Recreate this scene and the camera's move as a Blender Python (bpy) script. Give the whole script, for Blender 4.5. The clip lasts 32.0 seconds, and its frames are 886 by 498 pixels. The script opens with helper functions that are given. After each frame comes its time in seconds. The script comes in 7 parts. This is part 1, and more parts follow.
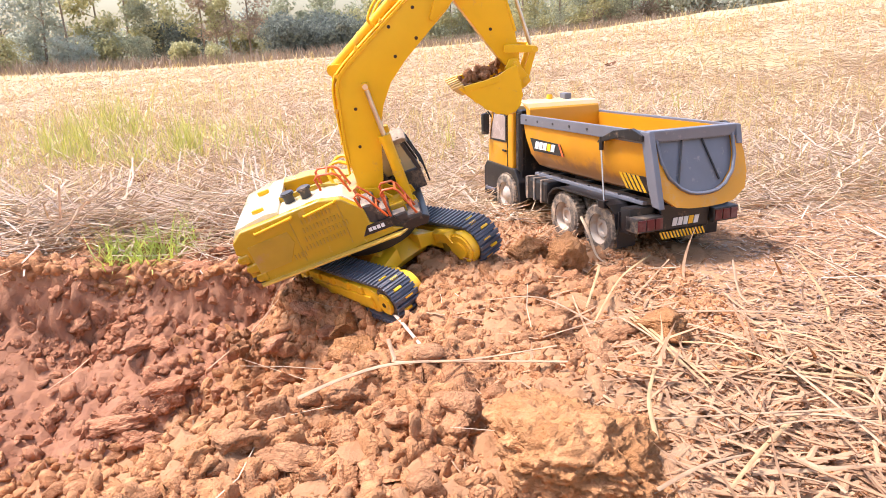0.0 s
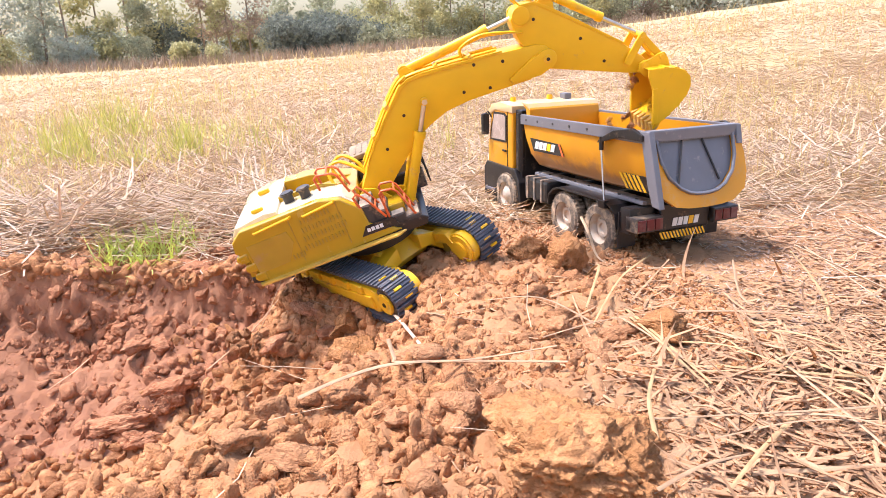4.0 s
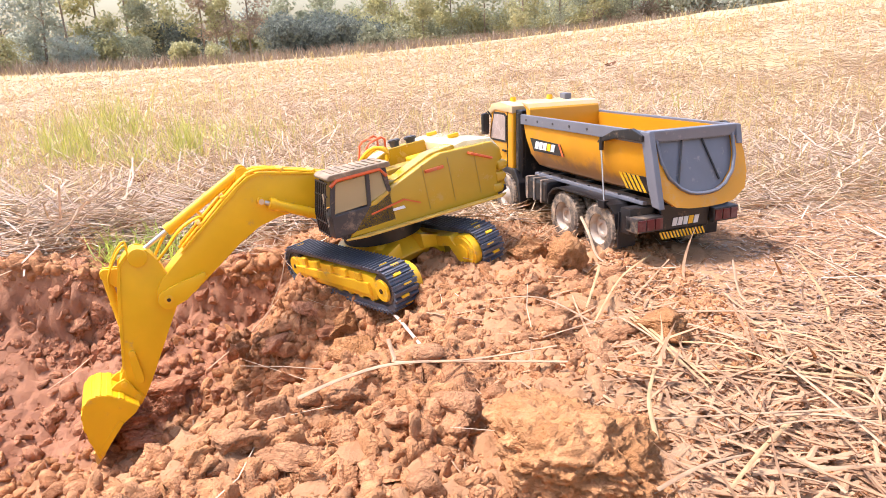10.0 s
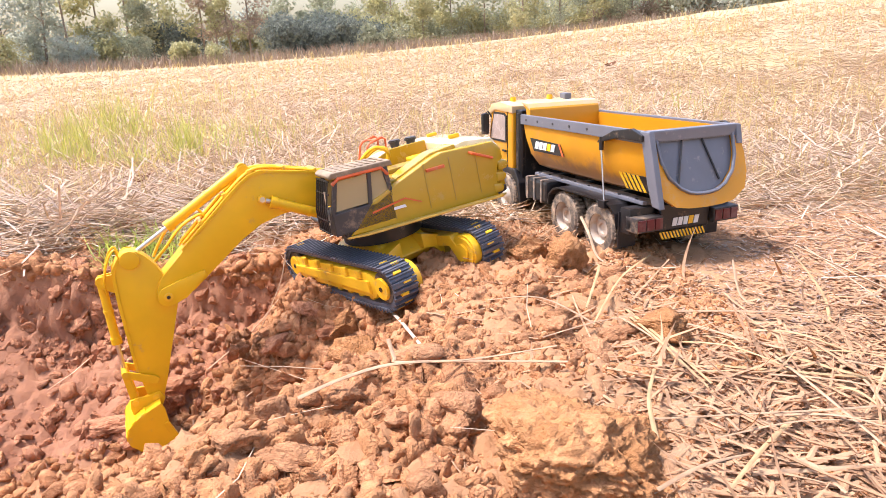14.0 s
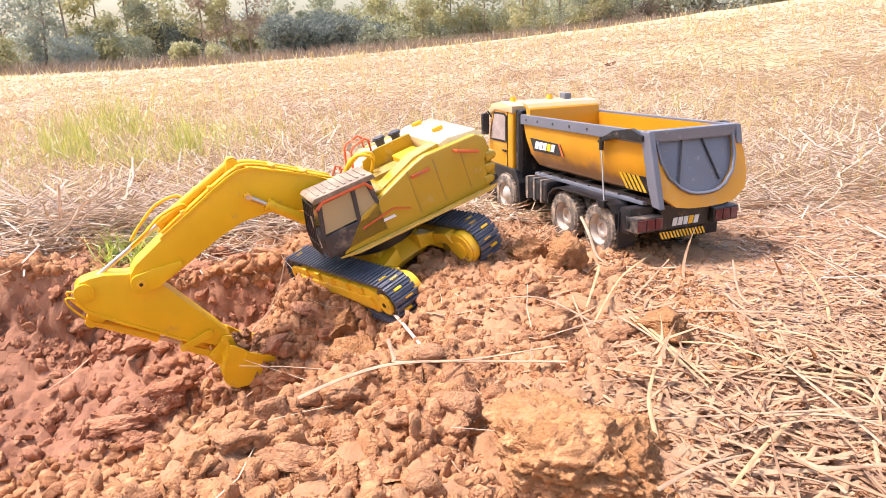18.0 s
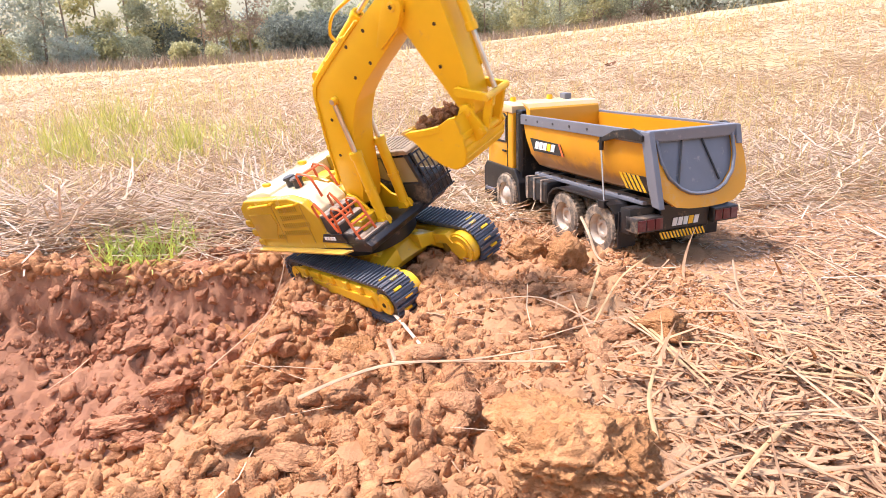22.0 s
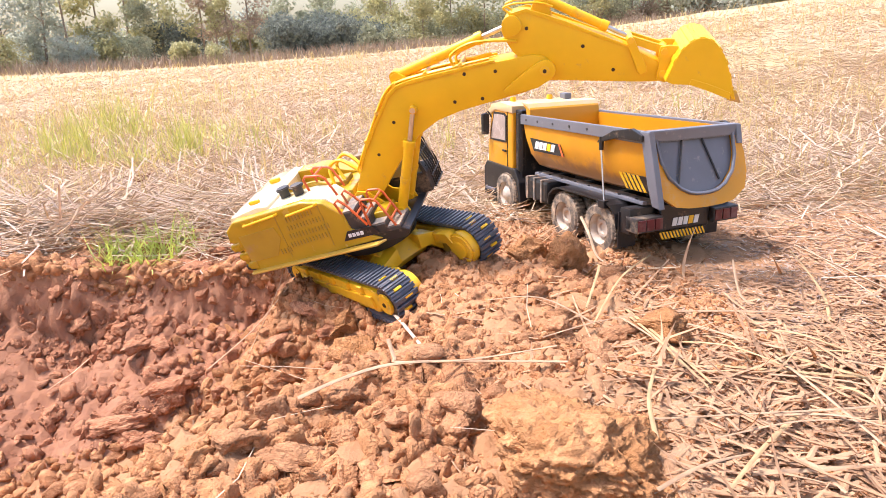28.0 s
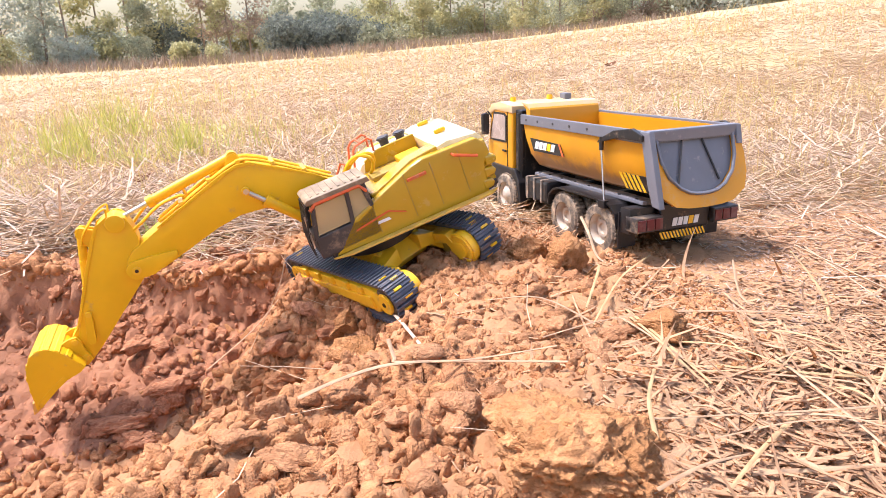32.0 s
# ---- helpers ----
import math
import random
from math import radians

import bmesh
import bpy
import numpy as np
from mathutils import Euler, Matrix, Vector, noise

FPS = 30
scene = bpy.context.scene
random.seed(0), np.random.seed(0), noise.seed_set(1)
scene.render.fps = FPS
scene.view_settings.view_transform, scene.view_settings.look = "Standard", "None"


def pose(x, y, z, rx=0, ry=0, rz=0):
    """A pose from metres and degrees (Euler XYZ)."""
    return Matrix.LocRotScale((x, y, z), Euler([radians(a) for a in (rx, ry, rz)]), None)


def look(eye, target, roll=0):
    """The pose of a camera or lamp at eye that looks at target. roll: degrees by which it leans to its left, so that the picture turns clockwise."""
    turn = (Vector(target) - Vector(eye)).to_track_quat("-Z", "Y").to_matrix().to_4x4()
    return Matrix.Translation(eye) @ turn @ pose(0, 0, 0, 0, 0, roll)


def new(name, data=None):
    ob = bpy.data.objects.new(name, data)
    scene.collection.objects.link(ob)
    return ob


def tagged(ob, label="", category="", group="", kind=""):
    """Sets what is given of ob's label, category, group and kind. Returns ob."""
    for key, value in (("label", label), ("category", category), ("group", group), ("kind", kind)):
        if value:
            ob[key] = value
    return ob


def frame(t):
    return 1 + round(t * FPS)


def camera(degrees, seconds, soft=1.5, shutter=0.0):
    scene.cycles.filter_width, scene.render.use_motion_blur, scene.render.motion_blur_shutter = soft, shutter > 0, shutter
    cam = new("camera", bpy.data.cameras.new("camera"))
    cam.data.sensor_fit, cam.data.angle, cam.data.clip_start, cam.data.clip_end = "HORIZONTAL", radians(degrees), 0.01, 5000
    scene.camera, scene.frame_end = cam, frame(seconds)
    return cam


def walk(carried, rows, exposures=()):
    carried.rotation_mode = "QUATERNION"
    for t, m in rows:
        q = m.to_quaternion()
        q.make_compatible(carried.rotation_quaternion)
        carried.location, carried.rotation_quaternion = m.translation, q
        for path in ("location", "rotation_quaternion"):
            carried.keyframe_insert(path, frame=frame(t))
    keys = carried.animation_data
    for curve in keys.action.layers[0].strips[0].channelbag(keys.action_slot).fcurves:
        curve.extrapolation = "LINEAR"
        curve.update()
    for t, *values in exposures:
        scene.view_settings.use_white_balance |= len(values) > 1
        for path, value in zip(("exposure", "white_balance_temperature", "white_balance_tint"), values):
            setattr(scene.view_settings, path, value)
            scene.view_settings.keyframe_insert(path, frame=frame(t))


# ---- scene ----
# the camera stands still on a low support
cam = camera(66.3, 32.0, soft=0.85, shutter=0.4)
EYE = (0.0, 0.0, 0.309)
STAND = look(EYE, (0.0, math.cos(radians(16.21)), 0.309 - math.sin(radians(16.21))), -2.08)
walk(cam, [(0.0, STAND), (32.0, STAND)], exposures=[(0.0, 1.62, 5960, 20.5), (32.0, 1.62, 5960, 20.5)])

# ---- daylight ----
SUN_TURN, SUN_HEIGHT = 280.0, 64.0      # degrees clockwise from +y, and above the horizon
world = bpy.data.worlds.new("daylight")
scene.world = world
world.use_nodes = True
wn = world.node_tree
sky = wn.nodes.new("ShaderNodeTexSky")
sky.sky_type, sky.sun_disc = "NISHITA", False
sky.sun_elevation, sky.sun_rotation = radians(SUN_HEIGHT), radians(SUN_TURN)
sky.air_density, sky.dust_density, sky.ozone_density = 1.6, 4.0, 0.8
wn.links.new(sky.outputs[0], wn.nodes["Background"].inputs[0])
wn.nodes["Background"].inputs[1].default_value = 0.10
sun = new("sun", bpy.data.lights.new("sun", "SUN"))
sun.data.energy, sun.data.angle, sun.data.color = 2.2, radians(11.0), (1.0, 0.945, 0.86)
sd = Vector((math.sin(radians(SUN_TURN)) * math.cos(radians(SUN_HEIGHT)),
             math.cos(radians(SUN_TURN)) * math.cos(radians(SUN_HEIGHT)), math.sin(radians(SUN_HEIGHT))))
sun.matrix_world = look(sd * 30, (0, 0, 0))


# ---- materials ----
def material(name, base, rough=0.6, metal=0.0, vary=0.12, scale=30.0, bump=0.0, bump_scale=200.0, dirt=None,
             dirt_amount=0.0, dirt_scale=25.0, rand=0.0, coat=0.0, island=False, base2=None, through_light=0.0, spec=0.5, depth=0.0):
    m = bpy.data.materials.new(name)
    m.use_nodes = True
    nt = m.node_tree
    n, l = nt.nodes, nt.links
    b = n["Principled BSDF"]
    b.inputs["Roughness"].default_value = rough
    b.inputs["Metallic"].default_value = metal
    b.inputs["Coat Weight"].default_value = coat
    b.inputs["Specular IOR Level"].default_value = spec
    tc = n.new("ShaderNodeTexCoord")
    nz = n.new("ShaderNodeTexNoise")
    nz.inputs["Scale"].default_value, nz.inputs["Detail"].default_value = scale, 6.0
    l.new(tc.outputs["Object"], nz.inputs["Vector"])
    ramp = n.new("ShaderNodeMapRange")
    ramp.inputs["From Min"].default_value, ramp.inputs["From Max"].default_value = 0.3, 0.7
    ramp.inputs["To Min"].default_value, ramp.inputs["To Max"].default_value = 1.0 - vary, 1.0 + vary
    l.new(nz.outputs["Fac"], ramp.inputs["Value"])
    mix = n.new("ShaderNodeMix")
    mix.data_type, mix.blend_type = "RGBA", "MULTIPLY"
    mix.inputs["Factor"].default_value = 1.0
    col = n.new("ShaderNodeRGB")
    col.outputs[0].default_value = (*base, 1)
    src = col.outputs[0]
    if base2:
        two = n.new("ShaderNodeMix")
        two.data_type = "RGBA"
        two.inputs["A"].default_value, two.inputs["B"].default_value = (*base, 1), (*base2, 1)
        if island:
            gi = n.new("ShaderNodeNewGeometry")
            l.new(gi.outputs["Random Per Island"], two.inputs["Factor"])
        elif rand:
            oi = n.new("ShaderNodeObjectInfo")
            l.new(oi.outputs["Random"], two.inputs["Factor"])
        else:
            n2 = n.new("ShaderNodeTexNoise")
            n2.inputs["Scale"].default_value, n2.inputs["Detail"].default_value = scale * 0.23, 5.0
            l.new(tc.outputs["Object"], n2.inputs["Vector"])
            mr = n.new("ShaderNodeMapRange")
            mr.inputs["From Min"].default_value, mr.inputs["From Max"].default_value = 0.38, 0.62
            l.new(n2.outputs["Fac"], mr.inputs["Value"])
            l.new(mr.outputs["Result"], two.inputs["Factor"])
        src = two.outputs["Result"]
    l.new(src, mix.inputs["A"])
    l.new(ramp.outputs["Result"], mix.inputs["B"])
    out = mix.outputs["Result"]
    if dirt:
        dn = n.new("ShaderNodeTexNoise")
        dn.inputs["Scale"].default_value, dn.inputs["Detail"].default_value = dirt_scale, 8.0
        dn.inputs["Roughness"].default_value = 0.7
        l.new(tc.outputs["Object"], dn.inputs["Vector"])
        dr = n.new("ShaderNodeMapRange")
        dr.inputs["From Min"].default_value, dr.inputs["From Max"].default_value = 0.62 - 0.35 * dirt_amount, 0.80 - 0.25 * dirt_amount
        l.new(dn.outputs["Fac"], dr.inputs["Value"])
        dm = n.new("ShaderNodeMix")
        dm.data_type = "RGBA"
        l.new(dr.outputs["Result"], dm.inputs["Factor"])
        l.new(out, dm.inputs["A"])
        dm.inputs["B"].default_value = (*dirt, 1)
        out = dm.outputs["Result"]
        rr = n.new("ShaderNodeMapRange")
        rr.inputs["To Min"].default_value, rr.inputs["To Max"].default_value = rough, 0.9
        l.new(dr.outputs["Result"], rr.inputs["Value"])
        l.new(rr.outputs["Result"], b.inputs["Roughness"])
    l.new(out, b.inputs["Base Color"])
    if through_light:
        tl = n.new("ShaderNodeBsdfTranslucent")
        l.new(out, tl.inputs["Color"])
        ms = n.new("ShaderNodeMixShader")
        ms.inputs[0].default_value = through_light
        l.new(b.outputs[0], ms.inputs[1])
        l.new(tl.outputs[0], ms.inputs[2])
        l.new(ms.outputs[0], n["Material Output"].inputs["Surface"])
    if bump:
        bn = n.new("ShaderNodeTexNoise")
        bn.inputs["Scale"].default_value, bn.inputs["Detail"].default_value = bump_scale, 8.0
        l.new(tc.outputs["Object"], bn.inputs["Vector"])
        bp = n.new("ShaderNodeBump")
        bp.inputs["Strength"].default_value = min(bump, 1.0)
        bp.inputs["Distance"].default_value = depth or 0.6 / bump_scale
        l.new(bn.outputs["Fac"], bp.inputs["Height"])
        l.new(bp.outputs[0], b.inputs["Normal"])
    return m


SOIL_DUST = (0.42, 0.24, 0.13)
M_YELLOW = material("excavator_yellow", (0.78, 0.445, 0.0015), 0.40, 0, 0.06, 18, 0.05, 500, SOIL_DUST, 0.0, 30, coat=0.08, spec=0.35)
M_YELLOW2 = material("dull_yellow_paint", (0.80, 0.46, 0.010), 0.36, 0, 0.08, 22, 0.05, 500, SOIL_DUST, 0.18, 40, coat=0.2)
# housing colour, set darker than the boom yellow
M_LIME = material("darker_yellow_housing", (0.47, 0.282, 0.006), 0.27, 0, 0.06, 14, 0.04, 500, (0.56, 0.38, 0.14), 0.03, 22, coat=0.4)
# hood tops: the sky's white reflection is put into a pale base colour
M_HOOD = material("sky_glare_hood", (0.80, 0.66, 0.34), 0.22, 0, 0.05, 14, 0.03, 500, (0.78, 0.70, 0.55), 0.6, 14, coat=1.0, spec=0.8)
M_VENT = material("vent_yellow", (0.44, 0.27, 0.018), 0.5, 0, 0.10, 30, 0.05, 600, SOIL_DUST, 0.2, 40)
M_OLIVE = material("olive_brown_panel", (0.36, 0.23, 0.02), 0.5, 0, 0.10, 30, 0.05, 600, SOIL_DUST, 0.25, 40)
M_TRUCK = material("truck_amber_paint", (0.62, 0.272, 0.008), 0.32, 0, 0.06, 16, 0.04, 500, (0.50, 0.30, 0.12), 0.2, 26, coat=0.12, spec=0.35)
M_BLACK = material("black_plastic", (0.016, 0.015, 0.016), 0.36, 0, 0.2, 40, 0.08, 700, (0.26, 0.17, 0.11), 0.10, 45)
M_RUBBER = material("track_rubber", (0.085, 0.088, 0.105), 0.32, 0, 0.2, 60, 0.1, 900, (0.34, 0.2, 0.12), 0.12, 60)
M_TYRE = material("dusty_tyre", (0.11, 0.088, 0.068), 0.8, 0, 0.2, 60, 0.2, 900, (0.50, 0.36, 0.23), 0.5, 55)
M_RIM = material("dusty_rim", (0.50, 0.43, 0.35), 0.6, 0.0, 0.1, 60, 0.05, 700, (0.52, 0.37, 0.24), 0.5, 70)
M_GREY = material("grey_plastic", (0.155, 0.155, 0.175), 0.40, 0, 0.08, 30, 0.05, 700, (0.4, 0.34, 0.30), 0.06, 50)
M_DARK = material("dark_grey_plastic", (0.045, 0.040, 0.038), 0.45, 0, 0.15, 30, 0.06, 700, (0.34, 0.24, 0.15), 0.25, 40)
M_RED = material("orange_red_rail", (0.62, 0.11, 0.02), 0.45, 0, 0.15, 40, dirt=SOIL_DUST, dirt_amount=0.25, dirt_scale=60)
M_TAIL = material("red_lamp_lens", (0.12, 0.014, 0.018), 0.3, 0, 0.1, 60, dirt=(0.22, 0.13, 0.11), dirt_amount=0.45)
# dusty amber, and pale enough to put the cab roof's glare into the colour
M_TRUCK_DUST_GLARE = material("dust_and_glare_amber_paint", (0.68, 0.44, 0.15), 0.5, 0, 0.1, 20, 0.1, 500, (0.58, 0.41, 0.25), 0.65, 30)
M_GUARD = material("dusty_black_guard", (0.014, 0.013, 0.014), 0.30, 0, 0.2, 40, 0.08, 700, (0.34, 0.24, 0.16), 0.16, 40)
M_DECK = material("dusty_deck", (0.13, 0.115, 0.10), 0.6, 0, 0.2, 40, 0.2, 600, (0.44, 0.31, 0.20), 0.62, 45)
M_AMBER = material("amber_beacon", (0.90, 0.50, 0.02), 0.2, 0, 0.05, 60, coat=0.5)
M_WHITE = material("white_decal", (0.80, 0.79, 0.76), 0.5, 0, 0.05, 60)
M_STEEL = material("steel_rod", (0.62, 0.58, 0.52), 0.28, 0.9, 0.1, 60)
M_TOOTH = material("worn_yellow_tooth", (0.62, 0.36, 0.05), 0.5, 0, 0.2, 60, dirt=(0.42, 0.26, 0.16), dirt_amount=0.4, dirt_scale=90)
M_BOLT = material("dark_pin_hole", (0.05, 0.025, 0.01), 0.6, 0.2, 0.1, 80)



def scraped(m, low, high, colour):
    """Caked dirt with a ragged upper edge along the bottom of a painted body."""
    n, l = m.node_tree.nodes, m.node_tree.links
    sock = n["Principled BSDF"].inputs["Base Color"]
    old = sock.links[0].from_socket
    tc, sep, nz = n.new("ShaderNodeTexCoord"), n.new("ShaderNodeSeparateXYZ"), n.new("ShaderNodeTexNoise")
    nz.inputs["Scale"].default_value, nz.inputs["Detail"].default_value, nz.inputs["Roughness"].default_value = 22.0, 9.0, 0.65
    l.new(tc.outputs["Object"], sep.inputs[0])
    l.new(tc.outputs["Object"], nz.inputs["Vector"])
    add = n.new("ShaderNodeMath")
    add.operation = "MULTIPLY_ADD"
    add.inputs[1].default_value = 0.09
    l.new(nz.outputs["Fac"], add.inputs[0])
    l.new(sep.outputs["Z"], add.inputs[2])
    edge = n.new("ShaderNodeMapRange")
    edge.inputs[1].default_value, edge.inputs[2].default_value, edge.inputs[3].default_value, edge.inputs[4].default_value = low, high, 0.85, 0.0
    l.new(add.outputs[0], edge.inputs[0])
    mix = n.new("ShaderNodeMix")
    mix.data_type = "RGBA"
    l.new(edge.outputs[0], mix.inputs[0])
    l.new(old, mix.inputs["A"])
    mix.inputs["B"].default_value = (*colour, 1)
    l.new(mix.outputs["Result"], sock)
    return m


M_TIPPER = scraped(material("tipper_amber_paint", (0.62, 0.272, 0.008), 0.32, 0, 0.06, 16, 0.04, 500, (0.50, 0.30, 0.12), 0.08, 26, coat=0.12, spec=0.35), 0.158, 0.176, (0.33, 0.155, 0.05))


def glass(name, tint, rough=0.05):
    m = bpy.data.materials.new(name)
    m.use_nodes = True
    b = m.node_tree.nodes["Principled BSDF"]
    b.inputs["Base Color"].default_value = (*tint, 1)
    b.inputs["Roughness"].default_value = rough
    b.inputs["Alpha"].default_value = 0.5
    return m


# the amber tint stands in for yellow surroundings mirrored in the glass
M_GLASS = glass("yellow_reflection_glass", (0.62, 0.50, 0.26))
M_PANE = material("pale_dusty_pane", (0.42, 0.33, 0.28), 0.18, 0, 0.15, 30, dirt=(0.3, 0.2, 0.15), dirt_amount=0.3, dirt_scale=60)
M_ROOF = material("dusty_roof", (0.22, 0.155, 0.09), 0.55, 0, 0.15, 40, dirt=(0.42, 0.31, 0.20), dirt_amount=0.45, dirt_scale=40)
M_LEDGE = material("scuffed_ledge", (0.58, 0.36, 0.05), 0.3, 0, 0.12, 40, dirt=(0.6, 0.5, 0.36), dirt_amount=0.2, dirt_scale=30, coat=0.8)


# ---- mesh helpers ----
def part(name, bm, mat, parent=None, label="", smooth=0.0):
    me = bpy.data.meshes.new(name)
    bm.normal_update()
    if smooth:
        for f in bm.faces:
            f.smooth = True
        lim = radians(smooth)
        for e in bm.edges:
            if len(e.link_faces) == 2 and e.calc_face_angle(0) > lim:
                e.smooth = False
    bm.to_mesh(me)
    bm.free()
    for one in (mat if isinstance(mat, (list, tuple)) else (mat,)):
        me.materials.append(one)
    ob = new(name, me)
    if parent:
        ob.parent = parent
    if label:
        ob["label"] = label
    return ob


def thing(name, label, category, group="", m=None, kind=""):
    ob = new(name)
    ob.empty_display_size = 0.05
    if m is not None:
        ob.matrix_basis = m
    return tagged(ob, label, category, group, kind)


def box(x0, x1, y0, y1, z0, z1, bevel=0.0015, bm=None, m=None):
    b = bmesh.new()
    bmesh.ops.create_cube(b, size=1)
    for v in b.verts:
        v.co = Vector((x0 + (v.co.x + .5) * (x1 - x0), y0 + (v.co.y + .5) * (y1 - y0), z0 + (v.co.z + .5) * (z1 - z0)))
    if bevel:
        bevel = min(bevel, 0.45 * min(abs(x1 - x0), abs(y1 - y0), abs(z1 - z0)))
        bmesh.ops.bevel(b, geom=b.edges[:], offset=bevel, segments=2, affect="EDGES", profile=0.6)
    return merge(bm, b, m)


def merge(bm, b, m=None):
    if m is not None:
        b.transform(m)
    if bm is None:
        return b
    me = bpy.data.meshes.new("tmp")
    b.to_mesh(me)
    b.free()
    bm.from_mesh(me)
    bpy.data.meshes.remove(me)
    return bm


def prism(profile, y0, y1, bevel=0.0012, bm=None, m=None, y2=None, segs=2):
    """A closed outline of (x, z) points, drawn out from y0 to y1."""
    b = bmesh.new()
    fr = [b.verts.new((x, y0, z)) for x, z in profile]
    bk = [b.verts.new((x, y1, z)) for x, z in profile]
    k = len(profile)
    b.faces.new(fr)
    b.faces.new(bk[::-1])
    for i in range(k):
        b.faces.new((fr[i], bk[i], bk[(i + 1) % k], fr[(i + 1) % k]))
    bmesh.ops.recalc_face_normals(b, faces=b.faces[:])
    if bevel:
        bmesh.ops.bevel(b, geom=b.edges[:], offset=bevel, segments=segs, affect="EDGES", profile=0.6, clamp_overlap=True)
    return merge(bm, b, m)


def rod(p, q, r, n=12, bm=None, r2=None, bevel=0.0):
    p, q = Vector(p), Vector(q)
    b = bmesh.new()
    bmesh.ops.create_cone(b, cap_ends=True, segments=n, radius1=r, radius2=r if r2 is None else r2, depth=(q - p).length)
    if bevel:
        bmesh.ops.bevel(b, geom=[e for e in b.edges if len([f for f in e.link_faces if len(f.verts) > 4]) == 1], offset=bevel, segments=2, affect="EDGES")
    b.transform(Matrix.Translation((p + q) / 2) @ (q - p).to_track_quat("Z", "Y").to_matrix().to_4x4())
    return merge(bm, b)


def tube(points, r, n=6, bm=None):
    """A bent bar or hose through the points."""
    b = bmesh.new() if bm is None else bm
    pts = [Vector(p) for p in points]
    rings = []
    for i, p in enumerate(pts):
        d = (pts[min(i + 1, len(pts) - 1)] - pts[max(i - 1, 0)]).normalized()
        side = d.cross(Vector((0.13, 0.21, 1))).normalized()
        up = side.cross(d)
        rings.append([b.verts.new(p + r * (math.cos(a) * side + math.sin(a) * up)) for a in [2 * math.pi * j / n for j in range(n)]])
    for i in range(len(rings) - 1):
        for j in range(n):
            b.faces.new((rings[i][j], rings[i][(j + 1) % n], rings[i + 1][(j + 1) % n], rings[i + 1][j]))
    b.faces.new(rings[0][::-1])
    b.faces.new(rings[-1])
    return b


def arc(points, k=6):
    """Points of a smooth curve through the given ones."""
    pts = [Vector(p) for p in points]
    out = []
    for i in range(len(pts) - 1):
        p0, p1, p2, p3 = pts[max(i - 1, 0)], pts[i], pts[i + 1], pts[min(i + 2, len(pts) - 1)]
        for j in range(k):
            t = j / k
            out.append(0.5 * ((2 * p1) + (p2 - p0) * t + (2 * p0 - 5 * p1 + 4 * p2 - p3) * t * t + (3 * p1 - p0 - 3 * p2 + p3) * t ** 3))
    return out + [pts[-1]]


# ---- the ground: a dug field, one sheet ----
def smooth(a, b, x):
    t = np.clip((x - a) / (b - a), 0, 1)
    return t * t * (3 - 2 * t)


# each side of the pit: a point on its rim, the way inward, its steepness and the depth of its foot
PIT = (((-0.50, 1.095), (0.10, -1.0), 2.2), ((-0.03, 1.06), (-0.775, -0.63), 0.37),
       ((-0.057, 0.660), (-0.70, 0.716), 0.9), ((-0.19, 0.535), (-0.40, 0.917), 0.9),
       ((-0.035, 0.80), (-0.99, 0.10), 1.3), ((-1.35, 0.9), (1.0, 0.0), 0.9))


def field_height(x, y):
    far = smooth(1.6, 7.0, np.hypot(x, y))
    k = np.minimum(1.0, 21.0 / np.maximum(np.hypot(x, y), 0.01))
    x, y = x * k, y * k
    return far * (0.0602 * x + 0.0228 * y + 0.0035 * np.minimum(x * x, 400.0))


def waves(x, y, s, seed):
    """Soft random swells, as sums of sines in many ways."""
    r = np.random.RandomState(seed)
    out = np.zeros_like(x)
    for k in range(9):
        a, p, q = r.uniform(0, 6.283), r.uniform(0, 6.283), r.uniform(0.6, 1.7)
        out += np.sin((x * math.cos(a) + y * math.sin(a)) * q * 6.283 / s + p + 1.3 * np.sin((x * math.sin(a) - y * math.cos(a)) * 2.1 / s + k))
    return out / 4.0


def pit_depth(x, y):
    d = np.full_like(x, 0.225)
    wob = 0.016 * waves(x, y, 0.16, 5)
    for (px, py), (nx, ny), steep in PIT:
        k = math.hypot(nx, ny)
        inside = ((x - px) * nx + (y - py) * ny) / k + wob
        h = np.maximum(inside, 0) * steep + np.maximum(inside - 0.17, 0) * (0.55 if steep == 0.37 else 0.0)
        if steep == 2.2:
            h = np.minimum(h, 0.058 + 0.040 * np.sin(x * 9.0 + 1.0) ** 2 + np.maximum(inside - 0.034, 0) * 0.50)
        m = np.clip(0.5 + 0.5 * (d - h) / 0.03, 0, 1)
        d = d * (1 - m) + h * m - 0.03 * m * (1 - m) * (h > 0)
    return np.maximum(d, 0)


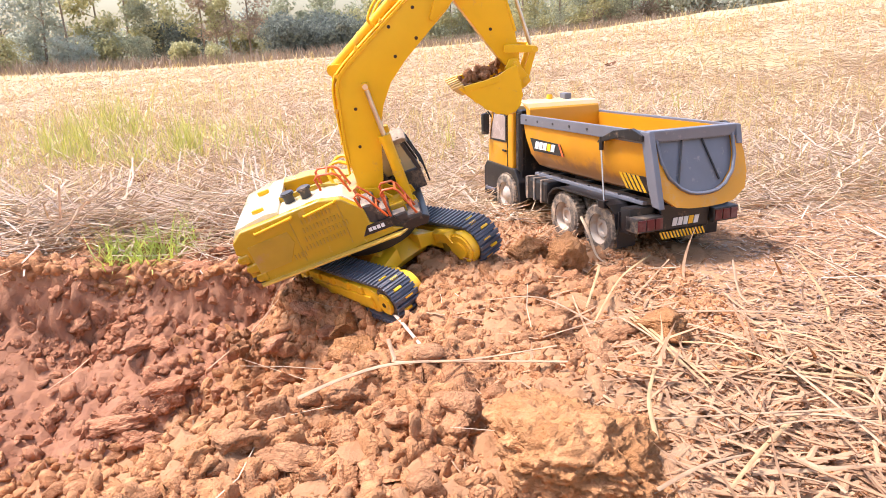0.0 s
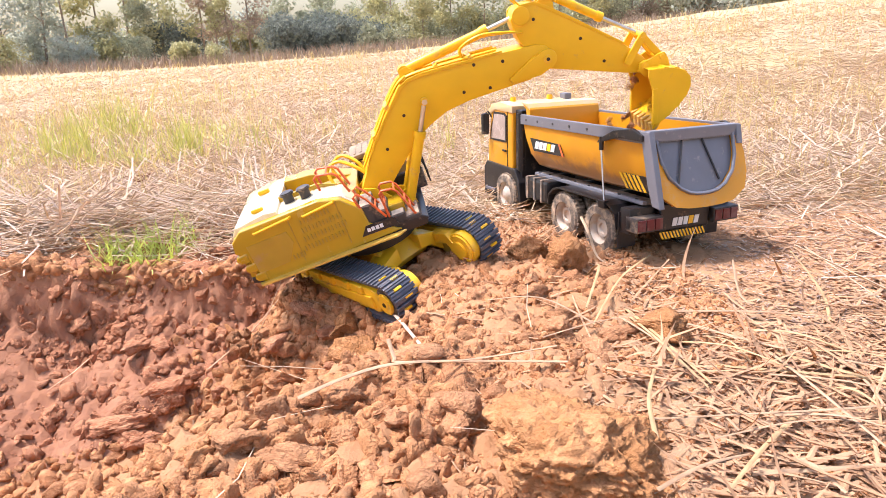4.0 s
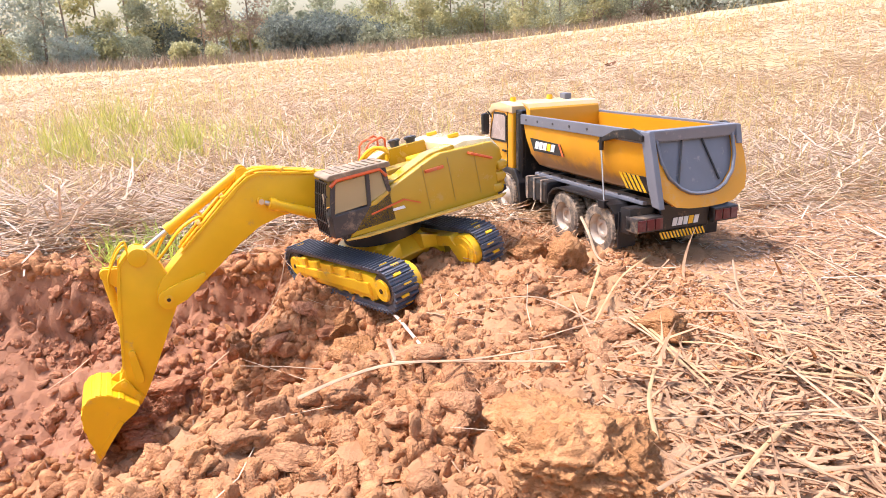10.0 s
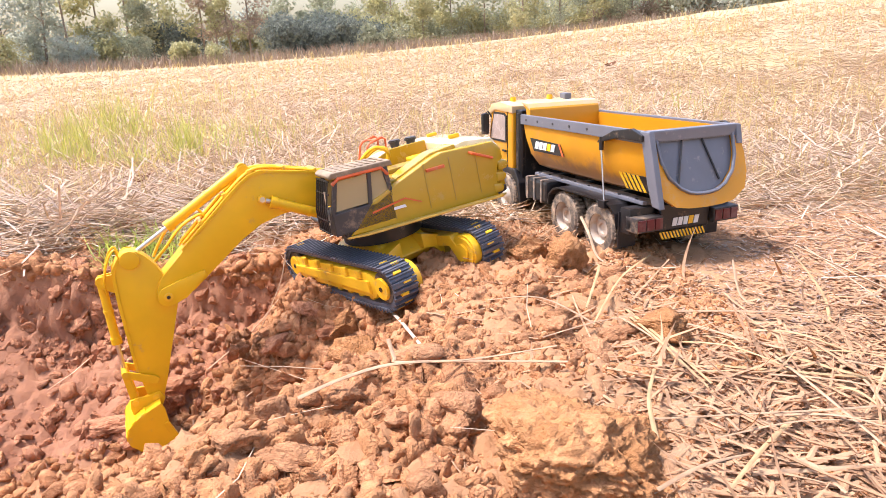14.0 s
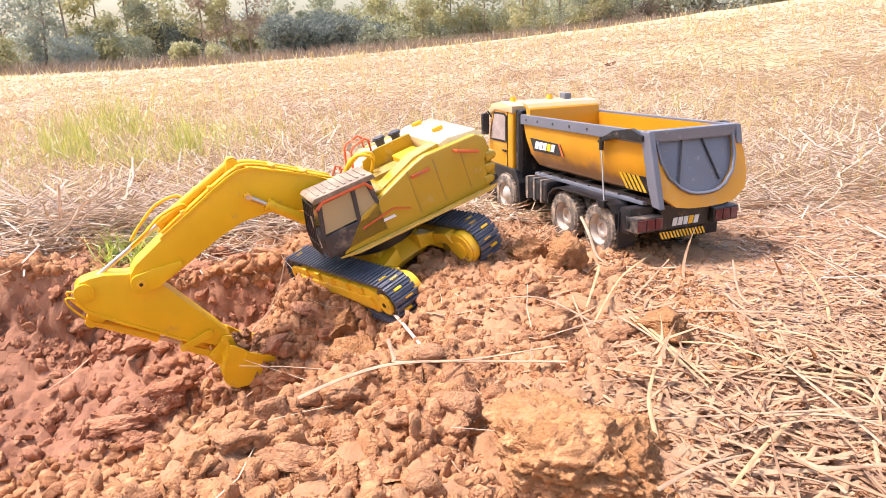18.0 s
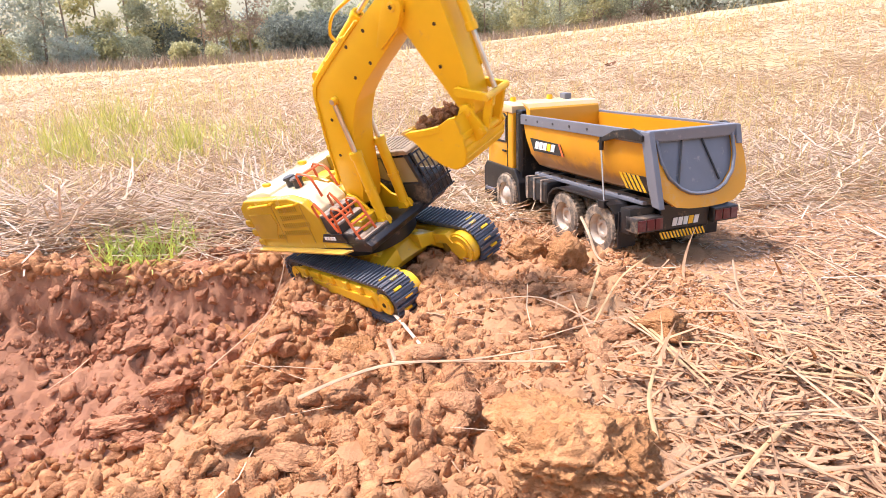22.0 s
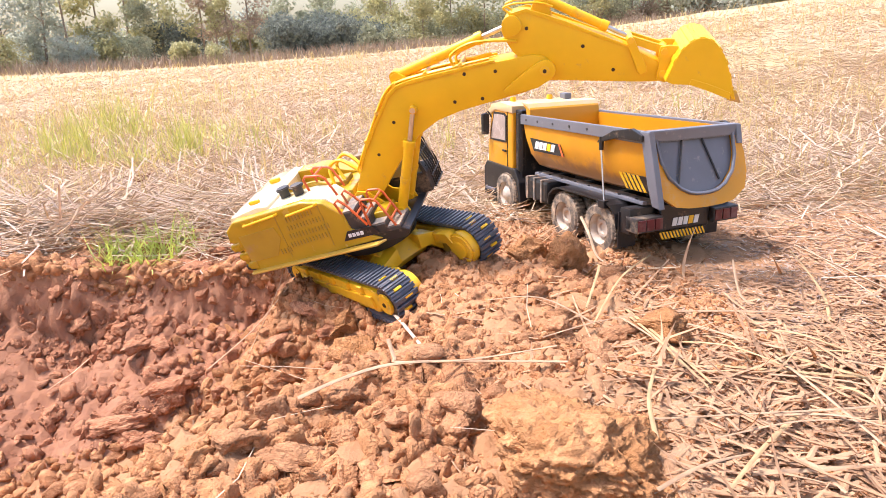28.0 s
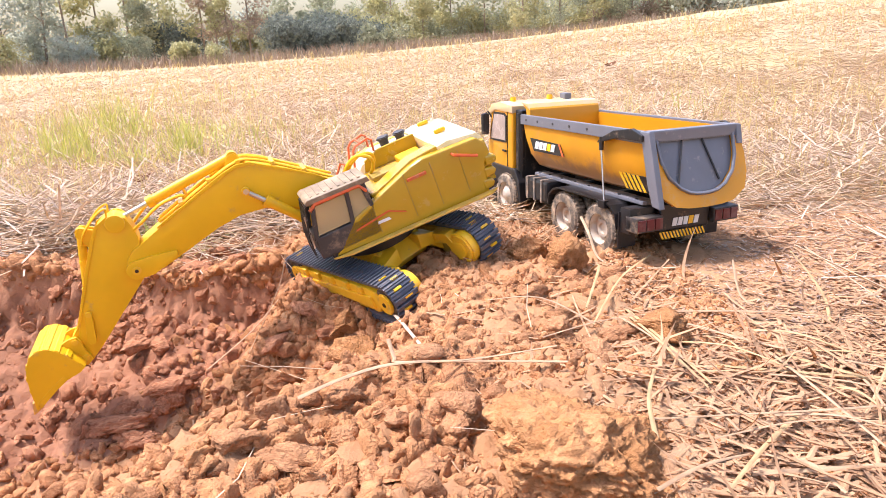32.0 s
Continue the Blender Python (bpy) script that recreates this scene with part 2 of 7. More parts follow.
def ground_height(x, y):
    x, y = np.asarray(x, float), np.asarray(y, float)
    z = field_height(x, y)
    d = pit_depth(x, y)
    near = 1 - smooth(1.3, 3.0, np.hypot(x, y - 0.4))
    soil = near * (1 - 0.75 * smooth(0.05, 0.5, x - 0.35 * (y - 0.6)))
    z = z - d + soil * 0.006 * waves(x, y, 0.13, 2)
    dip = (0.012 + 0.030 * smooth(-0.72, -0.52, x)) * (1 - smooth(-0.34, -0.20, x)) * (1 - smooth(1.10, 1.40, y)) * near
    berm = 0.010 * np.exp(-(((x - 0.08) / 0.10) ** 2 + ((y - 0.80) / 0.12) ** 2))
    hollow = 0.045 * np.exp(-(((x + 0.055) / 0.060) ** 2 + ((y - 0.830) / 0.055) ** 2))
    heap = 0.062 * np.exp(-(((x + 0.275) / 0.065) ** 2 + ((y - 0.965) / 0.075) ** 2))
    return z - dip - hollow + heap + berm + 0.02 * smooth(3, 9, np.hypot(x, y)) * waves(x, y, 2.3, 8)


def gz(x, y):
    return float(ground_height(np.array([x]), np.array([y]))[0])


def spaced(a0, a1, step, out, grow=1.13):
    mid = list(np.arange(a0, a1 + step / 2, step))
    s, lo = step, [a0]
    while lo[-1] > -out:
        s *= grow
        lo.append(lo[-1] - s)
    s, hi = step, [a1]
    while hi[-1] < out:
        s *= grow
        hi.append(hi[-1] + s)
    return np.array(lo[:0:-1] + mid + hi[1:])


def lumps(x, y, cell, seed, jag=0.5):
    """Heights of a bed of rounded clods of about one size."""
    r = np.random.RandomState(seed)
    tab = r.rand(64, 64, 3)
    gx, gy = np.floor(x / cell).astype(int), np.floor(y / cell).astype(int)
    best = np.zeros_like(x)
    for i in (-1, 0, 1):
        for j in (-1, 0, 1):
            cx, cy = gx + i, gy + j
            t = tab[cx % 64, cy % 64]
            rad = cell * (0.35 + 0.45 * t[..., 2])
            dd = ((x - (cx + t[..., 0]) * cell) ** 2 + (y - (cy + t[..., 1]) * cell) ** 2) / rad ** 2
            best = np.maximum(best, np.sqrt(np.maximum(1 - dd, 0)) * rad * (0.3 + 0.6 * t[..., 0]))
    return best


def ground_sheet():
    xs, ys = spaced(-0.95, 0.62, 0.0052, 150.0), spaced(0.33, 1.32, 0.0052, 150.0)
    X, Y = np.meshgrid(xs, ys)
    Z = ground_height(X, Y)
    d = pit_depth(X, Y)
    near = 1 - smooth(1.0, 1.9, np.hypot(X, Y - 0.5))
    wall = smooth(0.0, 0.03, 1.095 - Y + 0.1 * (X + 0.5)) * (1 - smooth(0.06, 0.11, 1.095 - Y + 0.1 * (X + 0.5))) * (d > 0.01) * (X < -0.2)
    rub = near * (1 - 0.85 * smooth(0.10, 0.42, X - 0.3 * (Y - 0.6))) * (1 - 0.35 * wall)
    Z = Z + rub * (0.30 * lumps(X, Y, 0.034, 3) + 0.5 * lumps(X + 0.3, Y, 0.019, 4) + 0.004 * waves(X, Y, 0.03, 12) + 0.0028 * waves(X, Y, 0.014, 13))
    Z = Z + near * (1 - rub) * 0.0022 * waves(X, Y, 0.02, 14) + wall * (0.007 * waves(X * 2, Y, 0.09, 21) + 0.005 * waves(X, Y, 0.03, 22) + 0.003 * waves(X, Y, 0.013, 23))
    # the cut wall is cracked and crumbled, in ledges and hollows
    rough = wall * (1 - smooth(-0.24, -0.20, X))
    crack = np.abs(waves(X * 1.5 + 0.3 * Z, Z, 0.11, 31))
    Y = Y + rough * (0.014 * np.minimum(crack, 0.8) - 0.008 + 0.006 * waves(X, Z * 1.4, 0.045, 32) + 0.004 * waves(X, Z, 0.02, 33) - 0.5 * lumps(X, Z * 1.2, 0.026, 34) * smooth(0.2, 0.9, waves(X, Z, 0.22, 35)))
    n, k = len(ys), len(xs)
    idx = np.arange(n * k).reshape(n, k)
    quads = np.stack([idx[:-1, :-1], idx[:-1, 1:], idx[1:, 1:], idx[1:, :-1]], -1).reshape(-1, 4)
    me = bpy.data.meshes.new("ground")
    me.vertices.add(n * k)
    me.vertices.foreach_set("co", np.stack([X, Y, Z], -1).ravel())
    me.loops.add(quads.size)
    me.loops.foreach_set("vertex_index", quads.ravel())
    me.polygons.add(len(quads))
    me.polygons.foreach_set("loop_start", np.arange(0, quads.size, 4))
    me.polygons.foreach_set("use_smooth", np.ones(len(quads), bool))
    me.update()
    me.validate()
    return me


def soil_material():
    m = bpy.data.materials.new("red_soil_and_field")
    m.use_nodes = True
    n, l = m.node_tree.nodes, m.node_tree.links
    b = n["Principled BSDF"]
    b.inputs["Roughness"].default_value = 0.95
    b.inputs["Specular IOR Level"].default_value = 0.15
    ge = n.new("ShaderNodeNewGeometry")

    def noise_node(s, detail=8.0, rough=0.6):
        k = n.new("ShaderNodeTexNoise")
        k.inputs["Scale"].default_value, k.inputs["Detail"].default_value, k.inputs["Roughness"].default_value = s, detail, rough
        l.new(ge.outputs["Position"], k.inputs["Vector"])
        return k.outputs["Fac"]

    def rng(v, a, c, lo=0.0, hi=1.0):
        k = n.new("ShaderNodeMapRange")
        k.inputs[1].default_value, k.inputs[2].default_value, k.inputs[3].default_value, k.inputs[4].default_value = a, c, lo, hi
        l.new(v, k.inputs[0])
        return k.outputs[0]

    def mix(f, a, c):
        k = n.new("ShaderNodeMix")
        k.data_type = "RGBA"
        if isinstance(f, float):
            k.inputs[0].default_value = f
        else:
            l.new(f, k.inputs[0])
        for sock, v in ((k.inputs["A"], a), (k.inputs["B"], c)):
            if isinstance(v, tuple):
                sock.default_value = (*v, 1)
            else:
                l.new(v, sock)
        return k.outputs["Result"]

    def maths(op, a, c):
        k = n.new("ShaderNodeMath")
        k.operation = op
        for sock, v in zip(k.inputs, (a, c)):
            if isinstance(v, float):
                sock.default_value = v
            else:
                l.new(v, sock)
        return k.outputs[0]

    pos = n.new("ShaderNodeSeparateXYZ")
    l.new(ge.outputs["Position"], pos.inputs[0])
    dry = mix(rng(noise_node(9), 0.35, 0.65), (0.40, 0.203, 0.092), (0.47, 0.265, 0.137))
    moist_shaded = mix(rng(noise_node(14), 0.35, 0.65), (0.295, 0.134, 0.076), (0.38, 0.189, 0.110))
    # freshly dug, deeper earth is redder; the pit's shade is darkened into it too
    high = maths("ADD", pos.outputs["Z"], rng(pos.outputs["X"], -0.36, -0.18, 0.0, 0.11))
    bank = maths("SUBTRACT", pos.outputs["Y"], maths("MULTIPLY", maths("MAXIMUM", maths("ADD", pos.outputs["X"], 0.49), 0.0), 0.93))
    high = maths("ADD", high, rng(maths("ADD", bank, maths("MULTIPLY", noise_node(20), 0.04)), 0.83, 0.88, 0.24, 0.0))
    depth = rng(maths("ADD", high, maths("MULTIPLY", noise_node(20), 0.05)), -0.02, 0.035)
    soil = mix(depth, moist_shaded, dry)
    soil = mix(rng(noise_node(120), 0.4, 0.7, 0.0, 0.4), soil, (0.42, 0.20, 0.095))
    straw = mix(rng(noise_node(3.0), 0.35, 0.65), (0.44, 0.325, 0.215), (0.55, 0.43, 0.305))
    straw = mix(rng(noise_node(70), 0.42, 0.60, 0.0, 0.8), straw, (0.36, 0.225, 0.118))
    straw = mix(rng(noise_node(0.7), 0.45, 0.7, 0.0, 0.4), straw, (0.50, 0.46, 0.16))
    thick = rng(maths("ADD", pos.outputs["X"], maths("MULTIPLY", noise_node(14), 0.16)), 0.22, 0.30)
    thick = maths("MULTIPLY", thick, rng(pos.outputs["Y"], 0.70, 0.82, 1.0, 0.15))
    far = rng(maths("ADD", pos.outputs["Y"], maths("ADD", maths("MULTIPLY", noise_node(6), 0.35), maths("MULTIPLY", pos.outputs["X"], 0.12))), 1.36, 1.56)
    away = n.new("ShaderNodeVectorMath")
    away.operation = "DISTANCE"
    l.new(ge.outputs["Position"], away.inputs[0])
    away.inputs[1].default_value = (-0.2, 0.8, 0.0)
    far = maths("MAXIMUM", far, rng(maths("ADD", away.outputs["Value"], maths("MULTIPLY", noise_node(6), 0.35)), 1.25, 1.6))
    far_straw = mix(rng(noise_node(1.6, 12, 0.75), 0.40, 0.62, 0.0, 0.55), straw, (0.36, 0.25, 0.13))
    col = mix(maths("MAXIMUM", far, maths("MULTIPLY", thick, 0.5)), soil, far_straw)
    l.new(col, b.inputs["Base Color"])
    bp = n.new("ShaderNodeBump")
    bp.inputs["Strength"].default_value, bp.inputs["Distance"].default_value = 1.0, 0.0035
    l.new(maths("ADD", noise_node(160, 10, 0.7), maths("MULTIPLY", noise_node(45, 6), 1.2)), bp.inputs["Height"])
    l.new(bp.outputs[0], b.inputs["Normal"])
    return m


M_SOIL = soil_material()
ground = new("ground", ground_sheet())
ground.data.materials.append(M_SOIL)
tagged(ground, "dry harvested field of red clay with a freshly dug pit", "ground", kind="structure")


# ---- the toy dump truck ----
def wheel(name, r, y_out, width, parent, x, side, front):
    """A tyre with a rim in it, the rim's face outward."""
    bm = bmesh.new()
    prof = [(r * .60, 0), (r * .90, 0.0005), (r * .975, 0.003), (r, 0.006), (r, width - .006), (r * .975, width - .003), (r * .9, width), (r * .6, width)]
    n = 40
    rings = []
    for i in range(n):
        a = 2 * math.pi * i / n
        rings.append([bm.verts.new((rr * math.cos(a), -w, rr * math.sin(a))) for rr, w in prof])
    for i in range(n):
        p, q = rings[i], rings[(i + 1) % n]
        for j in range(len(prof) - 1):
            bm.faces.new((p[j], p[j + 1], q[j + 1], q[j]))
        bm.faces.new((p[-1], p[0], q[0], q[-1]))
    for i in range(36):
        a = 2 * math.pi * i / 36
        m = Matrix.Rotation(-a, 4, "Y") @ Matrix.Translation((r * 1.0, 0, 0))
        for yy in (-width * .28, -width * .72):
            box(-0.001, 0.0012, yy - width * .17, yy + width * .17, -0.0019 - .0004 * (i % 2), 0.0015, 0, bm, m)
    bmesh.ops.recalc_face_normals(bm, faces=bm.faces[:])
    flip = Matrix.Diagonal((1, side, 1, 1))
    put = Matrix.Translation((x, side * y_out, r - 0.002))
    if side < 0:
        bm.transform(flip)
        bmesh.ops.reverse_faces(bm, faces=bm.faces[:])
    tyre = part("tyre", bm, M_TYRE, parent, smooth=35)
    tyre.matrix_basis = put
    bm = bmesh.new()
    if front:
        rp = [(r * k, w) for k, w in ((.64, .001), (.60, .002), (.56, .004), (.52, .010), (.34, .004), (.26, .001), (.16, -.001), (.02, -.001))]
    else:
        rp = [(r * k, w) for k, w in ((.64, .001), (.60, .002), (.57, .005), (.52, .0130), (.37, .0140), (.34, .0085), (.22, .0080), (.20, .0115), (.02, .0115))]
    rings = []
    for i in range(32):
        a = 2 * math.pi * i / 32
        rings.append([bm.verts.new((rr * math.cos(a), -w, rr * math.sin(a))) for rr, w in rp])
    for i in range(32):
        p, q = rings[i], rings[(i + 1) % 32]
        for j in range(len(rp) - 1):
            bm.faces.new((p[j], p[j + 1], q[j + 1], q[j]))
    bm.faces.new([rg[-1] for rg in rings])
    bmesh.ops.recalc_face_normals(bm, faces=bm.faces[:])
    for i in range(8):
        a = 2 * math.pi * i / 8
        c = Vector((math.cos(a), 0, math.sin(a))) * r * .42
        rod(c + Vector((0, -.0145, 0)), c + Vector((0, -.005 if front else -.0115, 0)), r * .04, 6, bm)
    if side < 0:
        bm.transform(flip)
        bmesh.ops.reverse_faces(bm, faces=bm.faces[:])
    rim = part("rim", bm, M_RIM, tyre, smooth=35)


def stripes(name, parent, m, w, h, n, lean, mats, back=None):
    """A black plate with slanting yellow bars; it lies in the xz plane and faces +y."""
    plate = part(name, box(0, w, -.0006, .0006, 0, h, 0), mats[0], parent)
    plate.matrix_basis = m
    step = w / n
    bm = bmesh.new()
    for i in range(n):
        x = i * step
        pts = [(x, 0), (min(x + step * .5, w), 0), (min(x + step * .5 + lean, w), h), (min(x + lean, w), h)]
        vs = [bm.verts.new((a, y, b)) for y in (.0006, .0014) for a, b in pts]
        for q in ((0, 1, 2, 3), (7, 6, 5, 4), (0, 4, 5, 1), (1, 5, 6, 2), (2, 6, 7, 3), (3, 7, 4, 0)):
            bm.faces.new([vs[k] for k in q])
    bmesh.ops.recalc_face_normals(bm, faces=bm.faces[:])
    part("stripe", bm, mats[1], plate)


def plain_mark(parent, m, w, h, label="white block mark with a yellow stroke"):
    """A maker's mark drawn as plain slanting blocks; in the xz plane, facing +y."""
    k = 5
    for i in range(k):
        x0, x1 = w * (i + .08) / k, w * (i + .86) / k
        b = bmesh.new()
        vs = [b.verts.new((a, y, c)) for y in (.0, .0012) for a, c in ((x0, 0), (x1, 0), (x1 + h * .2, h), (x0 + h * .2, h))]
        for q in ((0, 1, 2, 3), (7, 6, 5, 4), (0, 4, 5, 1), (1, 5, 6, 2), (2, 6, 7, 3), (3, 7, 4, 0)):
            b.faces.new([vs[j] for j in q])
        bmesh.ops.recalc_face_normals(b, faces=b.faces[:])
        ob = part("decal_block", b, M_AMBER if i == 3 else M_WHITE, parent)
        ob.matrix_basis = m


def dump_truck():
    t = thing("dump_truck", "amber toy dump truck with grey-railed tipper body, dusty wheels", "toy truck", m=pose(0.3271, 1.0485, 0.0, 0, 0, 112.5))
    for x, front in ((0, False), (.099, False), (.312, True)):
        for side in (1, -1):
            wheel("wheel", .0400, .094 if not front else .090, .024 if front else .022, t, x, side, front)
            if not front:
                wheel("wheel", .0400, .068, .020, t, x, side, front)
    # chassis
    for y in (.030, -.030):
        part("chassis_rail", box(-.078, .27, y - .006, y + .006, .060, .084, .001), M_DARK, t)
    for x in (0, .099, .312):
        part("axle", rod((x, -.07, .0375), (x, .07, .0375), .007), M_BLACK, t)
        part("differential", rod((x - .014, 0, .0375), (x + .014, 0, .0375), .014, 12, bevel=.003), M_BLACK, t)
    for x in (-.06, .05, .15, .24):
        part("cross_member", box(x, x + .012, -.03, .03, .062, .08), M_BLACK, t)
    for y, s in ((.071, 1), (-.071, -1)):
        # deck plate over the rear wheels and tank
        part("side_deck", box(-.070, .235, min(s * .036, s * .062), max(s * .036, s * .062), .084, .088, .001), M_DECK, t, "dusty grey deck plate")
        part("deck_strip", box(-.070, .235, s * .064 - .004, s * .064 + .004, .085, .0905, .001), M_GREY, t)
        # one long mudguard over both rear wheels
        outer = [(.146, .052), (.142, .070), (.128, .081), (.112, .0855), (-.012, .0855), (-.030, .081), (-.042, .070), (-.047, .050)]
        inner = [(x * .985 + .0007, z - .0030) for x, z in outer]
        part("mudguard", prism(outer + inner[::-1], s * .060, s * .096, .0006), M_GUARD, t, "dusty black plastic mudguard", smooth=40)
        part("mudflap", box(-.052, -.049, min(s * .064, s * .095), max(s * .064, s * .095), .020, .075, .0008), M_BLACK, t)
    for s in (1, -1):
        part("guard_panel", box(-.074, -.050, *sorted((s * .048, s * .093)), .044, .083, .004), M_BLACK, t, "glossy black panel behind the wheels", smooth=40)
        for x in (-.05, -.01, .03, .07, .11, .15, .19, .225):
            part("deck_bolt", rod((x, s * .064, .090), (x, s * .064, .0925), .0022, 8), M_DARK, t)
    # fuel tank on one side, battery box on the other
    for s in (1, -1):
        y0, y1 = sorted((s * .050, s * .090))
        part("fuel_tank", box(.156, .236, y0, y1, .047, .086, .006), M_BLACK, t, "glossy black ribbed tank")
        for x in (.172, .196, .220):
            part("tank_strap", box(x, x + .006, min(s * .049, s * .0915), max(s * .049, s * .0915), .046, .0872, .0015), M_DECK, t)
    # rear bumper
    bp = part("bumper_plate", box(-.084, -.078, -.045, .045, .046, .086, .002), M_BLACK, t)
    plain_mark(bp, pose(-.0843, .026, .052, 0, 0, 90) @ Matrix.Diagonal((-1, 1, 1, 1)), .050, .012)
    stripes("hazard_strip", t, pose(-.0842, .042, .034, 0, 0, 90) @ Matrix.Diagonal((-1, 1, 1, 1)), .084, .011, 14, -.006, (M_BLACK, M_AMBER))
    part("bumper_beam", box(-.079, -.066, -.094, .094, .052, .068, .002), M_BLACK, t)
    for s in (1, -1):
        y0, y1 = sorted((s * .047, s * .094))
        lamp = part("tail_lamp", box(-.092, -.066, y0, y1, .050, .072, .002), M_DARK, t, "dark grey tail lamp block")
        for i in range(3):
            a, b = sorted((s * (.049 + i * .015), s * (.062 + i * .015)))
            part("lens", box(-.0935, -.0915, a, b, .053, .069, .0006), M_TAIL, lamp, "dark red lens")
    # cab
    cab_prof = [(.298, .072), (.298, .196), (.304, .205), (.366, .207), (.384, .200), (.402, .126), (.405, .078), (.385, .068)]
    part("cab_shell", prism(cab_prof, -.079, .079, .005, segs=3), M_TRUCK, t, "amber cab shell", smooth=40)
    roof = part("roof_visor", prism([(.298, .2065), (.350, .2125), (.382, .206), (.400, .190), (.394, .184), (.368, .196), (.298, .193)], -.0806, .0806, .002), M_TRUCK_DUST_GLARE, t, "dusty cab roof with glare put into its pale colour", smooth=40)
    for y in (.052, -.030):
        part("beacon", rod((.345, y, .2085), (.345, y, .2205), .006, 14, bevel=.0015), M_AMBER, t, "amber roof beacon", smooth=40)
    part("air_horn", box(.330, .350, -.072, -.056, .207, .222, .003), M_GREY, t)
    for s in (1, -1):
        y = s * .0795
        win = [(.326, .140), (.326, .183), (.332, .188), (.371, .188), (.385, .146), (.385, .140)]
        part("side_window", prism(win, *sorted((y - s * .001, y + s * .0012)), 0), M_PANE, t, "pale dusty side window")
        part("window_frame", prism([(.322, .136), (.322, .187), (.330, .192), (.374, .192), (.390, .146), (.390, .136)], *sorted((y - s * .002, y + s * .0006)), .0004), M_BLACK, t)
        part("door_seam", box(.318, .3192, *sorted((y - s * .001, y + s * .0007)), .085, .195, 0), M_BLACK, t)
        part("door_handle", box(.322, .336, *sorted((y, y + s * .003)), .118, .122, .001), M_BLACK, t)
        mir = part("mirror", box(.388, .399, *sorted((s * .082, s * .097)), .146, .188, .004), M_BLACK, t, "black door mirror")
        part("mirror_arm", tube([(.386, s * .078, .180), (.392, s * .084, .192), (.394, s * .090, .186)], .0018), M_BLACK, t)
        # front lower corner: step and wheel arch
        arch = [(.262, .030), (.266, .066), (.284, .089), (.400, .092), (.412, .078), (.412, .024), (.362, .024), (.356, .050), (.342, .068), (.326, .0775), (.312, .0795), (.298, .0775), (.282, .068), (.272, .050), (.268, .030)]
        part("wheel_arch", prism(arch, *sorted((s * .066, s * .084)), .0015), M_BLACK, t, "black wheel arch and step")
        part("cab_step", box(.362, .402, *sorted((s * .080, s * .0865)), .034, .040, .001), M_GREY, t)
    part("front_bumper", box(.392, .416, -.082, .082, .022, .066, .004), M_DARK, t)
    part("windscreen", prism([(.390, .132), (.4035, .132), (.388, .190), (.376, .190)], -.068, .068, .001), M_GLASS, t)
    part("cab_floor", box(.290, .392, -.06, .06, .050, .076), M_BLACK, t)
    # dark frame between cab and body
    part("air_stack", box(.272, .296, -.074, .074, .060, .200, .003), M_BLACK, t, "black frame behind the cab")
    part("intake_pipe", rod((.280, .070, .086), (.280, .070, .196), .009, 14, bevel=.002), M_BLACK, t)
    # tipper body
    x_r, x_f = -.084, .262
    half = [(.0765, .190), (.0775, .155), (.0735, .125), (.061, .104), (.038, .094), (0, .092)]
    def section(k, z0):
        pts = [(y * k, z) for y, z in half]
        return pts + [(-y, z) for y, z in reversed(pts[:-1])]
    bm = bmesh.new()
    stations = ((x_r + .002, 1.0), (x_r + .05, 1.0), (.10, 1.0), (.212, 1.0), (.262, 1.0))
    wall = .004
    rows_o, rows_i = [], []
    for i, (x, k) in enumerate(stations):
        ro, ri = [], []
        for y, z in section(k, 0):
            lean = 0.0 if i < len(stations) - 2 else (z - .092) / .1 * (.040 if i == len(stations) - 1 else .012)
            xx = x - (.036 if i == len(stations) - 1 else 0) + lean
            xx -= (.033 * (0.19 - z) / .1) if i == 0 else 0
            ro.append(bm.verts.new((xx, y, z)))
            s = 1 - wall / .077
            ri.append(bm.verts.new((xx - (wall if i == len(stations) - 1 else 0), y * s, z + (wall if z < .15 else 0))))
        rows_o.append(ro)
        rows_i.append(ri)
    kk = len(rows_o[0])
    for rows in (rows_o, rows_i):
        for i in range(len(rows) - 1):
            for j in range(kk - 1):
                bm.faces.new((rows[i][j], rows[i][j + 1], rows[i + 1][j + 1], rows[i + 1][j]))
    for i in range(len(rows_o) - 1):
        for j in (0, kk - 1):
            bm.faces.new((rows_o[i][j], rows_i[i][j], rows_i[i + 1][j], rows_o[i + 1][j]))
    bm.faces.new(rows_o[-1])
    bm.faces.new(rows_i[-1])
    for j in range(kk - 1):
        bm.faces.new((rows_o[0][j], rows_o[0][j + 1], rows_i[0][j + 1], rows_i[0][j]))
    bmesh.ops.recalc_face_normals(bm, faces=bm.faces[:])
    body = part("tipper_body", bm, M_TIPPER, t, "amber half-pipe tipper body, dusty inside", smooth=25)
    # headboard that leans over the cab
    part("headboard", prism([(.236, .150), (.246, .150), (.256, .203), (.268, .211), (.268, .214), (.250, .212), (.242, .203)], -.0745, .0745, .001), M_TRUCK, t, "raised amber headboard", smooth=30)
    part("headboard_lip", prism([(.242, .2025), (.250, .2130), (.270, .2150), (.270, .2125), (.254, .2085)], -.0755, .0755, .0008), M_TRUCK_DUST_GLARE, t)
    for s in (1, -1):
        y0, y1 = sorted((s * .0735, s * .0805))
        rail = part("side_rail", box(x_r - .002, x_f + .004, y0, y1, .176, .1935, .001), M_GREY, t, "grey side rail with bolts")
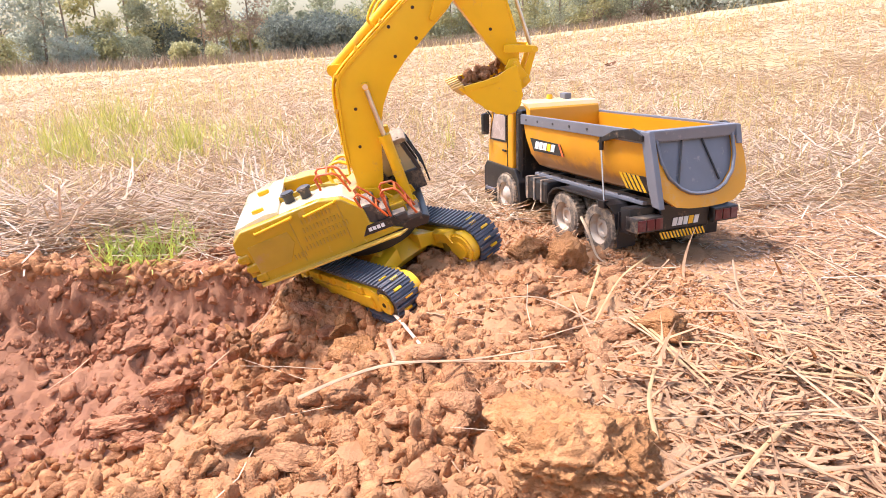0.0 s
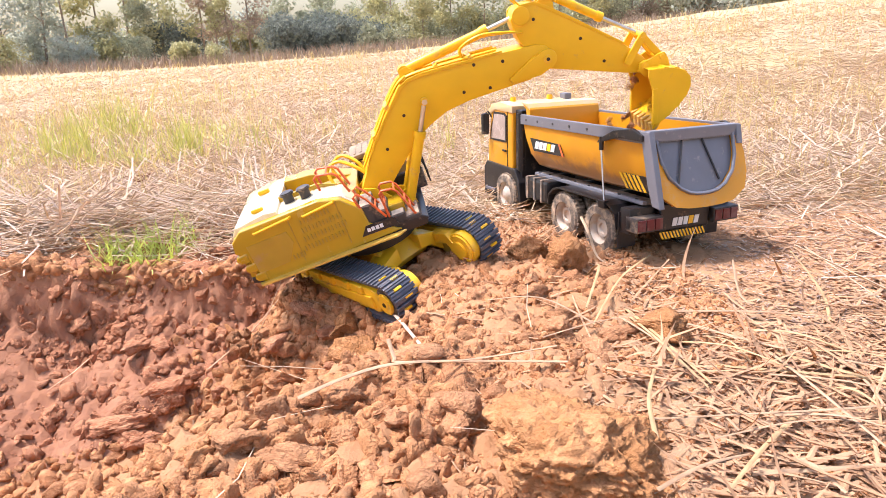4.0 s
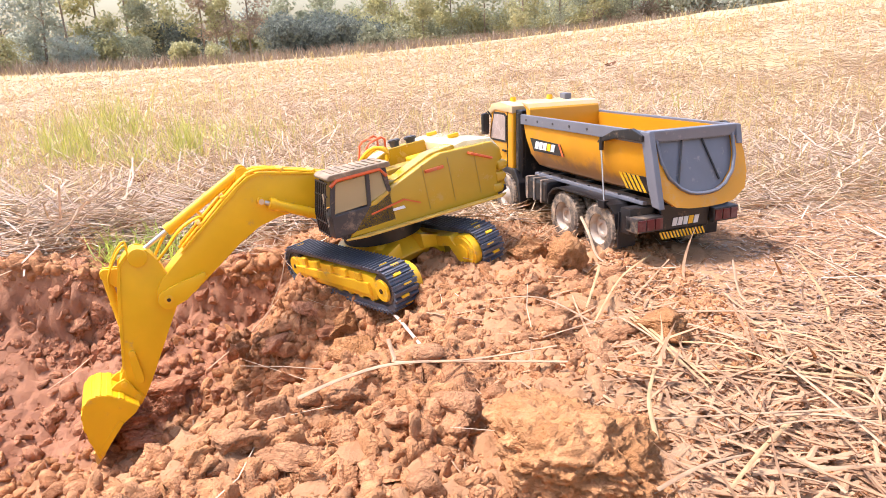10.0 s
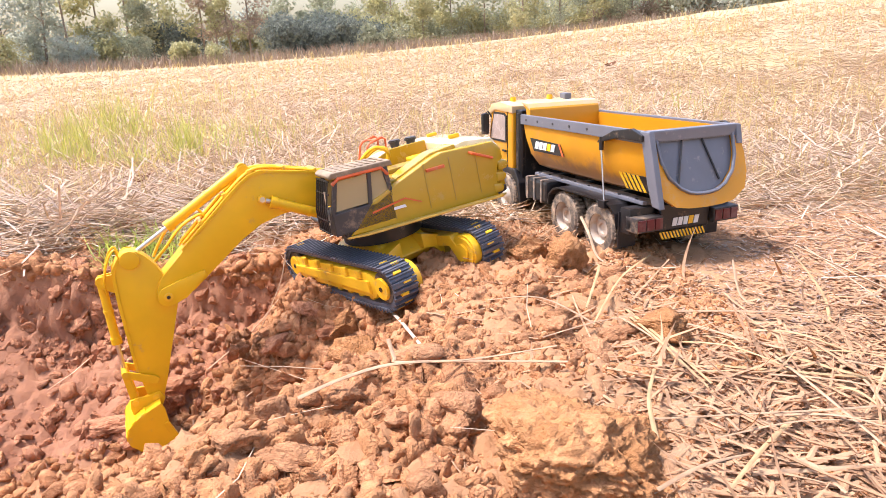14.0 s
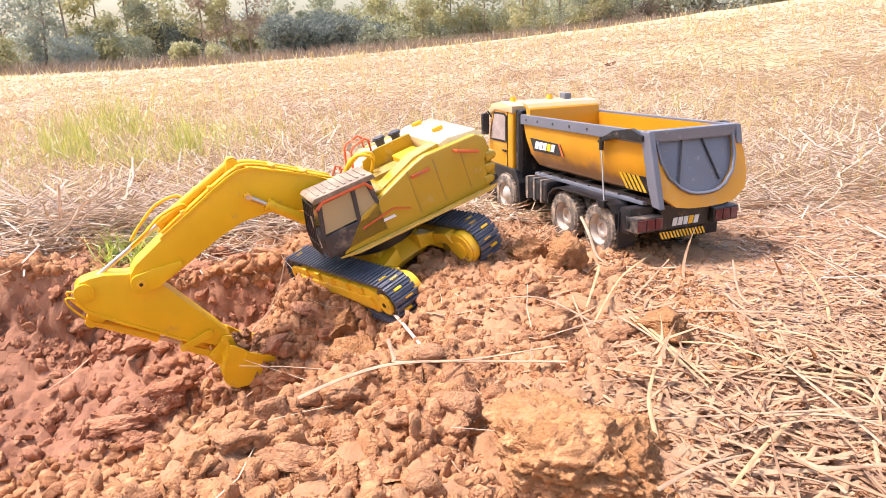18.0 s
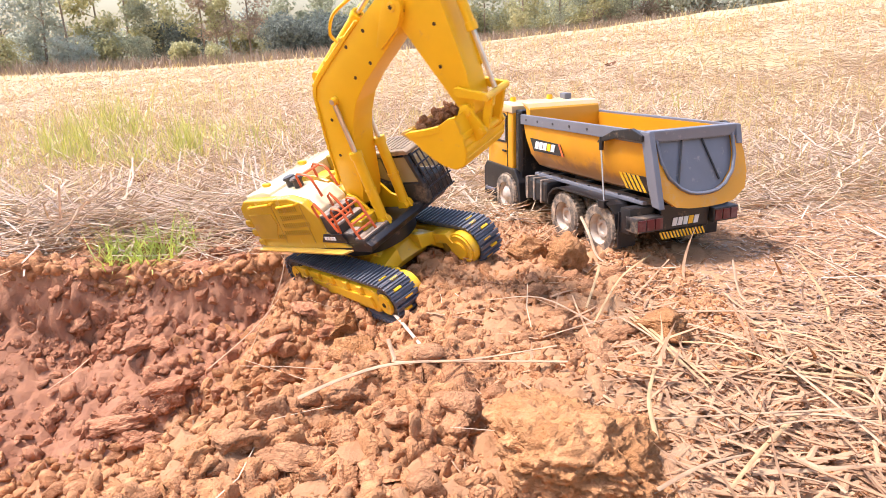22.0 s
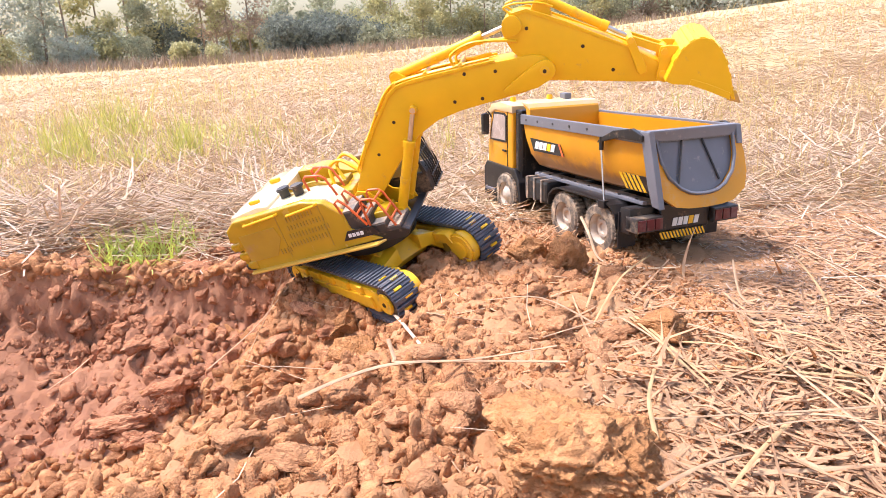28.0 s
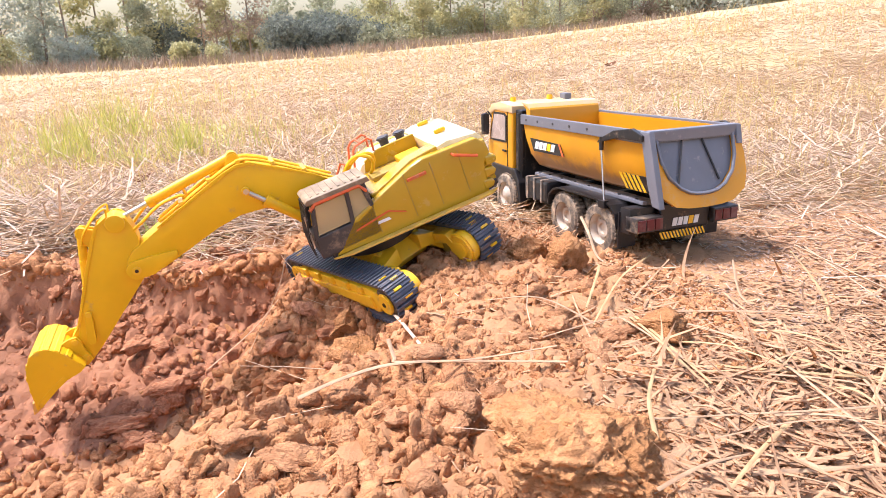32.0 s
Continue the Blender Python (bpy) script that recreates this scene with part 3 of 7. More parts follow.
        for x in (.245, .205, .155, .105, .055, -.02, -.07):
            part("bolt", rod((x, s * .0803, .185), (x, s * .0815, .185), .0022, 8), M_DARK, rail)
        # sheet roller parts on the rail
        part("roller_arm", prism([(-.085, .188), (-.06, .196), (-.02, .190), (.012, .176), (.020, .168), (.004, .172), (-.03, .180), (-.085, .180)], *sorted((s * .080, s * .087)), .001), M_BLACK, t, "black sheet-roller arm")
        part("roller_hook", rod((.010, s * .085, .158), (.010, s * .085, .178), .0035, 10), M_BLACK, t)
        part("stay_rod", rod((.010, s * .085, .160), (-.012, s * .093, .084), .0016, 8), M_STEEL, t, "thin steel stay rod")
        part("stay_foot", box(-.020, -.004, *sorted((s * .090, s * .099)), .074, .086, .001), M_BLACK, t)
    # decal panel with hazard bars on each side, plain mark by the cab
    tilt_m = lambda s, x, y, z, lean: pose(x, s * y, z, s * lean, 0, 180 if s > 0 else 0) if s < 0 else pose(x, y, z) @ pose(0, 0, 0, -lean, 0, 0)
    for s in (1,):
        dec = part("decal_panel", prism([(.200, -.002), (.102, -.001), (.116, .018), (.216, .020)], -.0004, .0008, 0), M_BLACK, t, "black decal panel")
        dec.matrix_basis = pose(.020, .0782, .134, 0, 0, 0) @ pose(0, 0, 0, 4, 0, 0)
        plain_mark(dec, pose(.196, .0010, .003) @ Matrix.Diagonal((-1, 1, 1, 1)), .066, .0125)
        edge = part("decal_edge", prism([(.107, -.001), (.102, -.001), (.116, .018), (.121, .018)], .0009, .0016, 0), M_RED, dec)
        stripes("hazard_panel", t, pose(-.036, .0700, .106, -14, 0, 0) @ Matrix.Diagonal((-1, 1, 1, 1)), .050, .024, 5, -.012, (M_BLACK, M_AMBER))
    # tail frame and gate
    u_out = [(.0785, .192), (.0815, .155), (.0805, .126), (.072, .104), (.052, .090), (.030, .0865), (0, .0855)]
    u_in = [(.069, .181), (.067, .152), (.058, .130), (.041, .114), (.026, .107), (.013, .1048), (0, .104)]
    bm = bmesh.new()
    def loop(pts, x):
        full = pts + [(-y * (1.055 if pts is u_out and .1 < z < .19 else 1.0), z) for y, z in reversed(pts[:-1])]
        return [bm.verts.new((x(z), y, z)) for y, z in full]
    back = lambda off: (lambda z: x_r + .001 - (.19 - z) * .33 - off)
    lo, li, lo2, li2 = loop(u_out, back(.006)), loop(u_in, back(.006)), loop(u_out, back(-.004)), loop(u_in, back(-.004))
    k = len(lo)
    for a, b in ((lo, li), (li, li2), (li2, lo2), (lo2, lo)):
        for j in range(k - 1):
            bm.faces.new((a[j], a[j + 1], b[j + 1], b[j]))
    for j in (0, -1):
        bm.faces.new((lo[j], li[j], li2[j], lo2[j]))
    bmesh.ops.recalc_face_normals(bm, faces=bm.faces[:])
    part("tail_frame", bm, M_TRUCK, t, "amber rounded tail frame", smooth=30)
    part("tail_header", box(x_r - .010, x_r + .004, -.0815, .0815, .178, .1945, .002), M_GREY, t, "grey top bar")
    for s in (1, -1):
        post = [(x_r - .010, .1935), (x_r + .008, .1935), (x_r - .012, .120), (x_r - .024, .092), (x_r - .040, .090), (x_r - .029, .13)] if s > 0 else [(x_r - .010, .1935), (x_r + .010, .1935), (x_r + .004, .168), (x_r - .016, .166)]
        part("corner_post", prism(post, *sorted((s * .0735, s * .0832)), .0015), M_GREY, t, "grey corner post")
    gate_pts = [(.0682, .1815), (.0662, .152), (.0572, .1305), (.0402, .1145), (.0255, .1075), (.013, .1053), (0, .1045)]
    full = gate_pts + [(-y, z) for y, z in reversed(gate_pts[:-1])]
    bm = bmesh.new()
    a = [bm.verts.new((back(.001)(z), y, z)) for y, z in full]
    b = [bm.verts.new((back(-.003)(z), y, z)) for y, z in full]
    bm.faces.new(a)
    bm.faces.new(b[::-1])
    for j in range(len(a)):
        bm.faces.new((a[j], a[(j + 1) % len(a)], b[(j + 1) % len(a)], b[j]))
    bmesh.ops.recalc_face_normals(bm, faces=bm.faces[:])
    gate = part("tailgate", bm, M_GREY, t, "grey tailgate in a rounded frame", smooth=30)
    rim_pts = [(back(.007)(z), y * 1.0, z) for y, z in full]
    part("gate_rim", tube(rim_pts, .0028, 6), M_GREY, gate, smooth=60)
    for y0, y1 in ((.022, .040), (-.014, -.034)):
        part("gate_rib", tube([(back(.0035)(.178), y0, .178), (back(.0035)(.120), y1, .120)], .0016, 5), M_BLACK, gate)
    return t


dump_truck()


# ---- the toy excavator ----
EXC_POSE = Matrix(((0.6293, 0.7229, -0.2851, -0.0852), (-0.7748, 0.6122, -0.1577, 1.0328), (0.0606, 0.3202, 0.9454, -0.0074), (0, 0, 0, 1)))
FOOT = (0.0129, -0.0084, 0.1228)        # boom foot pin in the house
BOOM_LEN, STICK_LEN = 0.3203, 0.1450
CYL_BASE, CYL_END = (0.064, 0.092), (0.1478, 0.0604)      # boom cylinder: on the house, on the boom
STK_BASE, STK_END = (0.150, 0.108), (-0.047, 0.052)       # stick cylinder: on the boom, on the stick
BKT_BASE, LINK_A, EAR = (-0.010, 0.084), (0.120, 0.004), (-0.008, 0.026)
LINK_L, EAR_L = 0.040, 0.044

exc = thing("excavator", "yellow toy crawler excavator with orange handrails, leaning on the pit's edge", "toy excavator", m=EXC_POSE)


def undercarriage():
    L, zc, r = 0.126, 0.0115, 0.0290
    for s in (-1, 1):
        yc = s * 0.0820
        # belt core
        path = []
        for i in range(13):
            a = radians(90 - 180 * i / 12)
            path.append((L + r * math.cos(a), zc + r * math.sin(a)))
        for i in range(13):
            a = radians(270 - 180 * i / 12)
            path.append((-L + r * math.cos(a), zc + r * math.sin(a)))
        k = len(path)
        bm = bmesh.new()
        inn = [(x * (1 - .004 / math.hypot(x, .03)) if abs(x) > L else x, zc + (z - zc) * (1 - .005 / r)) for x, z in path]
        rings = [[bm.verts.new((x, y, z)) for x, z in pp] for pp, y in ((path, yc - .017), (path, yc + .017), (inn, yc + .017), (inn, yc - .017))]
        for a in range(4):
            for j in range(k):
                bm.faces.new((rings[a][j], rings[a][(j + 1) % k], rings[(a + 1) % 4][(j + 1) % k], rings[(a + 1) % 4][j]))
        bmesh.ops.recalc_face_normals(bm, faces=bm.faces[:])
        belt = part("track_belt", bm, M_RUBBER, exc, "black rubber crawler belt", smooth=50)
        # shoes round the belt
        shoe = box(-.0036, .0036, -.0205, .0205, -.0002, .0030, .0005)
        box(-.0036, -.0012, -.0205, .0205, .0028, .0054, .0006, shoe)
        shoe_ob = None
        total = 4 * L + 2 * math.pi * r
        n = 78
        for i in range(n):
            d = total * i / n
            if d < 2 * L:
                m = pose(-L + d, yc, zc + r, 0, 0, 0)
            elif d < 2 * L + math.pi * r:
                a = (d - 2 * L) / r
                m = pose(L + r * math.sin(a), yc, zc + r * math.cos(a), 0, math.degrees(a), 0)
            elif d < 4 * L + math.pi * r:
                m = pose(L - (d - 2 * L - math.pi * r), yc, zc - r, 0, 180, 0)
            else:
                a = math.pi + (d - 4 * L - math.pi * r) / r
                m = pose(-L + r * math.sin(a), yc, zc + r * math.cos(a), 0, math.degrees(a), 0)
            if shoe_ob is None:
                shoe_ob = part("track_shoe", shoe, M_RUBBER, belt)
            else:
                c = shoe_ob.copy()
                scene.collection.objects.link(c)
                c.parent = belt
                c.matrix_basis = m
                continue
            shoe_ob.matrix_basis = m
        # yellow pads seen between the shoes at the ends
        for d in range(7):
            a = radians(-10 + 28 * d)
            for sx in (1, -1):
                m = pose(sx * (L + (r + .0012) * math.sin(a)), yc + s * .004 * (1 - 2 * (d % 2)), zc + (r + .0012) * math.cos(a), 0, sx * math.degrees(a), 0)
                part("wear_pad", box(-.002, .002, -.006, .006, 0, .0042, .0004, None, m), M_YELLOW2, belt)
        # side frame
        y_out, y_in = yc + s * 0.0185, yc - s * 0.0165
        prof = [(-L - .012, zc + .006), (-L + .004, zc + .0165), (L - .034, zc + .019), (L - .016, zc + .016), (L - .012, zc + .001), (L - .020, zc - .018), (-L + .030, zc - .019), (-L + .006, zc - .014), (-L - .012, zc - .004)]
        fr = part("track_frame", prism(prof, *sorted((yc - s * .016, y_out)), .002), M_YELLOW2, exc, "yellow track side frame", smooth=40)
        part("frame_ledge", prism([(-L + .006, zc + .004), (L - .028, zc + .008), (L - .026, zc - .010), (-L + .012, zc - .008)], *sorted((y_out - s * .001, y_out + s * .004)), .0012), M_YELLOW2, fr)
        for x in (-.085, -.045, -.004, .038, .075):
            part("track_guide", box(x - .006, x + .006, *sorted((y_out - s * .002, y_out + s * .0045)), zc + .009, zc + .021, .0015), M_YELLOW2, fr)
            part("cast_boss", box(x + .013, x + .025, *sorted((y_out - s * .001, y_out + s * .0025)), zc - .012, zc + .002, .002), M_YELLOW2, fr)
        for x in (-.094, -.064, -.034, -.004, .026, .056, .086):
            part("roller", rod((x, yc - .014, zc - .021), (x, yc + .014, zc - .021), .0062, 12, bevel=.001), M_YELLOW2, fr, smooth=40)
        for sx in (1, -1):
            w = rod((sx * L, yc - .0155, zc), (sx * L, yc + .0155, zc), .0235, 28, bevel=.002)
            wh = part("idler_wheel" if sx < 0 else "drive_sprocket", w, M_DARK, exc, smooth=40)
            if sx > 0:
                drum = part("drive_motor", rod((L, yc - s * .016, zc), (L, yc - s * .034, zc), .0265, 28, bevel=.003), M_YELLOW2, exc, "yellow final-drive drum", smooth=40)
                part("motor_cap", rod((L, yc - s * .034, zc), (L, yc - s * .037, zc), .015, 20, bevel=.001), M_YELLOW2, drum, smooth=40)
                part("motor_guard", prism([(L - .064, zc + .021), (L - .022, zc + .025), (L - .012, zc + .012), (L + .004, zc + .006), (L + .004, zc - .004), (L - .016, zc - .006), (L - .026, zc + .008), (L - .064, zc + .004)], *sorted((yc - s * .016, yc - s * .036)), .0015), M_YELLOW2, drum)
                part("guard_recess", prism([(L - .058, zc + .002), (L - .026, zc + .005), (L - .016, zc - .008), (L - .030, zc - .020), (L - .058, zc - .018)], *sorted((yc - s * .016, yc - s * .024)), .001), M_OLIVE, drum)
            for face in (1, -1):
                y0 = yc + face * .0155
                part("hub_cap", rod((sx * L, y0, zc), (sx * L, y0 + face * .0045, zc), .0165, 24, bevel=.0015), M_YELLOW2, wh, "yellow hub disc", smooth=40)
                part("hub_bolt", rod((sx * L, y0 + face * .004, zc), (sx * L, y0 + face * .0056, zc), .0035, 12), M_BOLT, wh)
    # centre frame: a raised arch between the tracks, four legs
    arch = [(-.066, .020), (-.046, .044), (-.02, .048), (.02, .048), (.046, .044), (.066, .020), (.052, .006), (.030, .018), (-.030, .018), (-.052, .006)]
    part("centre_frame", prism([(x, z) for x, z in arch], -.040, .040, .002), M_YELLOW2, exc, "yellow cross frame")
    for sx in (1, -1):
        for sy in (1, -1):
            leg = [(sy * .020, .046), (sy * .052, .034), (sy * .068, .020), (sy * .068, -.002), (sy * .054, .002), (sy * .040, .018), (sy * .020, .022)]
            bm = prism(leg if sy > 0 else leg[::-1], -.020, .020, .002)
            bm.transform(Matrix.Rotation(radians(90), 4, "Z"))
            bm.transform(Matrix.Translation((sx * .052, 0, 0)))
            part("frame_leg", bm, M_YELLOW2, exc, smooth=30)
    part("slew_ring", rod((0, 0, .046), (0, 0, .072), .062, 40, bevel=.002), M_BLACK, exc, "black slewing ring", smooth=40)


undercarriage()


def house_part():
    deck = prism([(-.170, .074), (-.182, .078), (-.182, .086), (.078, .090), (.086, .084), (.080, .074)], -.090, .090, .002)
    h = part("house", deck, M_BLACK, exc, "dark deck of the upper structure")
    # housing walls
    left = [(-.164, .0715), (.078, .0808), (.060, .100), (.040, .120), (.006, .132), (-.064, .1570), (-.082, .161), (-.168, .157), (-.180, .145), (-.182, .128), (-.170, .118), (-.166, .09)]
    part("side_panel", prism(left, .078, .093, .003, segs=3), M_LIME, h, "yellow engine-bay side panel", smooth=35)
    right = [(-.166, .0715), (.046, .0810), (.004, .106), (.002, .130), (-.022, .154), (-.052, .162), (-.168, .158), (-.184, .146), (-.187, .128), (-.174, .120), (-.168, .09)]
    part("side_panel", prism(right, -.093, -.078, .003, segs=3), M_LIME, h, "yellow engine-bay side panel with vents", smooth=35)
    # top pieces carry the painted sky glare
    part("hood", prism([(-.118, .10), (-.184, .10), (-.186, .146), (-.176, .160), (-.130, .1665), (-.112, .164)], -.0785, .0785, .003), M_HOOD, h, "yellow engine hood with sky glare painted in as pale colour", smooth=35)
    part("hood_box", prism([(-.112, .10), (-.112, .160), (-.050, .161), (-.020, .154), (-.004, .136), (-.004, .10)], -.0785, -.026, .003), M_HOOD, h, "yellow service box with sky glare painted in as pale colour", smooth=35)
    part("bay_floor", box(-.113, .0, -.026, .0785, .10, .140, .002), M_LIME, h)
    part("bay_wall", prism([(-.113, .14), (-.113, .1655), (-.070, .162), (-.01, .14)], .050, .0785, .002), M_LIME, h)
    part("bay_rail", prism([(-.113, .14), (-.113, .1675), (-.052, .1675), (-.026, .158), (-.020, .14)], -.031, -.025, .0015), M_LIME, h)
    part("bay_block", box(-.108, -.070, -.018, .030, .139, .150, .003), M_YELLOW2, h)
    part("bay_rib", box(-.066, -.018, .004, .036, .139, .147, .002), M_OLIVE, h)
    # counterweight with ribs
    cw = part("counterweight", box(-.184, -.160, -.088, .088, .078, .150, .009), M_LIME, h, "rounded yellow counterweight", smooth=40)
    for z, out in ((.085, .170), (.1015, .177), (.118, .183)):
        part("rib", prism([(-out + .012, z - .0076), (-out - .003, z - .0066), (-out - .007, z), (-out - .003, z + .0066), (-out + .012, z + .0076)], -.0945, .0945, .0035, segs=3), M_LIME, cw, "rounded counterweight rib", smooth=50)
    # ledges along the sides
    part("side_ledge", prism([(-.174, .0), (.086, .0), (.060, -.012), (-.160, -.012)], .0765, .0795, .0008), M_LEDGE, h).matrix_basis = Matrix.Translation((0, .0935, 0)) @ Matrix(((1, 0, 0, 0), (0, 0, -1, 0), (.040, 1, 0, 0), (0, 0, 0, 1)))
    part("side_ledge", prism([(-.172, .0), (.052, .0), (.040, -.012), (-.168, -.012)], .0765, .0795, .0008), M_LEDGE, h).matrix_basis = Matrix.Translation((0, -.0935, 0)) @ Matrix(((1, 0, 0, 0), (0, 0, 1, 0), (.038, 1, 0, 0), (0, 0, 0, 1)))
    # vents and panel lines on the right side
    yv = -.0932
    part("vent_panel", prism([(-.166, .090), (-.120, .092), (-.104, .118), (-.108, .136), (-.168, .134)], yv - .0006, yv + .001, .0003), M_VENT, h)
    slot = box(-.0008, .0008, -.0006, .0006, -.0038, .0038, 0)
    first = None
    for row, (z, x0, n) in enumerate(((.142, -.084, 9), (.129, -.086, 12), (.116, -.088, 13), (.103, -.092, 13), (.096, -.112, 4))):
        for i in range(n):
            m = pose(x0 + i * .0052, yv - .0002, z + i * .0003)
            if first is None:
                first = part("vent_slot", slot, M_OLIVE, h)
                first.matrix_basis = m
            else:
                c = first.copy()
                scene.collection.objects.link(c)
                c.matrix_basis = m
    for x, z0, z1 in ((-.100, .085, .150), (-.030, .088, .152)):
        part("panel_seam", box(x, x + .0012, yv - .0003, yv + .001, z0, z1, 0), M_OLIVE, h)
    part("badge_plate", prism([(-.012, .090), (.044, .0905), (.038, .104), (-.002, .104)], yv - .0008, yv + .001, .0003), M_BLACK, h)
    for i in range(4):
        part("badge_mark", box(-.002 + i * .0062, .0028 + i * .0062, yv - .0016, yv, .0945, .100, 0), M_WHITE, h)
    for x0, x1, z in ((-.150, -.094, .150), (-.078, -.030, .150)):
        part("grab_bar", tube([(x0, -.092, z - .001), (x0 + .001, -.099, z), (x1 - .001, -.099, z + .005), (x1, -.092, z + .004)], .0021), M_YELLOW, h)
    # left side: seams, handles, trim
    yl = .0932
    for x in (-.050, -.092, -.136, .006):
        part("panel_seam", box(x, x + .0012, yl - .001, yl + .0004, .086, .152 if x < -.04 else .126, 0), M_OLIVE, h)
    part("grab_bar", tube([(-.126, .092, .150), (-.127, .100, .149), (-.160, .100, .134), (-.161, .092, .133)], .0021), M_RED, h, "orange grab bar")
    part("door_grip", box(-.082, -.052, .092, .0965, .139, .1435, .001), M_RED, h)
    part("trim_line", prism([(.040, .106), (-.012, .113), (-.036, .101), (-.036, .099), (-.012, .1105), (.040, .1035)], yl - .0005, yl + .0012, 0), M_RED, h)
    part("badge_plate", prism([(-.012, .0990), (.008, .0998), (.007, .1035), (-.010, .1032)], yl - .0005, yl + .0010, 0), M_WHITE, h)
    # filler caps / exhaust stubs
    for x, y, hh in ((-.096, -.044, .1755), (-.070, -.050, .1765)):
        cap = part("exhaust_stub", rod((x, y, .159), (x, y, hh - .004), .0075, 14), M_DARK, h, smooth=40)
        part("cap", rod((x, y, hh - .005), (x, y, hh), .0105, 16, bevel=.0015), M_DARK, cap, smooth=40)
    part("hood_hinge", box(-.150, -.132, .020, .026, .165, .172, .002), M_YELLOW, h)
    part("hood_hinge", box(-.150, -.132, -.060, -.054, .165, .171, .002), M_YELLOW, h)
    # cab: frame, panels, roof, glass
    cx0, cx1, cy0, cy1 = .004, .088, .032, .093
    lower = [(cx1 + .010, .086), (cx1 + .008, .118), (.030, .118), (.004, .130), (.004, .086)]
    part("cab_lower", prism(lower, cy0, cy1, .002), M_DARK, h, "dark grey lower cab")
    posts = {"a": ((cx1 + .007, .116), (cx1 - .006, .163)), "b": ((.040, .116), (.032, .163)), "c": ((.006, .128), (.010, .163))}
    for y in (cy0 + .003, cy1 - .003):
        for key, (p, q) in posts.items():
            part("cab_post", prism([(p[0] - .003, p[1]), (p[0] + .003, p[1]), (q[0] + .003, q[1]), (q[0] - .003, q[1])], y - .003, y + .003, .0008), M_DARK, h)
        part("cab_window", prism([(.042, .120), (.090, .120), (.079, .160), (.036, .160)], y - .0008, y + .0008, 0), M_GLASS, h, "cab window with a yellow reflection put into its tint")
        part("cab_window", prism([(.009, .130), (.037, .121), (.030, .160), (.012, .160)], y - .0008, y + .0008, 0), M_GLASS, h, "cab window with a yellow reflection put into its tint")
    part("cab_back", box(.004, .008, cy0, cy1, .120, .163, .001), M_DARK, h)
    part("seat", prism([(.030, .118), (.060, .118), (.060, .126), (.040, .128), (.032, .150), (.026, .150)], .048, .078, .002), M_BLACK, h)
    part("cab_roof", prism([(-.004, .163), (.090, .1655), (.091, .170), (.086, .1735), (-.002, .171)], cy0 - .003, cy1 + .002, .002), M_ROOF, h, "dusty brown-grey cab roof")
    for i in range(8):
        part("roof_slat", box(.006 + i * .010, .010 + i * .010, cy0 + .004, cy1 - .006, .1718 + i * .0002, .1729 + i * .0002, .0004), M_ROOF, h)
    part("roof_trim", tube([(.088, cy1 + .001, .158), (.078, cy1 + .001, .1645), (.014, cy1 + .001, .1635), (.006, cy1 + .001, .152)], .0026), M_RED, h, "red trim round the cab door")
    # front guard: a grid of bars
    for i in range(6):
        y = cy0 + .006 + i * .0095
        part("guard_bar", tube([(cx1 + .016, y, .090), (cx1 + .015, y, .120), (cx1 + .003, y, .164)], .0014, 5), M_BLACK, h)
    for z, x in ((.092, .016), (.110, .0155), (.128, .0115), (.146, .0075), (.163, .003)):
        part("guard_bar", tube([(cx1 + x, cy0 + .002, z), (cx1 + x, cy1 - .002, z)], .0014, 5), M_BLACK, h)
    part("wiper", tube([(cx1 + .014, .086, .104), (cx1 + .009, .082, .150)], .0016, 5), M_STEEL, h)
    # steps and handrails on the right front
    for i, (x0, x1, z) in enumerate(((-.002, .018, .130), (.012, .036, .116), (.030, .056, .102), (.048, .076, .094))):
        st = part("step", box(x0, x1, -.090, -.036, .088, z, .0015), M_DARK, h, "dark worn step")
        part("tread", box(x0 + .001, x1 - .001, -.089, -.037, z - .0005, z + .0018, .0006), M_DECK, st)
    part("tool_box", box(.018, .058, -.070, -.030, .090, .112, .003), M_LIME, h)
    for y in (-.091, -.058):
        part("handrail", tube([(.000, y, .128), (-.004, y, .148), (.002, y, .152), (.012, y, .140), (.030, y, .106)], .0019), M_RED, h, "orange handrail", smooth=60)
        part("handrail", tube([(.034, y, .104), (.032, y, .140), (.036, y, .144), (.050, y, .142), (.056, y, .136), (.070, y, .096)], .0019), M_RED, h, "orange handrail", smooth=60)
    for x, z in ((.033, .122), (.053, .139), (.062, .118), (.066, .106), (.020, .124)):
        part("rail_bar", tube([(x, -.091, z), (x, -.058, z)], .0016), M_RED, h)
    for y in (-.064, -.030):
        part("hood_rail", tube([(-.046, y, .166), (-.048, y, .184), (-.043, y, .188), (-.022, y, .184), (-.016, y, .178), (-.008, y, .150)], .0019), M_RED, h, "orange handrail", smooth=60)
    part("hood_rail_bar", tube([(-.030, -.064, .186), (-.030, -.030, .186)], .0016), M_RED, h)
    # cheeks that hold the boom foot
    for s in (1, -1):
        part("boom_cheek", prism([(-.012, .09), (-.006, .126), (.010, .138), (.026, .132), (.044, .112), (.074, .102), (.078, .086)], *sorted((FOOT[1] + s * .0235, FOOT[1] + s * .0275)), .001), M_YELLOW, h)
    part("foot_pin", rod((FOOT[0], FOOT[1] - .030, FOOT[2]), (FOOT[0], FOOT[1] + .030, FOOT[2]), .005, 14), M_BOLT, h)
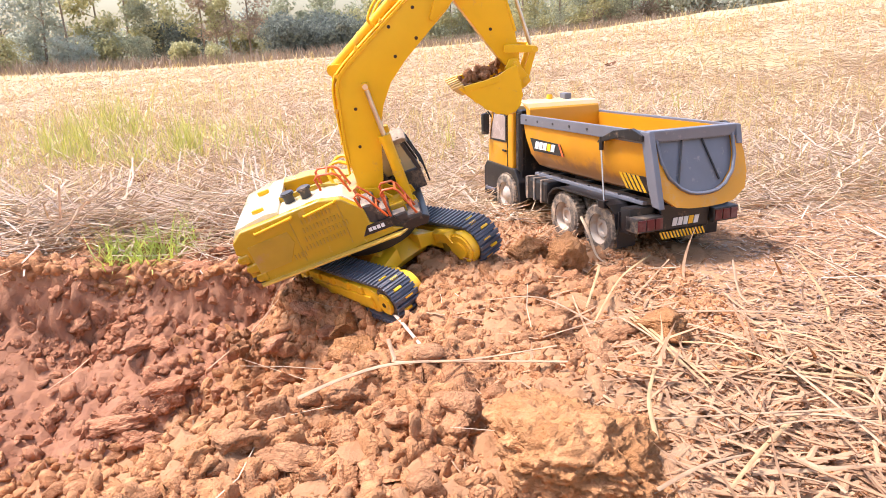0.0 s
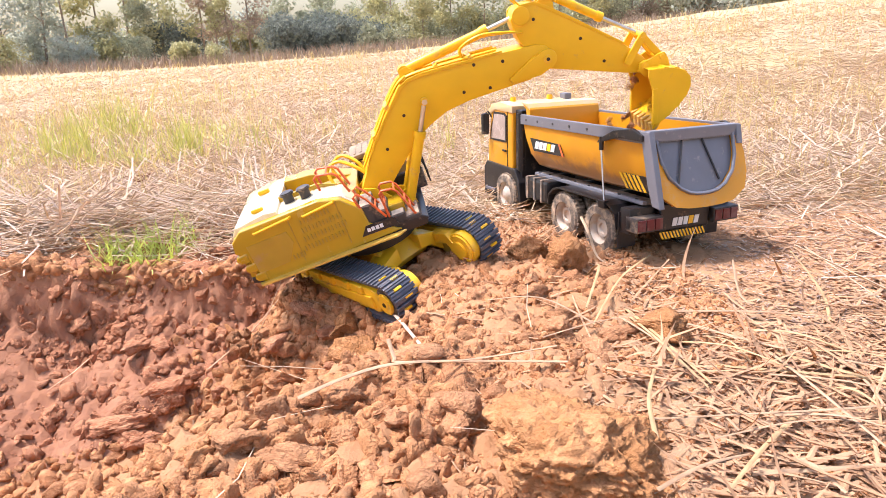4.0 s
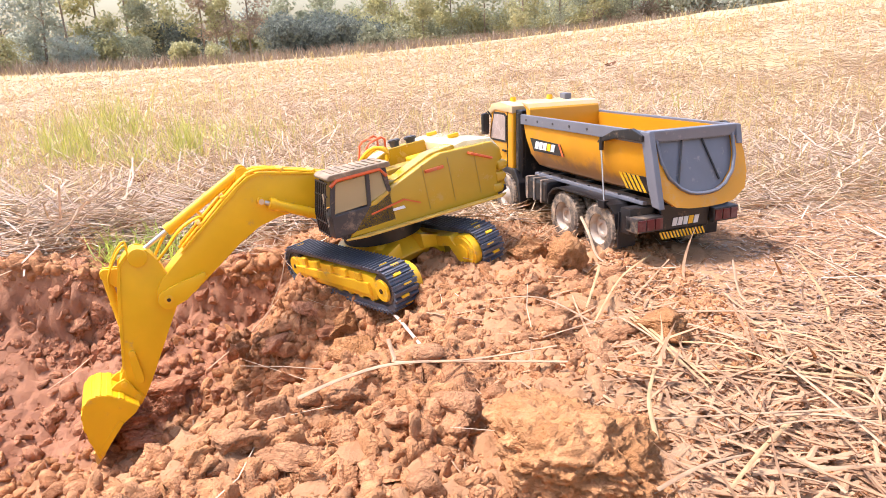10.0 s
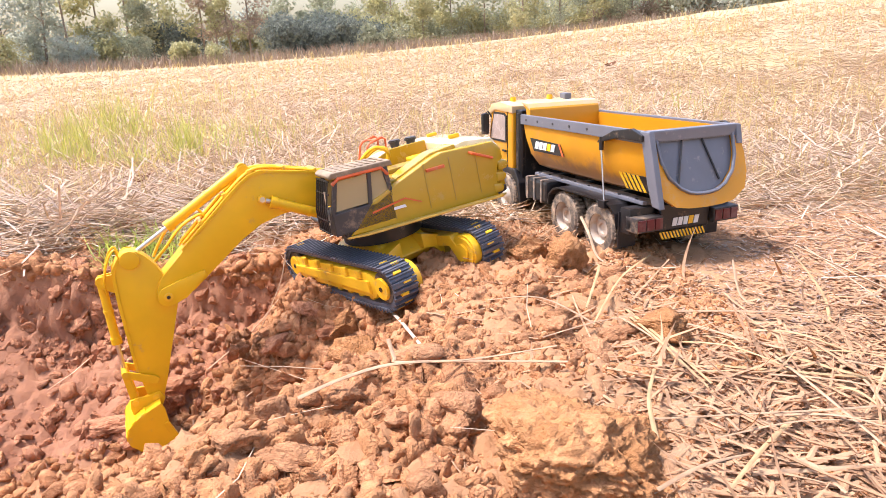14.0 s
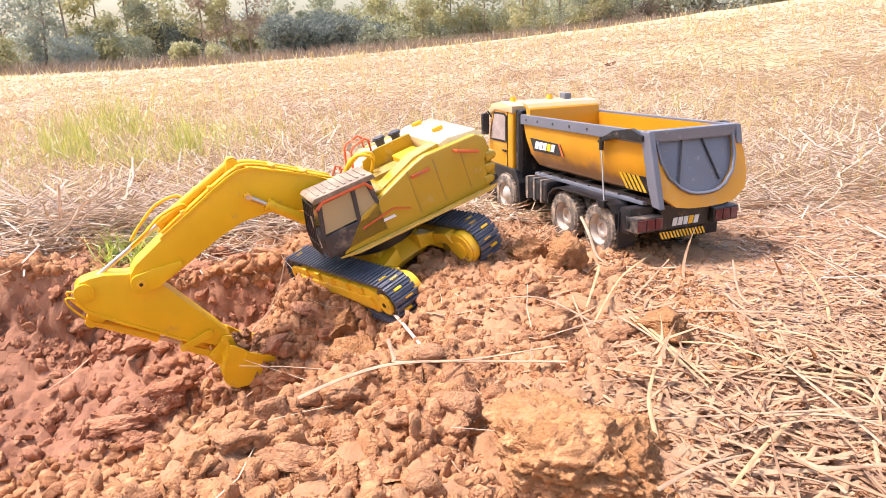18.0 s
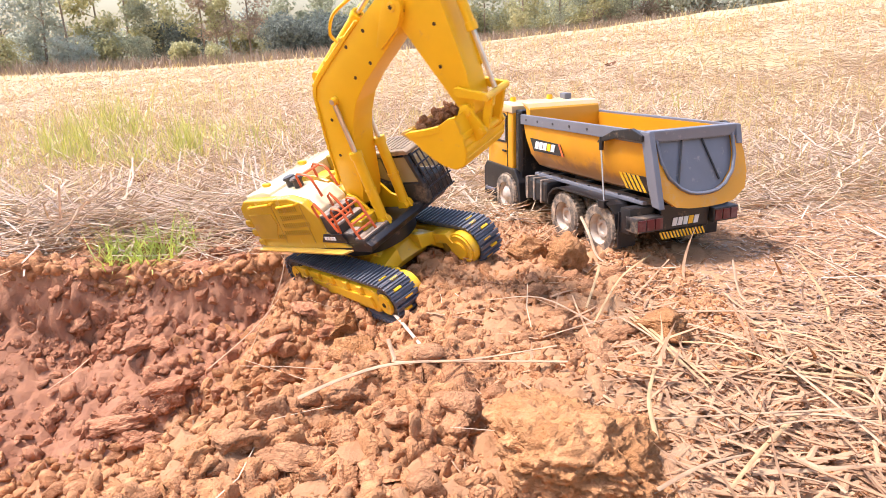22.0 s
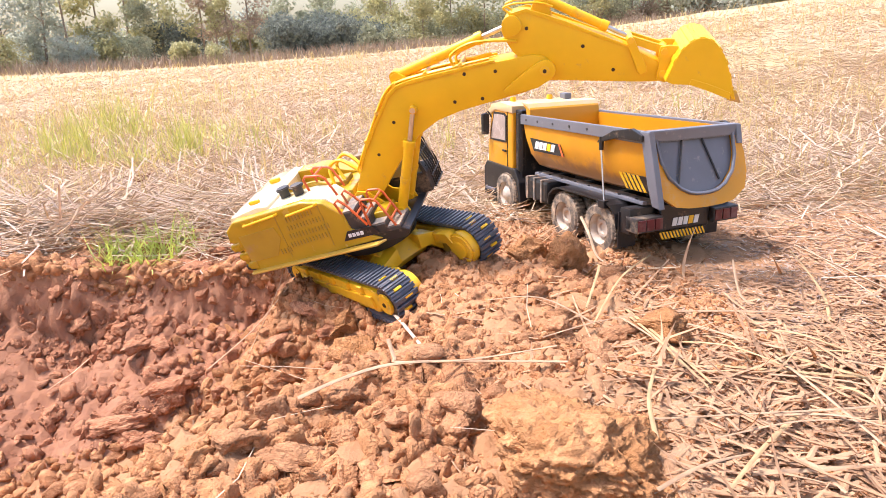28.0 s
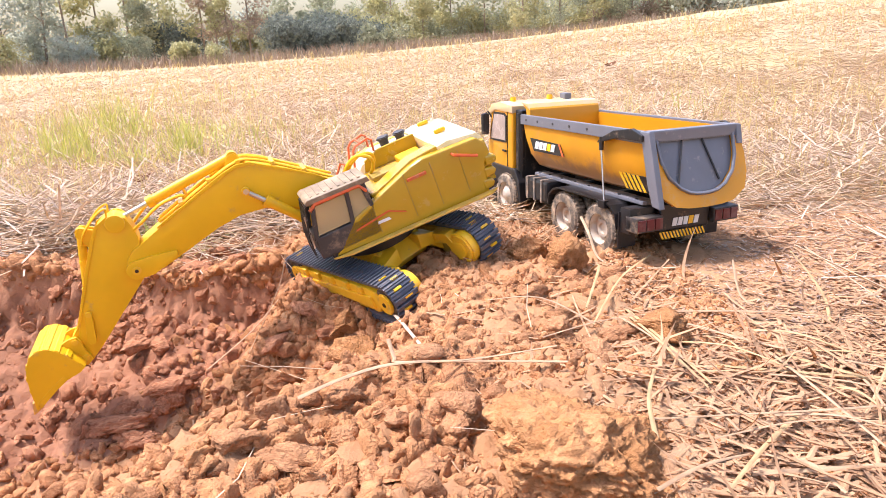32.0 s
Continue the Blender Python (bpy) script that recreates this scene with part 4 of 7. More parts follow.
    part("hose_loop", tube(arc([(-.02, .008, .142), (-.03, .020, .168), (-.01, .018, .182), (.012, .006, .165), (.016, .0, .140)], 6), .0028), M_YELLOW, h, "yellow hydraulic hose", smooth=60)
    part("hose_loop", tube(arc([(-.03, -.012, .142), (-.036, .004, .170), (-.016, .006, .178), (.010, -.004, .160), (.02, -.004, .142)], 6), .0028), M_YELLOW, h, smooth=60)
    return h


def boom_part():
    prof = [(-.012, -.006), (.004, -.016), (.030, -.010), (.072, .008), (.105, .021), (.132, .027), (.165, .028), (.200, .020), (.240, .006), (.285, -.010), (.312, -.014), (.328, -.010), (.333, .002),
            (.328, .016), (.317, .026), (.272, .047), (.228, .066), (.190, .082), (.165, .092), (.148, .0965), (.130, .095), (.108, .084), (.076, .068), (.046, .051), (.018, .030), (-.006, .012)]
    b = part("boom", prism(prof, -.0205, .0205, .0022, segs=2), M_YELLOW, exc, "bent yellow boom", smooth=40)
    # weld flanges along both edges
    for s in (1, -1):
        part("flange", prism([(.02, .033), (.048, .054), (.078, .071), (.110, .087), (.131, .098), (.149, .0995), (.167, .0945), (.192, .0845), (.23, .068), (.275, .049), (.275, .046), (.23, .064), (.19, .080), (.165, .090), (.148, .095), (.13, .093), (.108, .082), (.076, .066), (.046, .049)], *sorted((s * .019, s * .0222)), .0005), M_YELLOW, b)
        part("lug", prism([(.262, .010), (.300, .0135)] + [(.3203 + .0135 * math.cos(radians(a)), .0135 * math.sin(radians(a))) for a in range(90, -91, -15)] + [(.300, -.0130), (.262, .002)], *sorted((s * .020, s * .0255)), .0012), M_YELLOW, b, smooth=40)
        part("pin", rod((.3203, s * .024, 0), (.3203, s * .0275, 0), .0062, 14, bevel=.001), M_YELLOW2, b, smooth=40)
        part("pin_hole", rod((.3203, s * .0275, 0), (.3203, s * .0280, 0), .0026, 10), M_BOLT, b)
        for x, z in (() if s > 0 else ((.0642, .0385), (.113, .062), (.233, .017), (.233, .057), (.268, .036), (.20, .035))):
            part("bolt", rod((x, s * .0203, z), (x, s * .0212, z), .0024, 10), M_BOLT, b)
        part("boss", rod((CYL_END[0], s * .0200, CYL_END[1]), (CYL_END[0], s * .0290, CYL_END[1]), .0058, 14, bevel=.001), M_YELLOW2, b, smooth=40)
        part("pipe", tube(arc([(.03, s * .012, .044), (.078, s * .012, .073), (.125, s * .012, .098), (.150, s * .012, .101), (.20, s * .013, .083), (.27, s * .014, .053)], 5), .0022), M_YELLOW, b, smooth=60)
        part("pipe", tube(arc([(.02, s * .017, .038), (.078, s * .017, .073), (.125, s * .017, .099), (.152, s * .017, .101), (.20, s * .0175, .083), (.24, s * .0175, .066)], 5), .0019), M_YELLOW, b, smooth=60)
    for x, z in ((.06, .064), (.10, .087), (.145, .103), (.19, .089), (.235, .070)):
        part("pipe_clamp", box(x - .003, x + .003, -.0195, .0195, z - .004, z + .0015, .0008), M_YELLOW2, b)
    for s in (.007, -.007):
        part("cylinder_bracket", prism([(.132, .094), (.168, .091), (.156, .112), (.146, .113)], s - .002, s + .002, .0008), M_YELLOW, b)
    for y, lift in ((.010, .012), (-.012, .020)):
        part("hose", tube(arc([(.226, y, .070), (.232, y * 1.4, .070 + lift * .8), (.262, y * 1.7, .064 + lift), (.292, y * 1.6, .050 + lift * .8), (.312, y * 1.4, .050)], 6), .0021), M_YELLOW, b, "yellow hydraulic hose loop", smooth=60)
    return b


def stick_part():
    prof = [(-.052, .034), (-.058, .046), (-.055, .060), (-.044, .069), (-.028, .0715), (-.008, .066), (.020, .0575), (.070, .042), (.110, .027), (.138, .014), (.1515, .005), (.1535, -.004), (.147, -.0105), (.120, -.0125), (.060, -.0135), (.004, -.0145), (-.010, -.011), (-.022, .003), (-.042, .020)]
    st = part("stick", prism(prof, -.0165, .0165, .002), M_YELLOW, exc, "yellow dipper stick", smooth=40)
    for s in (1, -1):
        for x, z in (() if s > 0 else ((-.026, .050), (.010, .004), (.045, .030), (.085, .002))):
            part("bolt", rod((x, s * .0163, z), (x, s * .0172, z), .0023, 10), M_BOLT, st)
        part("flange", prism([(-.05, .0665), (-.028, .0735), (-.006, .068), (.022, .0595), (.11, .0295), (.11, .026), (.02, .0555), (-.008, .064), (-.028, .069), (-.046, .064)], *sorted((s * .0145, s * .0178)), .0005), M_YELLOW, st)
        part("lug", prism([(-.045 + .0125 * math.cos(radians(a)), .0530 + .0125 * math.sin(radians(a))) for a in range(0, 360, 20)], *sorted((s * .0160, s * .0205)), .001), M_YELLOW, st, smooth=40)
        part("pin", rod((STICK_LEN, s * .016, 0), (STICK_LEN, s * .0235, 0), .0050, 12, bevel=.001), M_YELLOW2, st, smooth=40)
        part("hose", tube(arc([(-.046, s * .012, .066), (-.056, s * .014, .073), (-.042, s * .015, .079), (-.012, s * .012, .080), (.004, s * .008, .075)], 6), .0015), M_YELLOW, st, smooth=60)
    for s in (.007, -.007):
        part("cylinder_bracket", prism([(-.024, .068), (.004, .062), (-.004, .088), (-.016, .089)], s - .002, s + .002, .0008), M_YELLOW, st)
    return st


def bucket_part():
    shell = [(.002, -.003), (.003, .014), (.005, .031), (.010, .045), (.018, .054), (.029, .0575), (.041, .0545), (.055, .0445), (.067, .030), (.076, .016), (.083, .003)]
    w, th = .043, .0032
    inner = []
    for i, (x, z) in enumerate(shell):
        c = Vector((.034 - x, .022 - z))
        c = c.normalized() * th
        inner.append((x + c.x, z + c.y))
    b = part("bucket", prism(shell + inner[::-1], -w, w, 0), M_YELLOW, exc, "yellow digging bucket with worn teeth", smooth=30)
    for s in (1, -1):
        wall = shell + [(.079, .001), (.045, .004), (.012, -.004)]
        part("side_wall", prism(wall, *sorted((s * (w - .003), s * (w + .0008))), .0006), M_YELLOW, b)
        part("side_cutter", prism([(.030, .001), (.052, .000), (.082, -.003), (.080, .005), (.050, .008), (.030, .008)], *sorted((s * (w - .0035), s * (w + .002))), .0006), M_YELLOW, b)
        part("ear", prism([(-.005, -.008), (.006, -.010), (.016, .000), (.014, .038), (-.004, .035), (-.0145, .030), (-.0135, .021), (-.008, .008)], *sorted((s * .0172, s * .0215)), .001), M_YELLOW, b, smooth=40)
        part("pin", rod((EAR[0], s * .012, EAR[1]), (EAR[0], s * .0235, EAR[1]), .0044, 12, bevel=.0008), M_YELLOW2, b, smooth=40)
    part("ear_tube", rod((EAR[0], -.020, EAR[1]), (EAR[0], .020, EAR[1]), .0052, 14), M_YELLOW, b, smooth=40)
    part("hinge_tube", rod((0, -.021, 0), (0, .021, 0), .0072, 16, bevel=.001), M_YELLOW, b, smooth=40)
    # raised bands across the back
    for i in range(1, 9):
        (x0, z0), (x1, z1) = shell[i], shell[i + 1]
        m = Vector(((x0 + x1) / 2, (z0 + z1) / 2))
        d = Vector((x1 - x0, z1 - z0)).normalized()
        o = Vector((-d.y, d.x))
        pts = [m - d * .0042, m + d * .0042, m + d * .003 + o * .0014, m - d * .003 + o * .0014]
        part("back_band", prism([(p.x, p.y) for p in pts], -w, w, .0004), M_YELLOW, b)
    part("lip", prism([(.068, .020), (.084, -.002), (.089, -.002), (.073, .022)], -w, w, .0006), M_YELLOW, b)
    for i in range(6):
        y = -w + .006 + i * (2 * w - .012) / 5
        part("tooth", prism([(.076, .007), (.080, -.005), (.096, -.0045), (.097, -.003), (.086, .009)], y - .0040, y + .0040, .001), M_TOOTH, b, "worn yellow tooth with rubbed tip")
    return b


def ram(name, length, r, mat, y_list=(0,), eye=True):
    """A barrel or a rod that runs from its pin along +x."""
    obs = []
    for y in y_list:
        bm = rod((.004, 0, 0), (length, 0, 0), r, 14, bevel=.0008)
        rod((0, -r * 1.1, 0), (0, r * 1.1, 0), r * 1.15, 14, bm)
        if mat is M_YELLOW:
            rod((length - .010, 0, 0), (length, 0, 0), r * 1.22, 14, bm, bevel=.0006)
            rod((length * .45, 0, 0), (length * .45 + .004, 0, 0), r * 1.12, 14, bm)
        obs.append(part(name, bm, mat, exc, smooth=40))
    return obs


house, boom, stick, bucket = house_part(), boom_part(), stick_part(), bucket_part()
boom_barrels, boom_rods = ram("boom_ram_barrel", .110, .0075, M_YELLOW, (0, 1)), ram("boom_ram_rod", .100, .0034, M_STEEL, (0, 1))
stick_barrel, stick_rod = ram("stick_ram_barrel", .130, .0070, M_YELLOW)[0], ram("stick_ram_rod", .125, .0032, M_STEEL)[0]
bucket_barrel, bucket_rod = ram("bucket_ram_barrel", .090, .0058, M_YELLOW)[0], ram("bucket_ram_rod", .080, .0028, M_STEEL)[0]
link_arms, ear_arms = [], []
for y in (-.0195, .0195):
    link_arms.append(part("link_arm", prism([(-.005, -.004), (0, -.006), (LINK_L, -.0045), (LINK_L + .0045, 0), (LINK_L, .0045), (0, .006), (-.005, .004)], y - .002, y + .002, .0008), M_YELLOW, exc))
for y in (-.0125, .0125):
    ear_arms.append(part("ear_link", prism([(-.005, -.004), (0, -.005), (EAR_L, -.0045), (EAR_L + .0045, 0), (EAR_L, .0045), (0, .005), (-.005, .004)], y - .0025, y + .0025, .0008), M_YELLOW, exc))
link_pin = part("link_pin", rod((0, -.023, 0), (0, .023, 0), .0042, 12), M_YELLOW2, exc)


# ---- clods ----
CLOD_MESH = {}
M_CLOD_DRY = material("dry_clay_clod", (0.47, 0.240, 0.118), 0.95, 0, 0.25, 5, 0.8, 9, (0.30, 0.135, 0.06), 0.5, 3.0, base2=(0.41, 0.196, 0.090), rand=1.0, spec=0.15, depth=0.007)
M_BOULDER = material("pitted_orange_clay", (0.49, 0.245, 0.108), 0.95, 0, 0.35, 6, 1.0, 12, (0.36, 0.165, 0.062), 0.7, 2.2, base2=(0.42, 0.198, 0.080), spec=0.15, depth=0.008)
M_CLOD_FRESH = material("fresh_red_clod", (0.48, 0.236, 0.126), 0.95, 0, 0.25, 5, 0.8, 9, (0.30, 0.11, 0.05), 0.5, 3.0, base2=(0.40, 0.182, 0.094), rand=1.0, spec=0.15, depth=0.007)


def clod_mesh(seed, sub=3):
    if (seed, sub) not in CLOD_MESH:
        r = random.Random(seed)
        bm = bmesh.new()
        bmesh.ops.create_icosphere(bm, subdivisions=sub, radius=1.0)
        least, most, many = (0.55, 0.92, 9) if sub > 5 else (0.46, 0.86, 11)
        cuts = [(Vector((r.gauss(0, 1), r.gauss(0, 1), r.gauss(0, 1))).normalized(), r.uniform(least, most)) for _ in range(many)]
        sc = Vector((r.uniform(.8, 1.25), r.uniform(.75, 1.1), r.uniform(.6, .9)))
        off = Vector((r.uniform(0, 50), r.uniform(0, 50), r.uniform(0, 50)))
        for v in bm.verts:
            p = v.co.copy()
            for nrm, d in cuts:
                over = p.dot(nrm) - d
                if over > 0:
                    p -= nrm * over * 0.93
            q = p + off
            p += v.co * ((0.16 if sub > 5 else 0.18) * noise.noise(q * 1.9) - (0.12 if sub > 5 else 0.17) * abs(noise.noise(q * 3.6)) - (0.12 if sub > 5 else 0.13) * abs(noise.noise(q * 8.0)) + 0.05 * noise.noise(q * 16) - 0.05 * abs(noise.noise(q * 26)))
            if sub > 3:
                p += v.co * (0.045 * noise.noise(q * 6.0) + 0.04 * noise.noise(q * 13.0) + 0.03 * noise.noise(q * 27.0) - 0.10 * max(0.0, noise.noise(q * 9.5) - 0.22))
            v.co = Vector((p.x * sc.x, p.y * sc.y, p.z * sc.z))
        for f in bm.faces:
            f.smooth = True
        for e in bm.edges:
            e.smooth = e.calc_face_angle(0) < 0.62
        me = bpy.data.meshes.new("clod")
        bm.to_mesh(me)
        bm.free()
        CLOD_MESH[(seed, sub)] = me
    return CLOD_MESH[(seed, sub)]


def clod(name, r, seed, mat, label, group="", m=None, sub=3):
    me = clod_mesh(seed, sub)
    key = (seed, sub, mat.name)
    if key not in CLOD_MESH:
        CLOD_MESH[key] = me.copy()
        CLOD_MESH[key].materials.append(mat)
    ob = new(name, CLOD_MESH[key])
    ob.scale = (r, r, r)
    if m is not None:
        ob.matrix_basis = m @ Matrix.Diagonal((r, r, r, 1))
    return tagged(ob, label, "clod", group)


def rest_clod(x, y, r, seed, mat, label, group, sub=3, sink=0.35, stretch=(1, 1, 1)):
    rr = random.Random(seed * 7 + 1)
    ob = clod("clod", r, seed, mat, label, group, sub=sub)
    ob.matrix_basis = Matrix.Translation((x, y, gz(x, y) + r * (0.62 - sink))) @ Euler((rr.uniform(-.3, .3), rr.uniform(-.3, .3), rr.uniform(0, 6.28))).to_matrix().to_4x4() @ Matrix.Diagonal((r * stretch[0], r * stretch[1], r * stretch[2], 1))
    return ob


DRY, RED = "dry pale clay clod on the field", "fresh red clay clod in the dug pit"
GROUP = "clods round the pit"
# the large ones
big = clod("clay_boulder", 0.086, 501, M_BOULDER, "large pitted tan clay lump lying on straw", "", sub=6)
big.matrix_basis = pose(0.099, 0.458, 0.006, 8, -6, 20) @ Matrix.Diagonal((0.078, 0.075, 0.066, 1))
for x, y, r, seed, mat, st in ((0.127, 0.985, .044, 502, M_BOULDER, (1.15, .9, 1.15)), (0.178, 0.930, .042, 503, M_BOULDER, (1.2, .9, 1.2)), (0.232, 0.690, .037, 504, M_BOULDER, (1.5, .8, .75)),
                               (-0.125, 0.870, .040, 505, M_BOULDER, (1.2, .9, 1.1)), (0.128, 0.690, .024, 506, M_CLOD_DRY, (1.1, .9, .9)), (-0.21, 0.83, .030, 507, M_CLOD_FRESH, (1.4, .9, .8)),
                               (-0.150, 0.855, .027, 508, M_CLOD_FRESH, (1.1, 1, 1)), (-0.445, 0.86, .030, 509, M_CLOD_FRESH, (1.3, .8, .9)), (-0.37, 0.85, .026, 510, M_CLOD_FRESH, (1, 1, 1)),
                               (-0.46, 1.00, .026, 511, M_CLOD_FRESH, (1.2, .9, .9)), (-0.004, 0.640, .020, 512, M_CLOD_DRY, (1, 1, 1.2)), (0.012, 0.520, .028, 513, M_CLOD_DRY, (1.1, 1, .9)),
                               (-0.118, 0.462, .024, 514, M_CLOD_DRY, (1.3, .9, .9)), (-0.17, 0.478, .026, 515, M_CLOD_DRY, (1.0, 1, .9)), (-0.245, 0.70, .034, 516, M_CLOD_FRESH, (1.4, .9, .7)), (-0.27, 0.80, .028, 517, M_CLOD_FRESH, (1, 1, .9)),
                               (0.07, 0.72, .020, 518, M_CLOD_DRY, (1.2, .9, .8)), (-0.03, 0.565, .022, 519, M_CLOD_DRY, (1.2, .9, .9)), (-0.09, 0.575, .026, 520, M_CLOD_DRY, (1.3, .9, .8)), (-0.21, 0.575, .024, 521, M_CLOD_DRY, (1.2, .9, .8)),
                               (0.345, 0.450, .020, 522, M_CLOD_DRY, (1.2, .9, .8)), (-0.015, 0.45, .020, 523, M_CLOD_DRY, (1.2, .9, .8)), (0.045, 0.80, .024, 524, M_CLOD_DRY, (1.4, .9, .6)), (-0.40, 1.18, .024, 525, M_CLOD_FRESH, (1.4, .9, .8)), (-0.30, 1.15, .022, 526, M_CLOD_DRY, (1.3, .9, .8))):
    rest_clod(x, y, r, seed, mat, RED if mat is M_CLOD_FRESH else DRY, GROUP, 4, 0.30, st)

for x, y, r, seed, mat, st in ((-0.141, 0.915, .036, 531, M_BOULDER, (1.15, .9, .95)), (-0.173, 0.905, .026, 532, M_CLOD_DRY, (1.2, .9, .9)), (-0.236, 0.890, .039, 533, M_CLOD_DRY, (1.3, .9, .75)), (-0.302, 0.915, .032, 534, M_BOULDER, (1.2, .9, .85)),
                               (-0.419, 0.910, .029, 535, M_CLOD_FRESH, (1.0, .9, 1.1)), (-0.476, 0.870, .036, 536, M_CLOD_FRESH, (1.5, .8, .6)), (-0.485, 1.005, .028, 537, M_CLOD_FRESH, (1.4, .9, .8)), (-0.196, 0.955, .020, 538, M_CLOD_DRY, (1.1, .9, .9)),
                               (-0.398, 0.955, .020, 539, M_CLOD_FRESH, (1.2, .9, .8)), (-0.593, 0.905, .023, 540, M_CLOD_FRESH, (1.2, .9, .9)), (-0.26, 0.955, .022, 541, M_CLOD_DRY, (1.2, .9, .9)), (-0.345, 0.90, .022, 542, M_CLOD_DRY, (1.1, .9, .9)),
                               (-0.10, 0.78, .024, 543, M_CLOD_DRY, (1.2, .9, .8)), (-0.16, 0.80, .028, 544, M_CLOD_DRY, (1.2, .9, .8)), (-0.22, 0.74, .024, 545, M_CLOD_DRY, (1.4, .9, .7))):
    rest_clod(x, y, r, seed, mat, RED if mat is M_CLOD_FRESH else DRY, GROUP, 4, 0.32, st)


def near_bank(x, y):
    """On the dry slope of the pit's near side."""
    return y < 0.84 + 0.93 * max(x + 0.49, 0)


rnd = random.Random(4)
placed = 0
while placed < 250:
    zone = rnd.random()
    if zone < 0.52:
        x, y = rnd.uniform(-0.80, -0.05), rnd.uniform(0.54, 1.02)
    elif zone < 0.80:
        x, y = rnd.uniform(-0.36, 0.05), rnd.uniform(0.40, 0.66)
    else:
        x, y = rnd.uniform(-0.02, 0.24), rnd.uniform(0.62, 1.0)
    d = float(pit_depth(np.array([x]), np.array([y]))[0])
    on_slope = (x + 0.03) * -0.775 + (y - 1.06) * -0.63
    if zone < 0.52 and (d < 0.03 or on_slope > 0.85):
        continue
    if d > 0.02 and on_slope < 0.17 and y > 0.86:
        continue
    if math.hypot((x - 0.09) / 0.10, (y - 0.47) / 0.09) < 1:
        continue
    size = 0.0085 * (1 - rnd.random()) ** -0.45
    size = min(size, 0.026)
    if zone >= 0.80:
        size *= 0.75
    if zone < 0.52 and x < -0.45 and y > 0.84:
        size = min(size * 0.8, 0.016)
    mat = M_CLOD_FRESH if d > 0.035 and x < -0.2 and not near_bank(x, y) else M_CLOD_DRY
    rest_clod(x, y, size, 520 + placed % 24, mat, RED if mat is M_CLOD_FRESH else DRY, GROUP, 3, rnd.uniform(0.1, 0.45), (rnd.uniform(.9, 1.4), rnd.uniform(.8, 1.1), rnd.uniform(.7, 1.05)))
    placed += 1


def scatter(name, label, category, mat, makers, spots, smooth=False):
    """One mesh of many small bodies: (vertices, faces) makers by turns, each at a spot's matrix."""
    vs, fs, base = [], [], 0
    for i, m in enumerate(spots):
        v, f = makers[i % len(makers)]
        a = np.array(m)
        vs.append(v @ a[:3, :3].T + a[:3, 3])
        fs.append(f + base)
        base += len(v)
    V, F = np.concatenate(vs), np.concatenate(fs)
    me = bpy.data.meshes.new(name)
    me.vertices.add(len(V))
    me.vertices.foreach_set("co", V.ravel())
    k = F.shape[1]
    me.loops.add(F.size)
    me.loops.foreach_set("vertex_index", F.ravel())
    me.polygons.add(len(F))
    me.polygons.foreach_set("loop_start", np.arange(0, F.size, k))
    me.polygons.foreach_set("use_smooth", np.full(len(F), smooth))
    me.update()
    me.validate()
    me.materials.append(mat)
    return tagged(new(name, me), label, category, kind="stuff")


def pebble_maker(seed, sub=2):
    """A small angular lump: a ball cut by a few planes."""
    r = random.Random(seed)
    bm = bmesh.new()
    bmesh.ops.create_icosphere(bm, subdivisions=sub, radius=1)
    off = Vector((r.uniform(0, 9), r.uniform(0, 9), r.uniform(0, 9)))
    cuts = [(Vector((r.gauss(0, 1), r.gauss(0, 1), r.gauss(0, 1))).normalized(), r.uniform(0.30, 0.78)) for _ in range(9)]
    for v in bm.verts:
        p = v.co * (1 + 0.34 * noise.noise(v.co * 1.6 + off) + 0.2 * noise.noise(v.co * 4 + off))
        for n, d in cuts:
            over = p.dot(n) - d
            if over > 0:
                p -= n * over
        v.co = p * 1.4 + Vector((r.gauss(0, .10), r.gauss(0, .10), r.gauss(0, .10)))
    V = np.array([v.co[:] for v in bm.verts])
    bm.verts.index_update()
    F = np.array([[v.index for v in f.verts] for f in bm.faces])
    bm.free()
    return V, F


M_CRUMB_DRY = material("dry_clay_crumbs", (0.49, 0.240, 0.112), 0.95, 0, 0.3, 90, 1.0, 420, base2=(0.43, 0.20, 0.083), island=True, spec=0.15, depth=0.004)
M_CRUMB_RED = material("red_clay_crumbs", (0.46, 0.222, 0.118), 0.95, 0, 0.3, 90, 1.0, 420, base2=(0.36, 0.156, 0.080), island=True, spec=0.15, depth=0.004)


